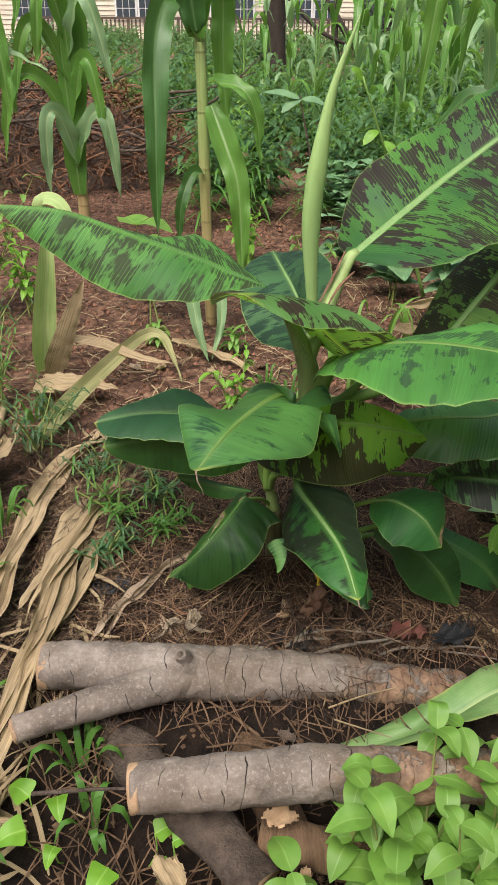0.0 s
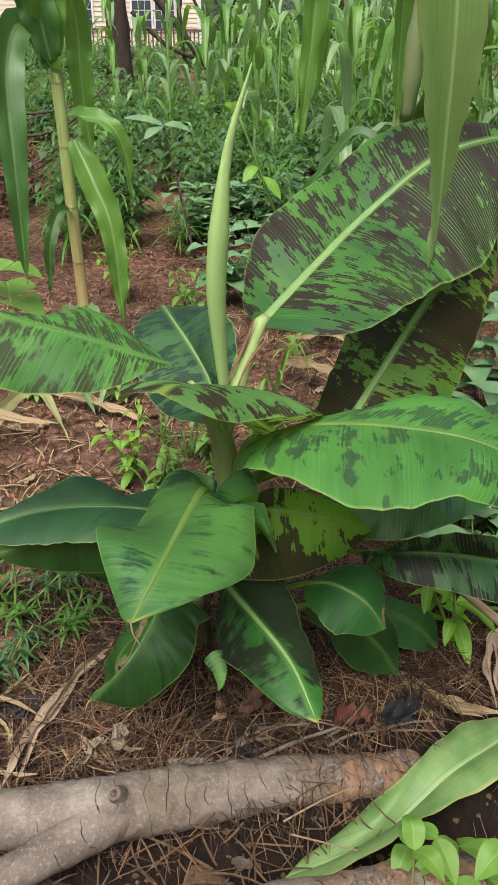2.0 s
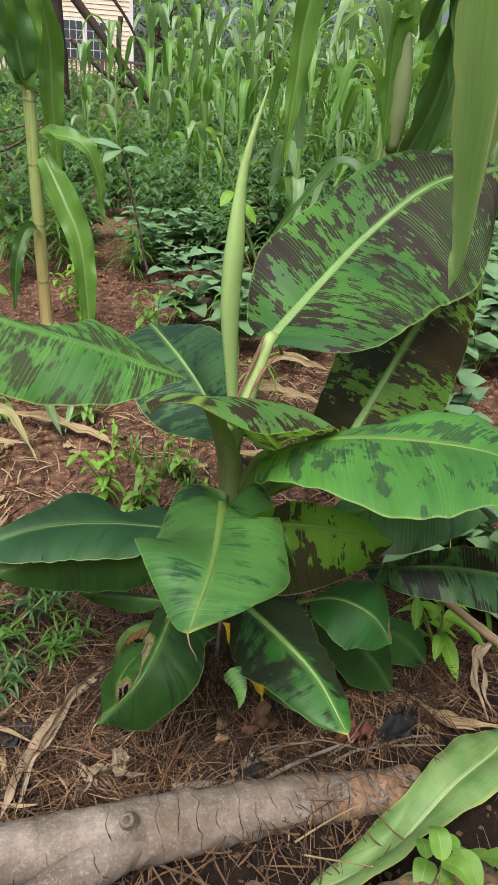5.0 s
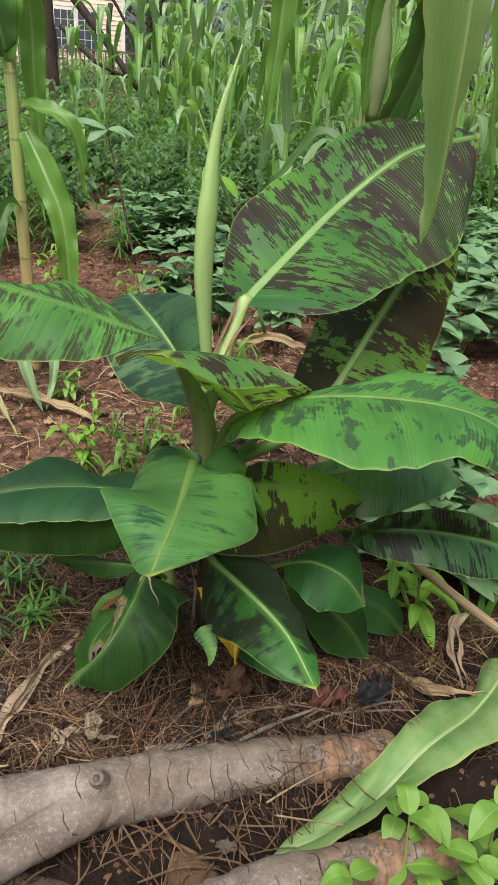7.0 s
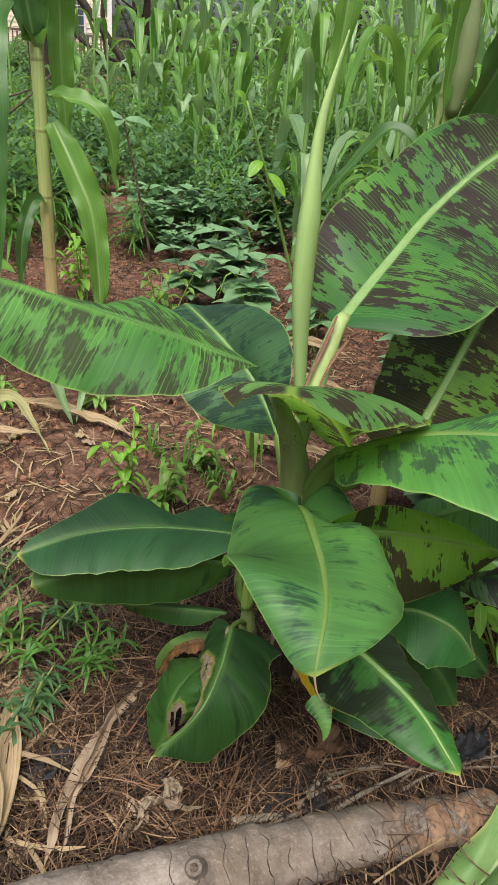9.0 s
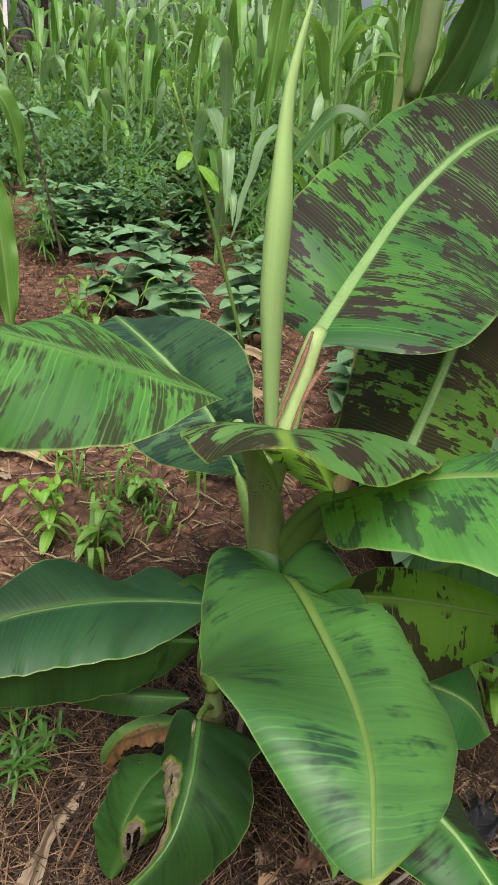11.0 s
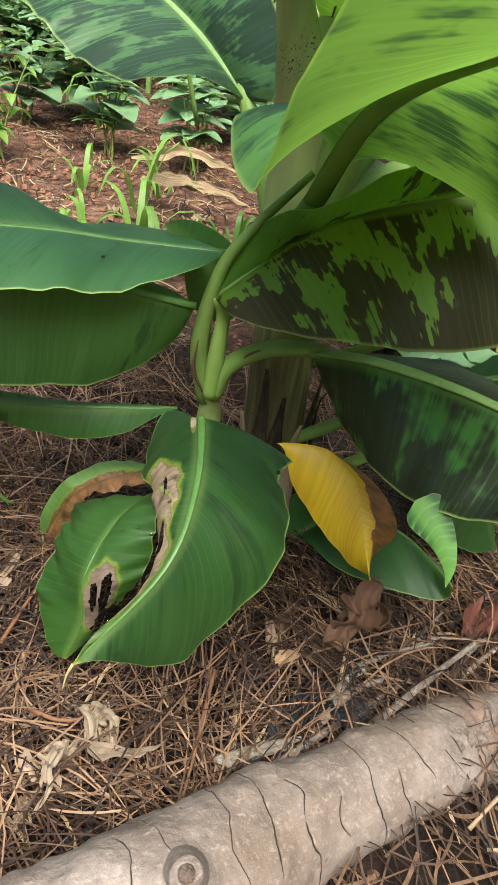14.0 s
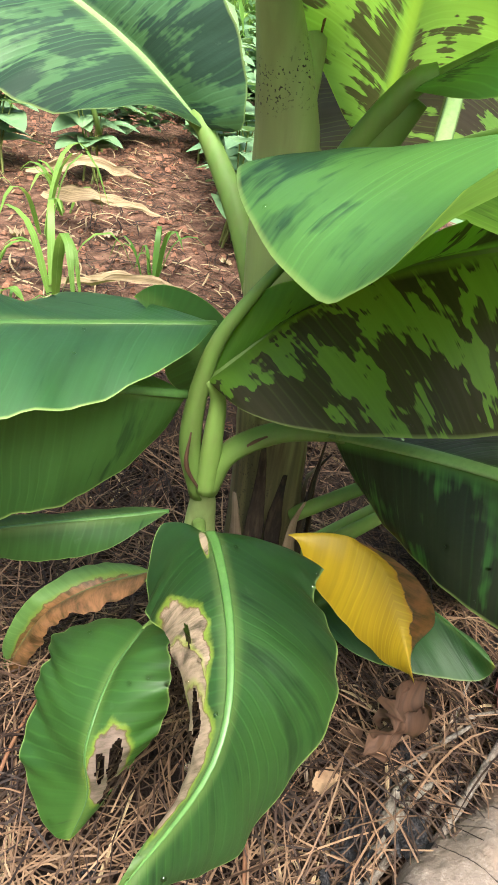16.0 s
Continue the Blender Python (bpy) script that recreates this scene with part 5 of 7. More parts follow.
CLAY = simple("clay_clod", (0.3, 0.152, 0.095), (0.17, 0.08, 0.048), 60, 0.95, 0.5, 0.003)
clods("clay_crumbs", 5500, -1.5, 1.8, 1.6, 5.2, 0.004, 0.018, CLAY, "crumbs of red clay", "soil")
clods("mulch_crumbs", 1500, -0.6, 0.9, 0.65, 1.7, 0.003, 0.011, ROT, "crumbs of bark and rotten wood", "bark")


def scrap(name, loc, size, turn, mat, label, category, seed, lift=0.35, aspect=0.6):
    """A crumpled dead leaf or flat scrap lying on the ground."""
    r2 = random.Random(seed)
    verts, faces, uv = [], [], []
    n = 13
    for i in range(n):
        for j in range(n):
            a, b = i / (n - 1) - 0.5, j / (n - 1) - 0.5
            rad = math.hypot(a, b) * 2
            k = 1 - 0.28 * max(0, rad - 0.7)
            x, y = a * size * k, b * size * aspect * k
            z = size * lift * (0.55 * noise.noise(Vector((a * 4, b * 4, seed * 1.7))) + 0.3 * noise.noise(Vector((a * 11, b * 11, seed * 2.9))) + b * b * 0.9 + 0.15)
            c, s = math.cos(turn), math.sin(turn)
            wx, wy = loc[0] + c * x - s * y, loc[1] + s * x + c * y
            verts.append((wx, wy, max(z, 0.002) + max(loc[2] - 0.004, ground_z(wx, wy)) + 0.008))
            uv.append((x, y))
    for i in range(n - 1):
        for j in range(n - 1):
            if math.hypot(i - 5.5, j - 5.5) > 6.4 - 2.6 * abs(noise.noise(Vector((i * 0.4, j * 0.4, seed * 5.3)))) - r2.random() * 0.8:
                continue
            faces.append((i * n + j, i * n + j + 1, (i + 1) * n + j + 1, (i + 1) * n + j))
    return tagged(mesh_ob(name, verts, faces, mat, uv=uv, uv2=uv), label, category, "ground litter")


scrap("dead_leaf", (0.335, 1.16, 0.012), 0.1, 0.1, RED_LEAF, "crumpled red-brown dead leaf on the mulch", "dead leaf", 1, 0.6, 0.5)
scrap("plastic_scrap", (0.425, 1.16, 0.012), 0.10, 0.4, PLASTIC, "torn scrap of black plastic on the mulch", "plastic scrap", 2)
scrap("plastic_scrap", (0.11, 1.13, 0.015), 0.07, 1.2, PLASTIC, "torn scrap of black plastic on the mulch", "plastic scrap", 3)
scrap("plastic_scrap", (-0.30, 1.30, 0.012), 0.10, 0.3, PLASTIC, "torn scrap of black plastic on the mulch", "plastic scrap", 4)
scrap("plastic_scrap", (-0.16, 1.50, 0.0), 0.09, 2.3, PLASTIC, "torn scrap of black plastic on the mulch", "plastic scrap", 5)
scrap("dead_leaf", (0.10, 1.235, 0.02), 0.045, 0.5, DEAD_BROWN, "curled brown dead leaf under the banana", "dead leaf", 6, 0.9)
scrap("dead_leaf", (0.13, 1.21, 0.02), 0.035, 1.9, DEAD_BROWN, "curled brown dead leaf under the banana", "dead leaf", 7, 1.0)
scrap("bark_chip", (0.078, 1.194, 0.035), 0.035, 0.3, CUT_WOOD, "flat reddish bark chip on the needles", "bark chip", 8, 0.2)
scrap("dead_leaf", (-0.103, 1.205, 0.0), 0.06, 1.3, DEAD_TAN, "shrivelled pale dead leaf on the needles", "dead leaf", 9, 0.7, 0.35)
scrap("dead_leaf", (-0.17, 1.19, 0.0), 0.05, 2.3, DEAD_TAN, "shrivelled pale dead leaf on the needles", "dead leaf", 10, 0.7, 0.35)
scrap("bark_flake", (0.061, 0.80, -0.05), 0.07, 0.1, CUT_WOOD, "pale flake of wood between the logs", "wood chip", 11, 0.2)
scrap("bark_flake", (0.0, 0.735, -0.1), 0.05, 1.4, CUT_WOOD, "pale flake of wood between the logs", "wood chip", 12, 0.3)
scrap("bark_flake", (0.1, 0.73, -0.1), 0.04, 1.2, CUT_WOOD, "pale flake of wood between the logs", "wood chip", 13, 0.3)
scrap("bark_flake", (-0.12, 0.735, -0.11), 0.09, 2.2, STRAW, "pale splintered wood between the logs", "wood chip", 14, 0.4)
for i in range(34):
    x, y = rnd.uniform(-0.45, 0.75), rnd.uniform(1.12, 1.75)
    scrap("dead_leaf", (x, y, -1), rnd.uniform(0.014, 0.034), rnd.uniform(0, 6.28), rnd.choice([DEAD_BROWN, DEAD_BROWN, RED_LEAF, ROT]), "small curled dead leaf in the mulch", "dead leaf", 30 + i, 0.5)
for i in range(20):
    x, y = rnd.uniform(-0.9, 0.9), rnd.uniform(1.9, 3.3)
    scrap("dead_leaf", (x, y, -1), rnd.uniform(0.03, 0.07), rnd.uniform(0, 6.28), rnd.choice([DEAD_BROWN, DEAD_TAN, STRAW]), "small curled dead leaf on the clay", "dead leaf", 80 + i, 0.5)


def twig(pts, r, label="thin dry twig lying on the mulch", mat=BARK_DARK):
    return tagged(tube("twig", pts, [r, r * 0.8, r * 0.5], mat, sides=7, n=14, bump=0.3, seed=len(pts)), label, "twig", "twigs")


twig([(-0.36, 0.83, -0.03), (-0.25, 0.825, -0.01), (-0.17, 0.82, 0.0)], 0.004)
twig([(0.0, 1.11, 0.01), (0.1, 1.125, 0.012), (0.2, 1.135, 0.02)], 0.0045, "grey lichened twig beside the log", LICHEN)
twig([(0.11, 1.105, 0.01), (0.2, 1.12, 0.03), (0.3, 1.14, 0.03)], 0.005, "grey lichened twig beside the log", LICHEN)
for a, b, c in (((-0.166, 1.327), (-0.122, 1.372), (-0.072, 1.412)), ((0.006, 1.211), (-0.042, 1.152), (-0.072, 1.115)), ((-0.16, 1.25), (-0.13, 1.225), (-0.06, 1.215))):
    twig([(x, y, ground_z(x, y) + 0.036) for x, y in (a, b, c)], 0.0022, "orange dry stem on the needles", RUST)
for a, b in (((-0.025, 1.14), (0.055, 1.125)), ((-0.02, 1.133), (0.045, 1.122)), ((0.08, 1.132), (0.17, 1.143)), ((0.1, 1.142), (0.15, 1.156))):
    m_ = ((a[0] + b[0]) / 2, (a[1] + b[1]) / 2 + 0.004)
    twig([(x, y, ground_z(x, y) + 0.03) for x, y in (a, m_, b)], 0.0055, "thick twig crusted with pale lichen beside the log", LICHEN_PALE)
for i in range(12):
    x, y, a = rnd.uniform(-0.1, 0.35), rnd.uniform(0.86, 1.0), rnd.uniform(0, 6.28)
    z = ground_z(x, y) + 0.02
    twig([(x, y, z), (x + math.cos(a) * 0.06, y + math.sin(a) * 0.05, z + 0.02), (x + math.cos(a) * 0.13, y + math.sin(a) * 0.1, z + rnd.uniform(0, 0.04))], rnd.uniform(0.0015, 0.004), "dry twig tangled between the logs", rnd.choice([BARK_DARK, STRAW, ROT]))

for i in range(9):
    x, y = rnd.uniform(0.12, 0.42), rnd.uniform(1.125, 1.19)
    a = rnd.uniform(-0.5, 0.7)
    z = ground_z(x, y) + 0.015
    twig([(x, y, z), (x + math.cos(a) * 0.05, y + math.sin(a) * 0.04, z + rnd.uniform(0.005, 0.02)), (x + math.cos(a) * 0.11, y + math.sin(a) * 0.08, z + 0.008)], rnd.uniform(0.002, 0.0045), "grey lichened twig beside the log", LICHEN)
for i in range(12):
    x, y = rnd.uniform(-0.15, 0.35), rnd.uniform(0.70, 1.0)
    scrap("bark_piece", (x, y, -1), rnd.uniform(0.03, 0.08), rnd.uniform(0, 6.28), rnd.choice([ROT, BARK_DARK, DEAD_TAN, DEAD_BROWN]), "curled piece of bark between the logs", "bark", 700 + i, 0.5, 0.5)
for i, (x, y, r) in enumerate(((0.07, 1.145, 0.055), (0.095, 1.155, 0.05), (0.04, 1.128, 0.05), (0.0, 1.12, 0.04), (0.13, 1.16, 0.04), (0.46, 1.19, 0.08))):
    scrap("plastic_scrap", (x, y, ground_z(x, y) + 0.015), r, 0.9 * i, PLASTIC, "crumpled scrap of black plastic beside the log", "plastic scrap", 760 + i, 0.7, 0.7)
for i in range(9):
    x, y = rnd.uniform(-0.2, 0.5), rnd.uniform(1.12, 1.26)
    scrap("plastic_scrap", (x, y, -1), rnd.uniform(0.03, 0.06), rnd.uniform(0, 6.28), PLASTIC, "torn scrap of black plastic in the mulch", "plastic scrap", 720 + i, 0.6, 0.6)
for i in range(6):
    x, y = rnd.uniform(-0.25, 0.3), rnd.uniform(1.12, 1.24)
    scrap("dead_leaf", (x, y, -1), rnd.uniform(0.04, 0.07), rnd.uniform(0, 6.28), DEAD_TAN, "shredded papery dead leaf on the needles", "dead leaf", 740 + i, 0.8, 0.25)

strips("dry_leaf_shreds", litter_items(420, -0.68, -0.3, 0.72, 2.0, 0.05, 0.16, 0.008, 0.03, lambda x, y: abs(x + 0.62 - 0.13 * y) < 0.16 * rnd.random() + 0.02), STRAW, "torn shreds of dry corn leaf on the ground", "dry leaves")
strips("wood_shreds", litter_items(420, -0.35, 0.35, 0.68, 1.02, 0.03, 0.12, 0.003, 0.04), ROT, "splinters and bark shreds between the logs", "splinters")

# ---- corn ----


def ribbon(parent, mids, n0, n1, half, mat, name="leaf", label="", nu=20, nv=3, **kw):
    v, f, uv, uv2, c = sheet_data(mids, n0, n1, half, kw.pop("shape", "corn"), nu=nu, nv=nv, **kw)
    return mesh_ob(name, v, f, mat, parent, True, label, uv, uv2)


def corn_stalk(ob, pts, girth, seed, mat=CORN_STALK):
    tube("stalk", pts, [girth * q for q in (1, 1.08, 0.95, 1.02, 0.92, 1.0, 0.86, 0.94, 0.8, 0.88, 0.7)], mat, ob, sides=12, n=40, bump=0.05, seed=seed)


def corn_plant(loc, height, turn, label, mats, seed, leaves=9, lean=(0, 0), girth=0.018, reach=0.42, width=0.036, low=0.18):
    r2 = random.Random(seed)
    ob = empty("corn_plant", loc, label, "corn plant", "corn in the field")
    o = Vector(loc)
    top = Vector((lean[0], lean[1], height))
    corn_stalk(ob, [o + V(0, 0, -0.03), o + top * 0.5, o + top], girth, seed, CORN_FRESH)
    for i in range(leaves):
        h = low + (1 - low) * i / leaves
        a = turn + (math.pi if i % 2 else 0) + r2.uniform(-0.5, 0.5)
        d = V(math.cos(a), math.sin(a), 0)
        p = o + top * h
        r = reach * r2.uniform(0.7, 1.15)
        rise = r2.uniform(0.3, 0.8) * r
        drop = r2.uniform(0.3, 1.1) * r
        mids = [p + d * 0.012, p + d * r * 0.28 + V(0, 0, rise * 0.75), p + d * r * 0.62 + V(0, 0, rise * 0.8), p + d * r * r2.uniform(0.75, 1.0) + V(0, 0, rise - drop)]
        ribbon(ob, mids, -d + V(0, 0, 0.6), d + V(0, 0, 0.6), width * r2.uniform(0.8, 1.15), r2.choice(mats), left=18, right=18, wave=0.18, wave_n=4, seed=seed * 31 + i, nu=14, nv=2)
    settle(ob)
    return ob


def corn_with(loc, stalk, girth, leaves, label, seed):
    """A corn plant whose leaves are set one by one: (mids, first normal, last normal, half width, material)."""
    ob = empty("corn_plant", loc, label, "corn plant", "corn in the field")
    corn_stalk(ob, stalk, girth, seed, STALK_TAN)
    for i, (mids, n0, n1, half, mat) in enumerate(leaves):
        ribbon(ob, mids, n0, n1, half, mat, left=[30, 18], right=[30, 20], wave=0.38, wave_n=2.2, seed=seed * 17 + i, nu=36, nv=5)
    return ob


# pale bluish leaves weigh more here: distance haze put into the colour
GREENS = [CORN, CORN_PALE, CORN_PALE, CORN]
FRONT = (0, -1, 0.25)
main_corn = corn_with((-0.16, 2.9, ground_z(-0.16, 2.9)), [(-0.155, 2.9, 0.03), (-0.166, 2.9, 0.443), (-0.172, 2.9, 0.87), (-0.19, 2.9, 2.2)], 0.021, [
    ([(-0.185, 2.89, 1.09), (-0.26, 2.84, 1.22), (-0.31, 2.74, 1.10), (-0.315, 2.66, 0.82), (-0.325, 2.65, 0.48)], (0.6, -0.6, 0.5), (-0.1, -1, 0), 0.055, CORN_DARK),
    ([(-0.15, 2.88, 0.965), (-0.026, 2.8, 0.945), (0.023, 2.8, 0.846), (0.036, 2.8, 0.70)], (-0.4, -0.3, 0.9), (0.6, -0.8, 0.1), 0.034, CORN),
    ([(-0.14, 2.88, 0.89), (-0.085, 2.8, 0.762), (-0.04, 2.75, 0.617), (-0.024, 2.72, 0.30)], FRONT, (0.1, -1, 0.1), 0.052, CORN),
    ([(-0.12, 2.95, 1.35), (-0.098, 3.0, 1.215), (-0.1, 3.0, 1.059), (-0.088, 3.0, 0.80)], FRONT, FRONT, 0.05, CORN),
    ([(-0.173, 2.88, 0.66), (-0.214, 2.85, 0.66), (-0.25, 2.8, 0.567), (-0.268, 2.8, 0.40)], (0.5, -0.5, 0.8), (-0.4, -1, 0.1), 0.026, CORN_DARK),
    ([(-0.17, 2.9, 0.32), (-0.21, 2.66, 0.34), (-0.19, 2.55, 0.2), (-0.145, 2.5, 0.06)], (0, -0.6, 0.8), (0, -1, 0.3), 0.036, CORN_PALE),
    ([(-0.15, 2.9, 0.32), (-0.11, 2.66, 0.32), (-0.10, 2.57, 0.2), (-0.135, 2.5, 0.07)], (0, -0.6, 0.8), (0, -1, 0.3), 0.028, CORN_PALE),
    ([(-0.185, 2.88, 1.1), (-0.17, 2.85, 1.3), (-0.12, 2.8, 1.55), (-0.05, 2.7, 1.7)], FRONT, FRONT, 0.06, CORN),
    ([(-0.185, 2.87, 1.12), (-0.22, 2.84, 1.3), (-0.3, 2.8, 1.45), (-0.4, 2.7, 1.35)], FRONT, FRONT, 0.065, CORN_DARK),
], "tall corn plant with a bare tan lower stalk", 3)
settle(main_corn)
corn_near = corn_with((0.63, 1.95, ground_z(0.63, 1.95)), [(0.64, 1.96, -0.08), (0.635, 1.955, 0.6), (0.625, 1.95, 1.1), (0.62, 1.95, 1.9)], 0.022, [
    ([(0.62, 1.94, 1.6), (0.61, 1.6, 1.6), (0.625, 1.5, 1.3), (0.662, 1.5, 1.087), (0.694, 1.5, 0.89)], (0, 0.6, 0.8), (0.2, -1, 0.1), 0.032, CORN),
    ([(0.60, 1.93, 1.15), (0.60, 1.90, 1.3), (0.585, 1.90, 1.25), (0.60, 1.92, 1.0)], FRONT, FRONT, 0.028, CORN),
    ([(0.66, 1.93, 1.0), (0.70, 1.88, 1.15), (0.71, 1.86, 1.35), (0.70, 1.85, 1.6)], FRONT, FRONT, 0.058, CORN_DARK),
    ([(0.65, 1.92, 1.25), (0.68, 1.86, 1.4), (0.70, 1.82, 1.2), (0.66, 1.84, 0.98)], (0.5, -0.8, 0.2), FRONT, 0.045, CORN_DARK),
    ([(0.60, 1.98, 1.4), (0.53, 2.15, 1.5), (0.487, 2.2, 1.302), (0.472, 2.2, 1.154), (0.452, 2.2, 0.95)], (0, 0.3, 0.9), FRONT, 0.045, CORN),
    ([(0.63, 1.97, 0.9), (0.56, 2.05, 0.98), (0.48, 2.1, 0.88), (0.4, 2.15, 0.75)], (0, -0.5, 0.8), (0, -0.5, 0.8), 0.018, CORN_DARK),
    ([(0.62, 1.94, 1.3), (0.60, 1.92, 1.5), (0.57, 1.9, 1.7)], FRONT, FRONT, 0.045, CORN),
], "tall corn plant with an ear, beside the banana", 7)
banana_blade(corn_near, [(0.3, 1.065, 1.341), (0.326, 1.076, 1.194), (0.349, 1.11, 1.046), (0.374, 1.156, 0.924), (0.393, 1.21, 0.877)],
             [(0.34, 1.116, 1.294), (0.402, 1.152, 1.192), (0.405, 1.186, 1.058), (0.394, 1.2, 0.941), (0.391, 1.198, 0.9)],
             [(0.297, 1.12, 1.326), (0.319, 1.187, 1.244), (0.372, 1.242, 1.103), (0.4, 1.242, 0.969), (0.392, 1.22, 0.909)],
             CORN_HANG, None, 0.003, "long pale green leaf hanging down", wave=0.003, seed=71, rib_mat=CORN_HANG)
ribbon(corn_near, [(0.62, 1.94, 1.5), (0.5, 1.6, 1.66), (0.36, 1.25, 1.6), (0.3, 1.1, 1.42), (0.3, 1.068, 1.335)], (0, 0.3, 1), (-0.3, -0.9, 0.3), 0.05, CORN_HANG, nu=30, nv=5, left=20, right=20, seed=72)
tube("ear", [(0.625, 1.925, 1.02), (0.622, 1.91, 1.12), (0.615, 1.90, 1.26)], [0.014, 0.023, 0.021, 0.008], CORN_PALE, corn_near, "pale green husked ear with brown silk", sides=14, n=14, bump=0.12)
settle(corn_near)
corn_left = corn_with((-0.93, 4.2, ground_z(-0.93, 4.2)), [(-0.93, 4.2, 0.05), (-0.92, 4.2, 0.6), (-0.91, 4.2, 1.1), (-0.9, 4.2, 1.8)], 0.03, [
    ([(-0.92, 4.17, 0.5 + 0.17 * k), (-0.92 + sx * 0.09, 4.1, 0.75 + 0.17 * k), (-0.92 + sx * 0.17, 4.05, 0.72 + 0.17 * k), (-0.92 + sx * (0.2 + 0.02 * k), 4.05, 0.35 + 0.18 * k)], (-sx * 0.6, -0.6, 0.5), (sx * 0.3, -1, 0.1), 0.05 - 0.004 * (k % 3), CORN if k % 3 else CORN_PALE)
    for k, sx in ((0, -0.7), (0, 1.15), (1.4, 0.8), (2.3, -1.1), (3, 0.9), (4.2, -0.8), (5, 1.2), (1, -1.6), (3.4, -0.5))], "bushy bright green corn plant", 5)
for k in range(4):
    ribbon(corn_left, [(-0.93 + 0.02 * k, 4.16, 0.35 + 0.2 * k), (-0.94 + 0.025 * k, 4.15, 0.75 + 0.2 * k), (-0.95 + 0.03 * k, 4.14, 1.15 + 0.2 * k)], FRONT, FRONT, 0.06, CORN, seed=k, nu=20, nv=3, wave=0.1)
settle(corn_left)
far_left = corn_with((-1.25, 3.6, ground_z(-1.25, 3.6)), [(-1.3, 3.6, 0.03), (-1.3, 3.6, 1.7)], 0.02, [
    ([(-1.28, 3.58, 1.2), (-1.13, 3.5, 1.3), (-1.05, 3.45, 1.1), (-1.03, 3.45, 0.8)], (0.2, -0.5, 0.8), FRONT, 0.06, CORN),
    ([(-1.3, 3.6, 0.9), (-1.1, 3.5, 1.05), (-0.85, 3.45, 0.98)], (0, -0.5, 0.9), (0, -0.5, 0.9), 0.035, CORN_PALE),
], "corn plant with hanging leaves at the field edge", 6)
settle(far_left)

# broken green corn stub with folded and withered leaves
stub = empty("corn_stub", (-0.78, 2.45, ground_z(-0.78, 2.45)), "broken green corn stalk with folded and withered leaves", "corn stub")
ribbon(stub, [(-0.735, 2.45, 0.02), (-0.70, 2.4, 0.22), (-0.655, 2.36, 0.45), (-0.62, 2.35, 0.65)], (0.2, -1, 0.1), (0.2, -1, 0.1), 0.052, CORN_SHEATH, nu=24, nv=5, left=38, right=32, wave=0.1, wave_n=2)
ribbon(stub, [(-0.645, 2.35, 0.60), (-0.635, 2.335, 0.66), (-0.595, 2.315, 0.668), (-0.555, 2.295, 0.64), (-0.54, 2.28, 0.585)], (0, -0.5, 0.8), (0.6, -0.6, 0.4), 0.03, CORN_SHEATH, nu=20, nv=4)
ribbon(stub, [(-0.70, 2.40, 0.04), (-0.64, 2.35, 0.17), (-0.57, 2.33, 0.33), (-0.53, 2.33, 0.42)], (0.2, -1, 0.1), (0.2, -1, 0.1), 0.04, STRAW, nu=20, nv=4, wave=0.3)
ribbon(stub, [(-0.62, 2.38, 0.20), (-0.5, 2.36, 0.19), (-0.36, 2.33, 0.15), (-0.25, 2.3, 0.14)], (0, -0.6, 0.8), (0, -0.6, 0.8), 0.02, STRAW, nu=20, nv=3, wave=0.3)
ribbon(stub, [(-0.72, 2.25, 0.07), (-0.6, 2.2, 0.12), (-0.5, 2.2, 0.11), (-0.42, 2.2, 0.09)], (0, -0.6, 0.8), (0, -0.6, 0.8), 0.035, STRAW, nu=20, nv=3, wave=0.4)
settle(stub)


def dry_leaf(mids, half, label="long dry papery corn leaf on the ground", mat=STRAW, seed=0, n0=(0.2, -0.5, 0.8), strands=3):
    """A withered leaf, split along its veins into a few twisting strands."""
    r2 = random.Random(900 + seed)
    base = [Vector((x, y, max(z, ground_z(x, y) + 0.012))) for x, y, z in mids]
    ob = empty("dry_corn_leaf", base[0], label, "corn leaf", "dry corn leaves")
    for k in range(strands):
        off = (k - (strands - 1) / 2) * half * 0.5
        run = (base[-1] - base[0]).normalized()
        sd = run.cross(Vector((0, 0, 1))).normalized()
        s0, s1 = r2.uniform(0, 0.2), r2.uniform(0.75, 1.0)
        fine = spline(base, 40)[int(40 * s0):int(40 * s1) + 1]
        pts = [p + sd * (off + half * 1.3 * noise.noise(Vector((i * 0.09, k * 5.1, seed)))) + V(0, 0, r2.uniform(0.0, 0.008) + 0.006 * noise.noise(Vector((i * 0.14, k * 3.3, seed + 9)))) for i, p in enumerate(fine)][::3]
        tw = r2.uniform(-0.9, 0.9)
        nn = Vector(n0) + sd * tw
        n2 = Vector(n0) - sd * tw * r2.uniform(0.2, 1.2)
        v, f, a1, a2, _ = sheet_data(pts, nn, n2, half * r2.uniform(0.55, 1.0), "corn", nu=44, nv=6, wave=0.3, wave_n=2, seed=seed * 7 + k, left=r2.uniform(20, 60), right=r2.uniform(-20, 50), nip=0.35)
        mesh_ob("strand", v, f, mat, ob, uv=a1, uv2=a2)
    settle(ob)
    return ob


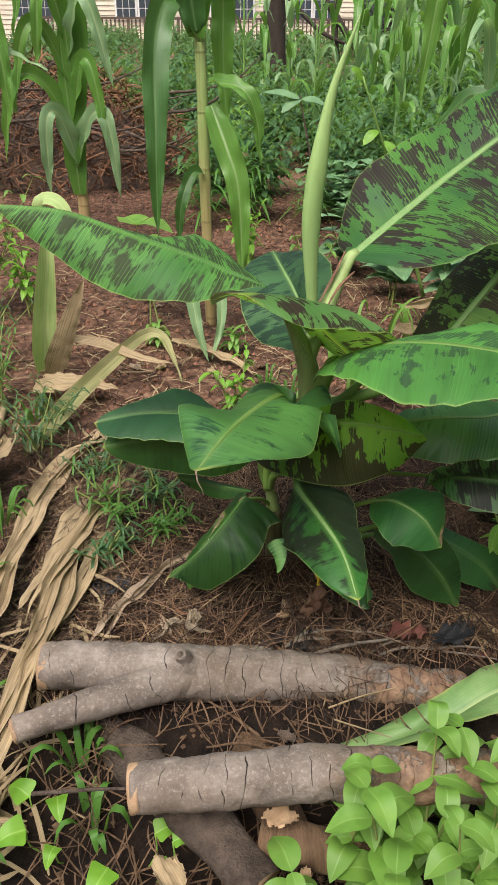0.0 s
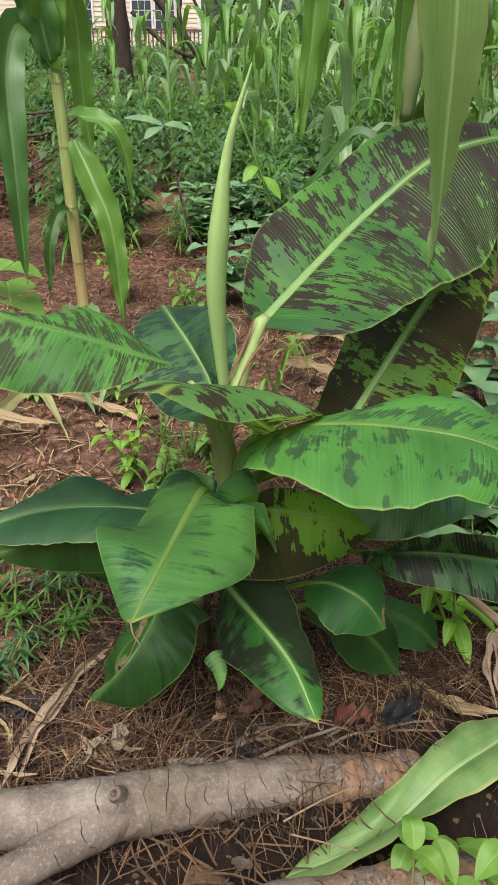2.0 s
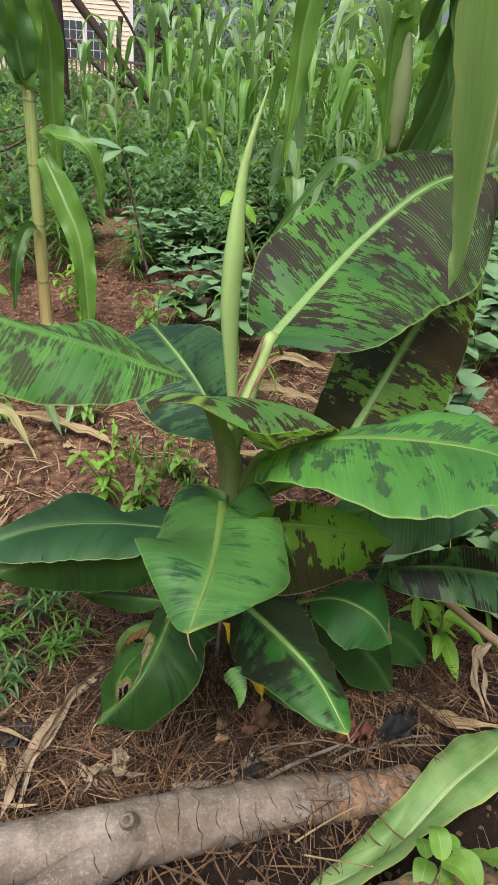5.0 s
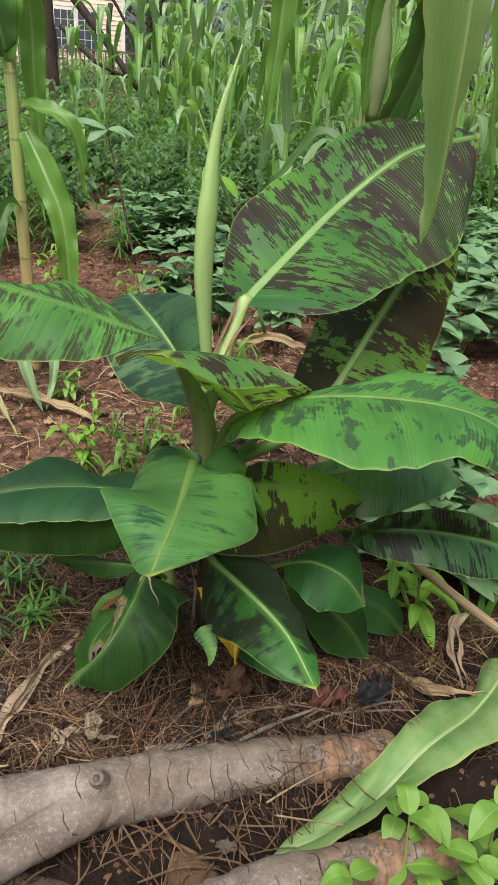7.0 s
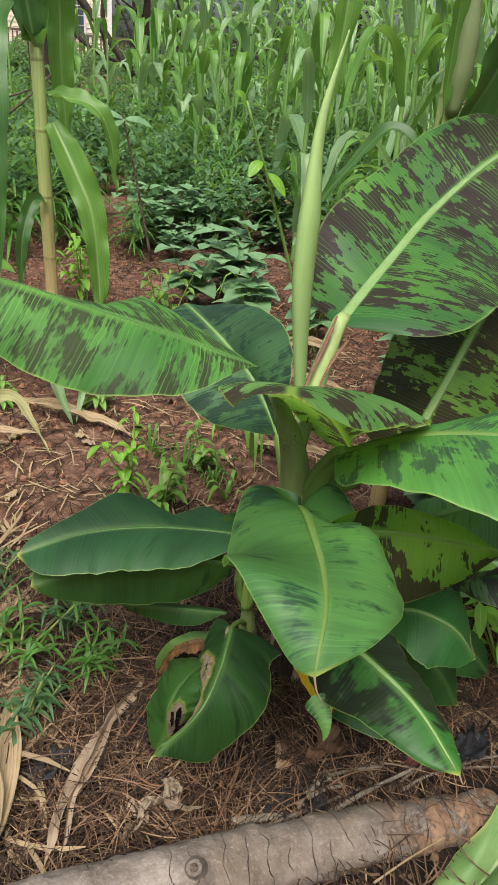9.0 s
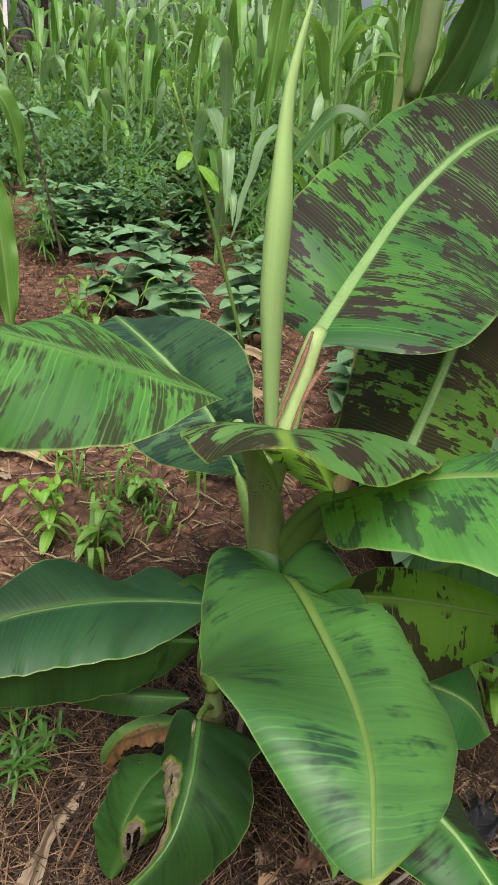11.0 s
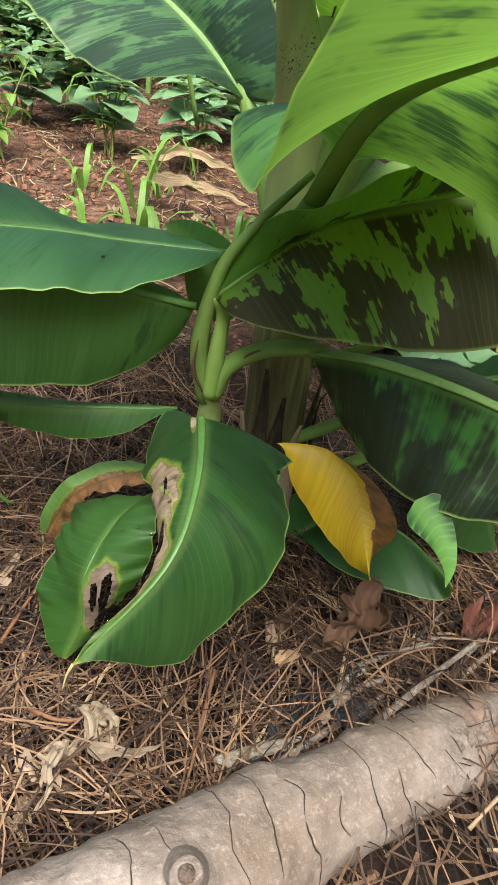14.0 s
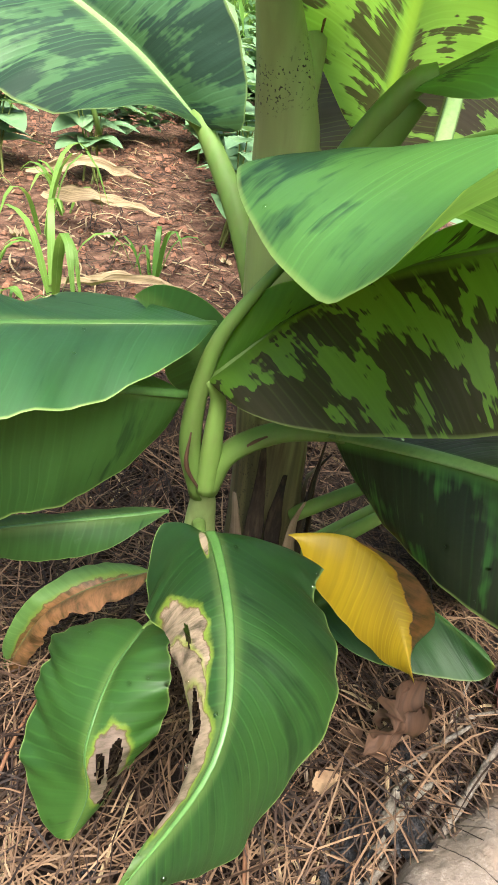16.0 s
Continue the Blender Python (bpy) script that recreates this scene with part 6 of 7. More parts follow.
folded = empty("dry_corn_leaf", (-0.225, 2.3, 0.06), "long folded half-dry corn leaf", "corn leaf", "dry corn leaves")
ribbon(folded, [(-0.64, 1.86, 0.05), (-0.56, 2.08, 0.1), (-0.459, 2.3, 0.15), (-0.37, 2.45, 0.185), (-0.31, 2.46, 0.18), (-0.27, 2.41, 0.13), (-0.225, 2.3, 0.07)], (0.5, -0.6, 0.6), (0.6, -0.7, 0.3), 0.032, HALF_DRY, nu=60, nv=6, left=16, right=12, wave=0.12, wave_n=5, seed=3)
settle(folded)
dry_leaf([(-0.44, 1.98, 0.02), (-0.526, 1.738, 0.04), (-0.535, 1.428, 0.06), (-0.56, 1.25, 0.06), (-0.6, 1.05, 0.05)], 0.03, seed=2)
dry_leaf([(-0.33, 1.76, 0.01), (-0.40, 1.55, 0.04), (-0.44, 1.32, 0.05), (-0.45, 1.2, 0.05), (-0.44, 1.02, 0.03)], 0.03, seed=3)
dry_leaf([(-0.27, 1.57, 0.01), (-0.37, 1.42, 0.03), (-0.39, 1.218, 0.04), (-0.41, 1.069, 0.03), (-0.45, 0.83, 0.0), (-0.46, 0.7, -0.05)], 0.028, seed=4)
dry_leaf([(-0.10, 1.46, 0.02), (-0.18, 1.38, 0.02), (-0.26, 1.25, 0.02), (-0.315, 1.12, 0.02), (-0.34, 1.05, 0.02)], 0.016, "twisted grey dry leaf on the mulch", DEAD_TAN, 5)
dry_leaf([(-0.52, 1.6, 0.03), (-0.54, 1.3, 0.05), (-0.52, 1.0, 0.02), (-0.5, 0.75, -0.03)], 0.022, seed=6)
dry_leaf([(-0.66, 1.9, 0.1), (-0.70, 1.6, 0.12), (-0.68, 1.35, 0.06)], 0.03, seed=7)
dry_leaf([(0.43, 1.315, -0.02), (0.507, 1.237, -0.02), (0.59, 1.18, -0.03), (0.7, 1.14, -0.03)], 0.013, "narrow dry leaf strip on the mulch", STRAW, 8)
dry_leaf([(0.45, 1.29, -0.02), (0.489, 1.202, -0.02), (0.525, 1.12, -0.02)], 0.010, "narrow dry leaf strip on the mulch", STRAW, 9)
dry_leaf([(0.79, 1.37, 0.0), (0.715, 1.33, 0.0), (0.665, 1.24, -0.01), (0.64, 1.13, -0.02)], 0.012, "curled dry leaf strip on the mulch", DEAD_TAN, 10)
for k, q in enumerate((((-0.127, 1.247), (-0.117, 1.214), (-0.122, 1.188), (-0.09, 1.168), (-0.04, 1.172)), ((-0.12, 1.235), (-0.1, 1.205), (-0.105, 1.18)), ((-0.14, 1.205), (-0.16, 1.185), (-0.185, 1.15)), ((-0.17, 1.2), (-0.14, 1.195), (-0.115, 1.2)))):
    dry_leaf([(x, y, ground_z(x, y) + 0.034 + 0.006 * (i % 2)) for i, (x, y) in enumerate(q)], 0.008 if k < 2 else 0.005, "shredded pale papery leaf on the needles", PAPER, 20 + k, strands=2)
dry_leaf([(-0.30, 2.62, 0.1), (-0.1, 2.5, 0.09), (0.05, 2.35, 0.06)], 0.018, "dry corn leaf on bare clay", STRAW, 11)
dry_leaf([(0.55, 2.75, 0.12), (0.65, 2.6, 0.14), (0.82, 2.52, 0.1)], 0.017, "dry corn husk behind the banana", STRAW, 12)
dry_leaf([(0.62, 2.95, 0.12), (0.78, 2.9, 0.16), (0.98, 2.8, 0.1)], 0.02, "dry corn husk behind the banana", STRAW, 13)
dry_leaf([(0.36, 2.3, 0.05), (0.5, 2.15, 0.1), (0.62, 2.1, 0.05)], 0.017, "dry corn husk behind the banana", STRAW, 14)
tagged(tube("dry_cane", [(0.56, 1.36, 0.20), (0.601, 1.33, 0.17), (0.676, 1.25, 0.122), (0.80, 1.12, 0.05)], [0.009, 0.010, 0.009], STRAW, sides=10, n=16), "dry tan stalk leaning on the ground", "stalk")
tagged(tube("dry_cane", [(-0.80, 2.2, 0.05), (-0.72, 1.8, 0.06), (-0.64, 1.4, 0.05), (-0.6, 1.2, 0.03)], [0.012, 0.011, 0.009], STRAW, sides=10, n=16), "dry tan stalk lying on the ground", "stalk")
# fresh corn leaf lying across the log's end
ob = banana_blade(None, [(x, y, max(z, ground_z(x, y) + 0.03)) for x, y, z in ((0.823, 1.234, -0.042), (0.652, 1.123, -0.055), (0.479, 1.031, -0.06), (0.317, 0.965, -0.07), (0.144, 0.925, -0.08))],
                  [(0.803, 1.154, -0.037), (0.686, 1.047, -0.023), (0.504, 0.982, 0.01), (0.337, 0.927, 0.01), (0.205, 0.907, -0.031)],
                  [(0.763, 1.255, -0.054), (0.674, 1.176, -0.055), (0.526, 1.126, -0.007), (0.385, 1.043, -0.015), (0.241, 0.997, -0.073)],
                  CORN_FALLEN, None, 0.0045, bow=(0.12, 0.12), wave=0.008, wave_n=3, seed=4, rib_mat=CORN_HANG, name="corn_leaf")
tagged(ob, "fresh pale green corn leaf lying across a log", "corn leaf")

base_corn = [corn_plant((2.2 + k * 0.3, 5.2, ground_z(2.2, 5.2)), 1.5 + 0.1 * k, 0.4 * k, "green corn plant in the far rows", GREENS, 11 + k, 9, (0.05 * k - 0.1, 0), 0.014, 0.5, 0.046, 0.12) for k in range(4)]
rnd = random.Random(4)
for row in range(7):
    for k in range(16):
        x, y = 0.45 + row * 0.25 + k * 0.36 + rnd.uniform(-0.14, 0.14), 5.9 + row * 1.0 + rnd.uniform(-0.3, 0.3)
        if x / y < 0.10 or rnd.random() < 0.12:
            continue
        copy_thing(rnd.choice(base_corn), pose(x, y, ground_z(x, y) - 0.02, 0, 0, rnd.uniform(0, 360)) @ Matrix.Scale(rnd.uniform(0.75, 1.1), 4))
for x, y, s in ((0.35, 7.5, 0.8), (0.15, 9.0, 0.9), (0.75, 9.5, 0.9), (-0.1, 10.5, 0.9), (0.5, 6.4, 0.6), (1.5, 3.7, 0.9), (1.75, 4.0, 1.0), (1.25, 4.3, 0.9)):
    copy_thing(base_corn[int(x * 7 + y * 3) % 4], pose(x, y, ground_z(x, y) - 0.02, 0, 0, rnd.uniform(0, 360)) @ Matrix.Scale(s, 4))

# ---- weeds ----


def foliage_data(seed, stems, height, leaf_len, leaf_half, pairs, shape, nu, nv, spread=0.03, lean=1.0, sag=0.35):
    r2 = random.Random(seed)
    lv, lf, u1, u2, sv, sf = [], [], [], [], [], []
    for k in range(stems):
        a = r2.uniform(0, 6.28)
        out = r2.uniform(0.1, 0.5) * height * lean
        h = height * r2.uniform(0.55, 1.1)
        pts = [V(r2.uniform(-spread, spread), r2.uniform(-spread, spread), -0.02), V(math.cos(a) * out * 0.4, math.sin(a) * out * 0.4, h * 0.5), V(math.cos(a) * out, math.sin(a) * out, h)]
        v, f, _ = tube_data(pts, [0.004, 0.003, 0.0015], sides=5, n=5, caps=False)
        sf += [tuple(i + len(sv) for i in q) for q in f]
        sv += v
        c = spline(pts, 20)
        for j in range(pairs):
            p = c[int(20 * (0.25 + 0.75 * (j + 1) / pairs))]
            for q in range(2):
                b = a + j * 1.6 + q * math.pi + r2.uniform(-0.4, 0.4)
                d = V(math.cos(b), math.sin(b), 0)
                L = leaf_len * r2.uniform(0.6, 1.2) * (1.1 - 0.4 * j / pairs)
                up = r2.uniform(-0.2, 0.5) if shape != "heart" else r2.uniform(-0.1, 0.2)
                mids = [p, p + d * L * 0.5 + V(0, 0, L * up), p + d * L + V(0, 0, L * (up - (0.12 if shape == "heart" else sag)))]
                v, f, a1, a2, _ = sheet_data(mids, V(0, 0, 1) - d * 0.3, V(0, 0, 1) + d * 0.3, leaf_half * L / leaf_len, shape, left=12, right=12, nu=nu, nv=nv, seed=seed)
                lf += [tuple(i + len(lv) for i in g) for g in f]
                lv += v
                u1 += a1
                u2 += a2
    return lv, lf, u1, u2, sv, sf


def weed_plant(name, loc, label, mat, seed, stems=5, height=0.4, leaf_len=0.07, leaf_half=0.02, pairs=5, shape="oval", nu=8, nv=3, category="weed", spread=0.03, lean=1.0):
    lv, lf, u1, u2, sv, sf = foliage_data(seed, stems, height, leaf_len, leaf_half, pairs, shape, nu, nv, spread, lean)
    ob = empty(name, loc, label, category, "weeds round the banana")
    tagged(mesh_ob("stem", sv, sf, CORN_STALK, ob), kind="stuff")
    tagged(mesh_ob("foliage", lv, lf, mat, ob, uv=u1, uv2=u2), kind="stuff")
    return ob


def weed_field(name, protos, spots, mat, label):
    """Many small plants in one mesh."""
    V_, F_, A_, B_, o = [], [], [], [], 0
    arrs = [(np.array([tuple(q) for q in d[0]]), d[1], np.array(d[2]), np.array(d[3])) for d in protos]
    for x, y, s in spots:
        v, f, a1, a2 = arrs[rnd.randrange(len(arrs))]
        t = rnd.uniform(0, 6.28)
        R = np.array([[math.cos(t), -math.sin(t), 0], [math.sin(t), math.cos(t), 0], [0, 0, 1]])
        V_.append(v @ R.T * s + np.array((x, y, ground_z(x, y))))
        F_ += [tuple(i + o for i in g) for g in f]
        A_.append(a1)
        B_.append(a2)
        o += len(v)
    return tagged(mesh_ob(name, np.vstack(V_), F_, mat, uv=np.vstack(A_), uv2=np.vstack(B_)), label, "weeds", kind="stuff")


def spots(n, x0, x1, y0, y1, lo, hi, keep=lambda x, y: True):
    out = []
    while len(out) < n:
        x, y = rnd.uniform(x0, x1), rnd.uniform(y0, y1)
        if keep(x, y):
            out.append((x, y, rnd.uniform(lo, hi)))
    return out


def fork(seeds, **kw):
    return [foliage_data(s, nu=4, nv=1, **kw) for s in seeds]


def behind(x, y):
    return x > -0.62 + 0.05 * y or y > 6.8


weed_field("tall_weeds", fork((1, 2, 3, 4), stems=7, height=0.5, leaf_len=0.09, leaf_half=0.017, pairs=7, shape="oval"), spots(190, -2.4, 5.5, 4.35, 11, 0.4, 1.25, lambda x, y: behind(x, y) and rnd.random() < 1.6 - 0.12 * y), WEED, "dense green weeds between the corn rows")
weed_field("pale_weeds", fork((5, 6, 7), stems=6, height=0.42, leaf_len=0.08, leaf_half=0.02, pairs=6, shape="oval"), spots(100, -2.0, 5, 4.3, 12, 0.4, 1.3, behind), HERB, "pale green weeds between the corn rows")
weed_field("broad_weeds", fork((8, 9, 10), stems=7, height=0.34, leaf_len=0.11, leaf_half=0.052, pairs=4, shape="heart"), spots(150, -0.3, 4.5, 3.3, 9, 0.6, 1.1, lambda x, y: x > 0.1 * y - 0.1), BEAN, "bean plants growing between the corn")
weed_field("grassy_weeds", fork((11, 12, 13), stems=9, height=0.4, leaf_len=0.22, leaf_half=0.008, pairs=4, shape="corn"), spots(80, -2.2, 4, 3.4, 10, 0.6, 1.3, lambda x, y: behind(x, y) and (x > 0.5 or y > 4.2)), GRASS, "tall grass between the weeds")

weed_field("dark_weeds", fork((21, 22, 23), stems=7, height=0.45, leaf_len=0.1, leaf_half=0.024, pairs=6, shape="oval"), spots(170, -2.0, 5, 4.2, 10, 0.5, 1.3, behind), WEED_DARK, "dark green weeds between the corn rows")
weed_field("far_weeds", fork((14, 15, 16), stems=6, height=0.5, leaf_len=0.13, leaf_half=0.03, pairs=6, shape="oval"), spots(760, -7, 9, 9, 28, 0.6, 1.35), WEED, "green growth between the field and the house")

for x, y, s, seed in ((0.62, 3.15, 1.0, 31), (0.85, 3.0, 1.1, 32), (0.45, 3.5, 1.0, 33), (1.05, 3.35, 1.2, 34), (0.7, 3.6, 1.2, 35), (1.25, 2.8, 1.1, 36), (1.2, 2.3, 1.1, 37), (0.95, 2.45, 1.0, 38), (1.4, 3.2, 1.2, 39), (1.15, 1.95, 1.0, 53), (1.15, 2.6, 1.2, 54), (1.55, 2.75, 1.2, 58), (1.75, 3.0, 1.3, 59), (1.6, 3.4, 1.3, 61), (1.95, 3.4, 1.3, 62), (2.2, 3.8, 1.3, 63), (1.85, 2.75, 1.2, 64), (2.1, 3.2, 1.3, 66), (2.45, 4.1, 1.4, 67)):
    weed_plant("bean_plant", (x, y, ground_z(x, y)), "bean plant with broad dull green leaves", BEAN, seed, 5, 0.28 * s, 0.115 * s, 0.054 * s, 3, "heart", category="bean plant")
for x, y, h, seed in ((0.25, 3.06, 0.32, 41), (-0.03, 2.10, 0.2, 42), (0.03, 2.02, 0.16, 43), (0.2, 2.2, 0.14, 44), (0.0, 3.6, 0.35, 45), (-1.1, 3.0, 0.5, 46), (-1.3, 2.7, 0.55, 47), (-0.9, 2.95, 0.4, 48), (-0.35, 2.66, 0.1, 49), (-0.05, 2.6, 0.1, 50)):
    weed_plant("weed", (x, y, ground_z(x, y)), "small leafy weed on bare clay", HERB if seed % 3 else BIND, seed, 3 if h < 0.25 else 6, h, 0.05 + h * 0.06, 0.009 + h * 0.014, 5)
# broad pumpkin-like leaf by the stub
weed_plant("weed", (-0.36, 2.75, ground_z(-0.36, 2.75)), "seedling with two broad pale leaves", HERB, 60, 2, 0.42, 0.17, 0.075, 1, "heart")
# vine reaching up behind the banana
vine = empty("vine", (0.55, 2.6, ground_z(0.55, 2.6)), "thin bean vine reaching up with small leaves", "vine")
tube("stem", [(0.62, 2.55, 0.3), (0.50, 2.52, 0.62), (0.40, 2.48, 0.85), (0.335, 2.46, 1.0)], [0.006, 0.005, 0.003], HERB, vine, sides=6, n=14)
for q, d in (((0.40, 2.48, 0.85), (-0.05, -0.03, -0.04)), ((0.42, 2.49, 0.82), (0.045, -0.04, -0.06)), ((0.335, 2.46, 0.99), (-0.04, -0.02, 0.03))):
    ribbon(vine, [q, Vector(q) + Vector(d) * 0.5 + V(0, 0, 0.01), Vector(q) + Vector(d)], (0, -0.6, 0.8), (0, -0.8, 0.6), 0.016, BIND, shape="oval", nu=10, nv=3)
settle(vine)
# sprig with dark pointed leaves
sprig = empty("sprig", (0.28, 4.0, ground_z(0.28, 4.0)), "dark pointed-leaved shrub sprig", "shrub")
tube("stem", [(0.38, 4.0, 0.2), (0.30, 4.0, 0.6), (0.24, 4.0, 0.86)], [0.008, 0.006, 0.004], BARK_DARK, sprig, sides=6, n=10)
for d in ((-0.19, 0, 0.04), (0.13, 0, -0.02), (-0.10, -0.05, -0.05)):
    ribbon(sprig, [(0.25, 4.0, 0.84), V(0.25, 4.0, 0.85) + Vector(d) * 0.5, V(0.25, 4.0, 0.83) + Vector(d)], (0, -0.4, 0.9), (0, -0.4, 0.9), 0.03, BEAN, shape="oval", nu=10, nv=3)
settle(sprig)


def grass_tuft(loc, n, length, seed, label="tuft of fresh green grass", mat=GRASS, half=0.005, reach=0.6):
    r2 = random.Random(seed)
    o = Vector(loc)
    ob = empty("grass_tuft", loc, label, "grass", "grass tufts")
    for i in range(n):
        a, L = r2.uniform(0, 6.28), length * r2.uniform(0.5, 1.1)
        d = V(math.cos(a), math.sin(a), 0)
        q = o + d * r2.uniform(0, 0.03)
        k = reach * r2.uniform(0.5, 1.1)
        ribbon(ob, [q, q + d * L * 0.3 * k + V(0, 0, L * 0.5), q + d * L * 0.7 * k + V(0, 0, L * 0.6), q + d * L * k + V(0, 0, L * r2.uniform(0.1, 0.5))], -d + V(0, 0, 0.5), d + V(0, 0, 0.5), half * r2.uniform(0.7, 1.2), mat, "blade", nu=9, nv=1, seed=i)
    settle(ob)
    return ob


for i, (x, y, n, L, half) in enumerate(((-0.62, 1.55, 9, 0.2, 0.006), (-0.60, 1.25, 9, 0.18, 0.007), (-0.50, 0.98, 8, 0.16, 0.007),
                                    (-0.30, 0.92, 8, 0.16, 0.009), (-0.27, 0.84, 7, 0.15, 0.009), (-0.46, 0.78, 7, 0.18, 0.009), (-0.80, 1.9, 12, 0.3, 0.006), (-0.9, 2.3, 12, 0.3, 0.006), (-0.68, 2.1, 8, 0.15, 0.006),
                                    (0.13, 2.2, 14, 0.16, 0.004), (0.2, 2.12, 14, 0.15, 0.004), (0.06, 2.3, 10, 0.12, 0.004), (0.8, 1.35, 6, 0.22, 0.009), (0.9, 1.15, 6, 0.25, 0.010), (0.62, 2.3, 8, 0.2, 0.006), (0.82, 1.7, 9, 0.25, 0.007), (-0.2, 1.85, 8, 0.14, 0.005), (-1.0, 2.6, 12, 0.35, 0.007))):
    grass_tuft((x, y, ground_z(x, y)), n, L, 100 + i, half=half)
for i, (x, y, h) in enumerate(((-0.32, 1.57, 0.15), (-0.23, 1.66, 0.13), (-0.4, 1.78, 0.14), (-0.2, 1.54, 0.1), (-0.62, 1.9, 0.2), (-0.34, 1.4, 0.1), (-0.72, 1.6, 0.2), (-0.75, 1.35, 0.18), (-0.6, 2.05, 0.15), (-0.82, 2.15, 0.25), (-0.95, 2.4, 0.3))):
    weed_plant("weed", (x, y, ground_z(x, y)), "feathery green weed with narrow leaves in the litter", GRASS if i % 3 == 0 else WEED_DARK, 500 + i, 7, h, 0.055, 0.0042, 6, "corn", 6, 1, spread=0.06, lean=1.8)
# corn seedlings in the bare clay behind
for i, (x, y, L) in enumerate(((0.50, 2.60, 0.34), (0.36, 2.27, 0.28), (0.30, 2.42, 0.16), (0.64, 2.75, 0.2), (0.02, 1.98, 0.2), (0.72, 3.45, 0.3), (0.22, 2.05, 0.1), (0.42, 2.8, 0.18))):
    grass_tuft((x, y, ground_z(x, y)), 5, L, 150 + i, "pale green corn seedling in bare clay", HERB, 0.0085, 0.75)
weed_plant("weed", (0.64, 1.37, ground_z(0.64, 1.37)), "yellowing weed with a thick stem", BIND, 71, 4, 0.22, 0.09, 0.016, 3)
# small curled leaf behind the sucker and bare bark scrap
for i, (x, y) in enumerate(((0.78, 1.55), (0.92, 1.75), (0.86, 1.5), (1.0, 2.0), (0.85, 2.1), (0.75, 1.8))):
    weed_plant("bean_plant", (x, y, ground_z(x, y)), "low bean plant with broad dull green leaves", BEAN, 75 + i, 5, 0.28, 0.13, 0.05, 3, "heart", category="bean plant")

# ---- soft herbs by the logs ----
for i, (x, y, h, n) in enumerate(((0.17, 0.76, 0.33, 2), (0.235, 0.72, 0.36, 2), (0.30, 0.77, 0.34, 2), (0.33, 0.68, 0.34, 2), (0.40, 0.74, 0.36, 2), (0.26, 0.64, 0.26, 2), (0.37, 0.61, 0.28, 2), (0.105, 0.66, 0.22, 1), (0.46, 0.80, 0.36, 2),
                                   (0.36, 0.84, 0.3, 2), (0.17, 0.60, 0.15, 2), (0.25, 0.82, 0.24, 1), (0.53, 0.75, 0.36, 2), (0.44, 0.66, 0.3, 2))):
    weed_plant("herb", (x, y, ground_z(x, y)), "soft herb with fresh green oval leaves", HERB, 200 + i, n, h, 0.082 if i % 3 else 0.066, 0.026 if i % 3 else 0.021, 4 if i % 2 else 3, "ovate", 14, 4, category="herb", spread=0.035, lean=0.42)
# bindweed seedlings with heart-shaped leaves
for i, (x, y, turn, L) in enumerate(((-0.379, 0.86, 2.6, 0.055), (-0.37, 0.80, 3.6, 0.06), (-0.222, 0.745, 4.3, 0.06), (-0.163, 0.725, 4.9, 0.055), (-0.318, 0.78, 4.5, 0.035), (-0.151, 0.80, 0.4, 0.045), (-0.33, 0.86, 5.0, 0.045), (-0.14, 0.765, 5.6, 0.03), (-0.12, 0.79, 0.2, 0.03), (-0.43, 0.84, 3.0, 0.05))):
    z = ground_z(x, y)
    ob = empty("bindweed", (x, y, z), "young bindweed with heart-shaped yellow-green leaves", "bindweed", "bindweed seedlings")
    d = V(math.cos(turn), math.sin(turn), 0)
    p = V(x, y, z + 0.06 + 0.012 * (i % 3))
    tube("stem", [V(x, y, z - 0.01) - d * 0.02, V(x, y, z + 0.03), p], [0.0018, 0.0014], BIND, ob, sides=5, n=6)
    ribbon(ob, [p, p + d * L * 0.5 + V(0, 0, 0.004), p + d * L - V(0, 0, 0.012)], V(0, -0.3, 1), V(0, -0.3, 1) + d * 0.4, L * 0.46, BIND, shape="heart", nu=14, nv=4, left=14, right=14)
    settle(ob)

# ---- brush pile ----
items = []
for i in range(7000):
    a, r = rnd.uniform(0, 6.28), math.sqrt(rnd.random())
    x, y = -1.55 + 1.15 * r * math.cos(a), 5.9 + 0.85 * r * math.sin(a)
    top = 0.75 * (1 - r ** 2) ** 0.7
    z = ground_z(x, y) + rnd.uniform(0.0, 1.0) ** 0.5 * (top + 0.08)
    d = (rnd.uniform(-1, 1), rnd.uniform(-1, 1), rnd.uniform(-0.7, 0.5))
    items.append(((x, y, z), d, rnd.uniform(0.05, 0.2), rnd.uniform(0.003, 0.012), rnd.uniform(-0.02, 0.03), (rnd.uniform(-1, 1), rnd.uniform(-1, 1), 0.8)))
strips("brush_pile", items, RUST, "heap of rust-brown dead pine brush", "brush pile")
for i in range(26):
    x, y = -1.55 + rnd.uniform(-1, 0.95), 5.5 + rnd.uniform(-0.4, 0.3)
    z = ground_z(x, y) + rnd.uniform(0.1, 0.7)
    a = rnd.uniform(-0.6, 0.6)
    tagged(tube("dead_stick", [(x, y, z), (x + 0.35 * math.cos(a), y, z + 0.2 * math.sin(a)), (x + 0.7 * math.cos(a), y + 0.1, z + rnd.uniform(-0.1, 0.35))], [0.012, 0.008, 0.004], BARK_DARK, sides=6, n=8, bump=0.3), "bare dead stick in the brush heap", "stick", "sticks in the brush")
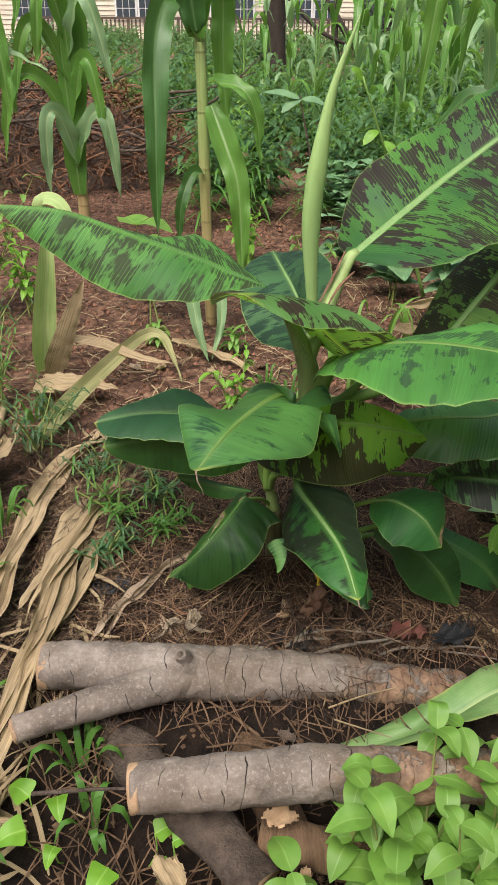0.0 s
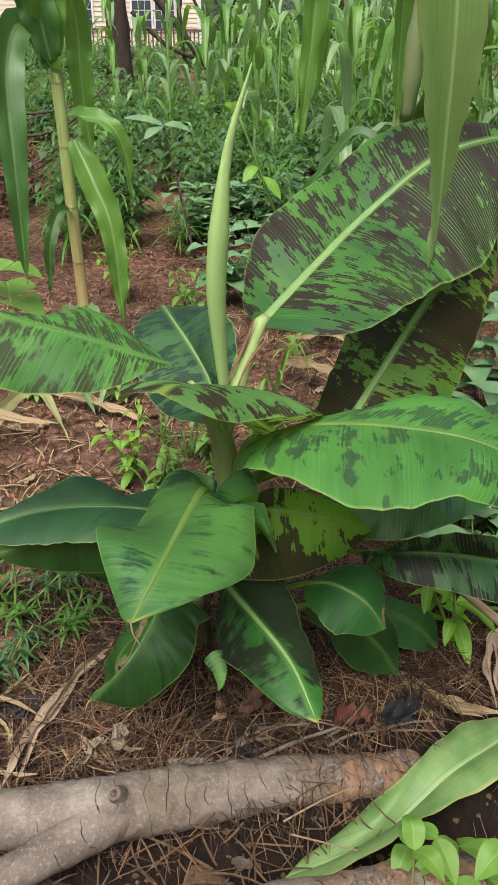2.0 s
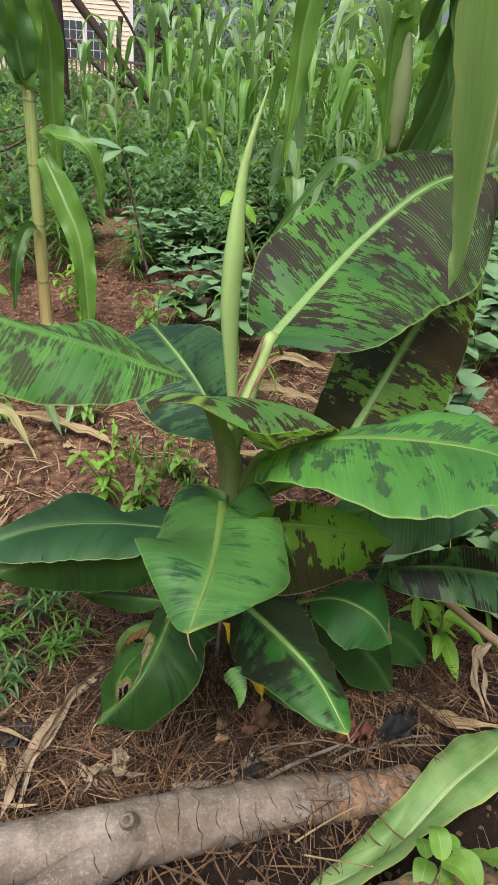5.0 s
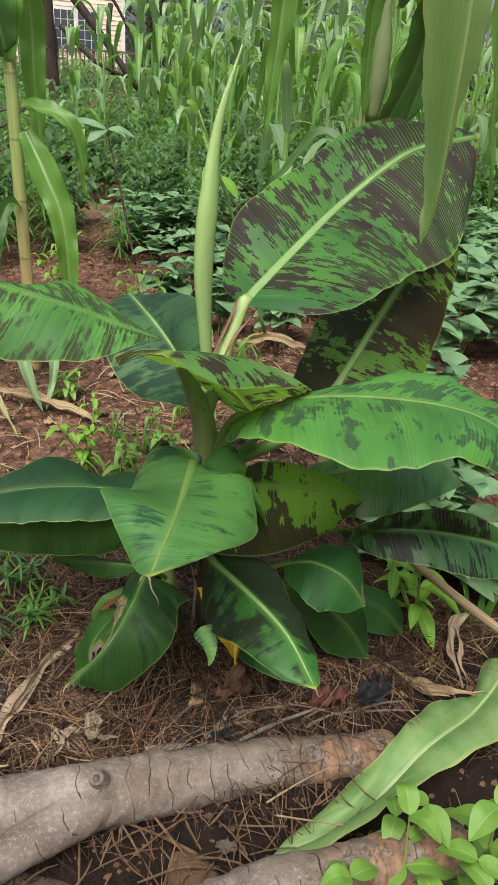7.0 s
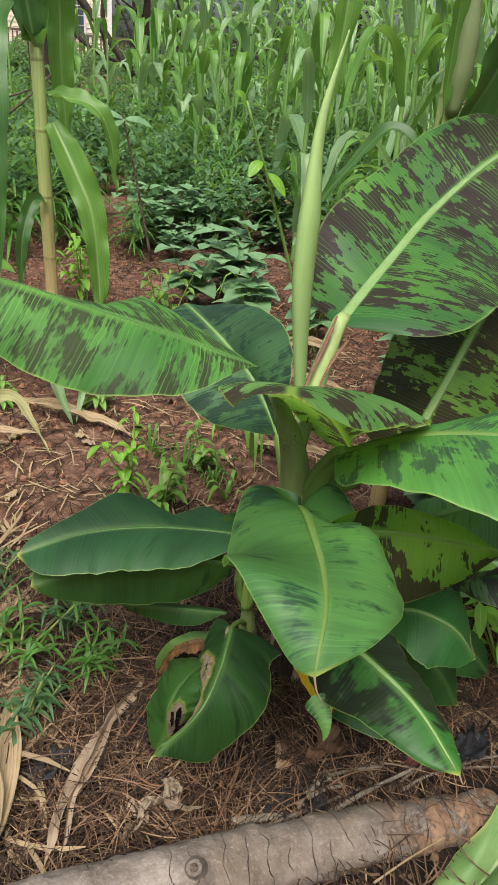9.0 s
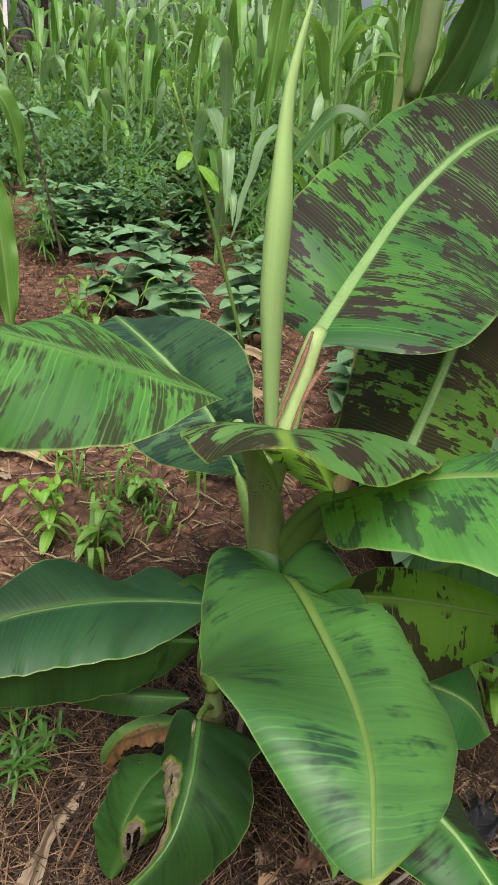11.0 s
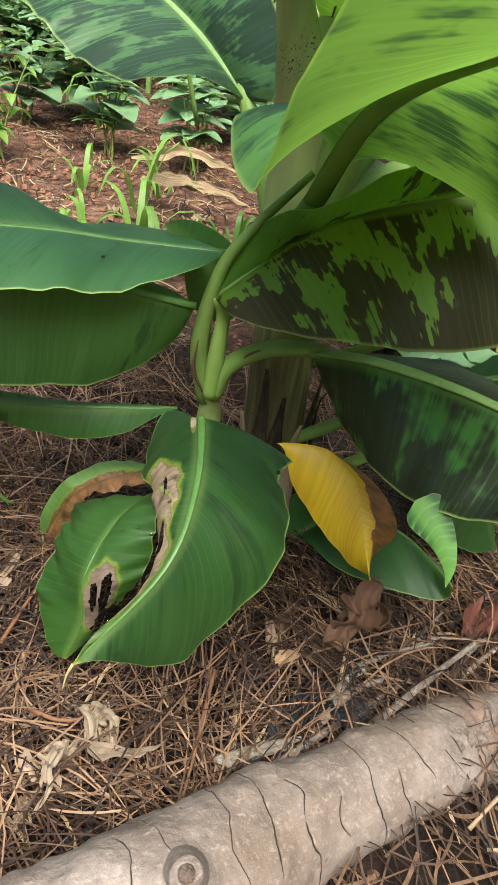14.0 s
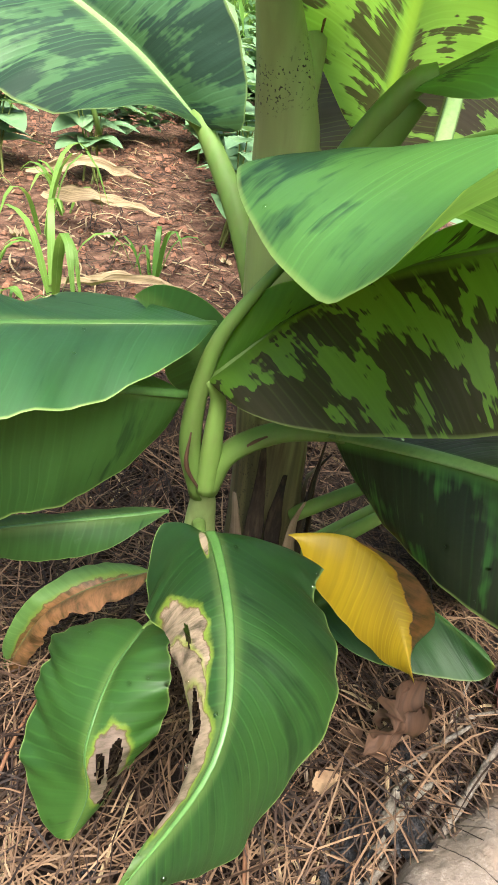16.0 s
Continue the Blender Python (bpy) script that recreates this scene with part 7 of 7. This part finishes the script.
mound = [(-1.6 + 1.2 * math.cos(a) * r, 6.0 + 0.8 * math.sin(a) * r, ground_z(-1.6, 6) - 0.03 + 0.6 * (1 - r * r) ** 0.8) for r in [k / 8 for k in range(9)] for a in [j * 6.2832 / 20 for j in range(20)]]
tagged(mesh_ob("brush_core", mound, [(i * 20 + j, i * 20 + (j + 1) % 20, (i + 1) * 20 + (j + 1) % 20, (i + 1) * 20 + j) for i in range(8) for j in range(20)], BARK_DARK), "dark packed core of the brush heap", "brush pile", kind="stuff")

# ---- house, deck rail, trunk and trees behind ----


def box(x0, y0, z0, x1, y1, z1):
    v = [(x, y, z) for z in (z0, z1) for y in (y0, y1) for x in (x0, x1)]
    return v, [(0, 2, 3, 1), (4, 5, 7, 6), (0, 1, 5, 4), (1, 3, 7, 5), (3, 2, 6, 7), (2, 0, 4, 6)]


def block(name, b, mat, parent=None, label=""):
    v, f = box(*b)
    return mesh_ob(name, v, f, mat, parent, False, label)


HOUSE = empty("house", (0, 34, 1.0), "cream clapboard house with white windows behind the field", "house")
block("wall", (-16, 32.0, 0.4, 4.05, 40, 6.5), SIDING, HOUSE)
for i in range(34):
    z = 0.95 + i * 0.16
    v, f = box(-16, 31.975, z, 4.07, 31.998, z + 0.15)
    mesh_ob("siding_board", [(a, b - (0.022 if c < z + 0.01 and b < 31.98 else 0), c) for a, b, c in v], f, SIDING, HOUSE, False)
block("corner_board", (3.97, 31.93, 0.9, 4.12, 31.975, 6.5), WHITE, HOUSE)
block("roof", (-16.5, 31.4, 6.5, 4.6, 40.5, 6.9), ROOF, HOUSE)
for wx in (-9.0, -5.2, 1.45, -1.6):
    for k in range(2):
        x0 = wx + k * 0.86
        win = block("window", (x0, 31.90, 1.75, x0 + 0.84, 31.95, 3.15), WHITE, HOUSE, "white double-hung window")
        for i in range(3):
            for j in range(4):
                block("pane", (x0 + 0.07 + i * 0.24, 31.885, 1.84 + j * 0.315, x0 + 0.285 + i * 0.24, 31.899, 2.12 + j * 0.315), GLASS, win)
settle(HOUSE)
RAIL = empty("deck_railing", (0, 29.5, 0.9), "dark weathered wooden deck railing in front of the house", "railing")
block("top_rail", (-8, 29.45, 1.72, 4.4, 29.55, 1.80), DECK, RAIL)
block("bottom_rail", (-8, 29.45, 1.0, 4.4, 29.55, 1.07), DECK, RAIL)
for i in range(84):
    x = -7.95 + i * 0.147
    block("baluster", (x, 29.47, 1.07, x + (0.1 if i % 12 == 0 else 0.05), 29.53, 1.72), DECK, RAIL)
block("deck_floor", (-8, 29.5, 0.75, 4.4, 31.9, 0.97), DECK, RAIL)
settle(RAIL)


def tree(loc, height, r, mat_seed, spread, leaves, label, low=0.25):
    r2 = random.Random(mat_seed)
    o = Vector(loc)
    ob = empty("tree", loc, label, "tree", "trees behind the house")
    tube("trunk", [o - V(0, 0, 0.3), o + V(r2.uniform(-0.3, 0.3), 0, height * 0.5), o + V(0, 0, height)], [r, r * 0.7, r * 0.25], TRUNK, ob, sides=12, n=20, bump=0.25, seed=mat_seed)
    verts, faces, uv = [], [], []
    for k in range(14):
        a, h = r2.uniform(0, 6.28), r2.uniform(low, 0.95)
        L = spread * r2.uniform(0.5, 1.0)
        e = o + V(math.cos(a) * L, math.sin(a) * L, height * h + L * 0.4)
        tube("limb", [o + V(0, 0, height * h), o.lerp(e, 0.5) + V(0, 0, height * h * 0.5), e], [r * 0.3, r * 0.18, r * 0.05], TRUNK, ob, sides=6, n=8)
        for q in range(leaves // 14):
            c = e + V(r2.gauss(0, 1), r2.gauss(0, 1), r2.gauss(0, 0.8)) * spread * 0.3
            s = r2.uniform(0.08, 0.2)
            d1, d2 = Vector((r2.gauss(0, 1), r2.gauss(0, 1), r2.gauss(0, 1))).normalized(), Vector((r2.gauss(0, 1), r2.gauss(0, 1), r2.gauss(0, 1))).normalized()
            i0 = len(verts)
            verts += [c - d1 * s, c + d2 * s * 0.5, c + d1 * s, c - d2 * s * 0.5]
            uv += [(0, 0)] * 4
            faces.append((i0, i0 + 1, i0 + 2, i0 + 3))
    tagged(mesh_ob("crown", verts, faces, CROWN, ob, uv=uv, uv2=uv), kind="stuff")
    settle(ob)


for i, (x, y, h) in enumerate(((6.5, 38, 9), (9, 42, 11), (12, 40, 9), (15, 44, 10), (7.5, 46, 12), (19, 42, 10))):
    tree((x, y, ground_z(x, y)), h, 0.2, 300 + i, 2.6, 2400, "leafy green tree beyond the field", 0.05)
old = empty("bare_tree", (0.33, 12, ground_z(0.33, 12)), "dark-barked tree trunk at the field edge", "tree")
tube("trunk", [(0.37, 12, 0.2), (0.33, 12, 1.2), (0.28, 12, 2.6), (0.25, 12, 6)], [0.17, 0.14, 0.13, 0.1], TRUNK, old, sides=16, n=24, bump=0.2)
settle(old)
for k, (a, b, c, r) in enumerate((((0.45, 11.5, 2.2), (1.0, 11.4, 1.55), (1.5, 11.3, 0.9), 0.06), ((0.9, 11.5, 2.3), (1.3, 11.5, 1.8), (1.7, 11.5, 0.95), 0.022), ((0.5, 11.5, 1.6), (0.95, 11.4, 1.2), (1.5, 11.3, 1.0), 0.03), ((1.15, 11.4, 1.9), (1.12, 11.4, 1.5), (1.2, 11.4, 0.8), 0.035))):
    tagged(tube("fallen_branch", [a, b, c], [r, r * 0.9, r * 0.6], TRUNK, sides=8, n=12, bump=0.3, seed=k), "bare dead branch leaning at the field edge", "branch", "dead branches")
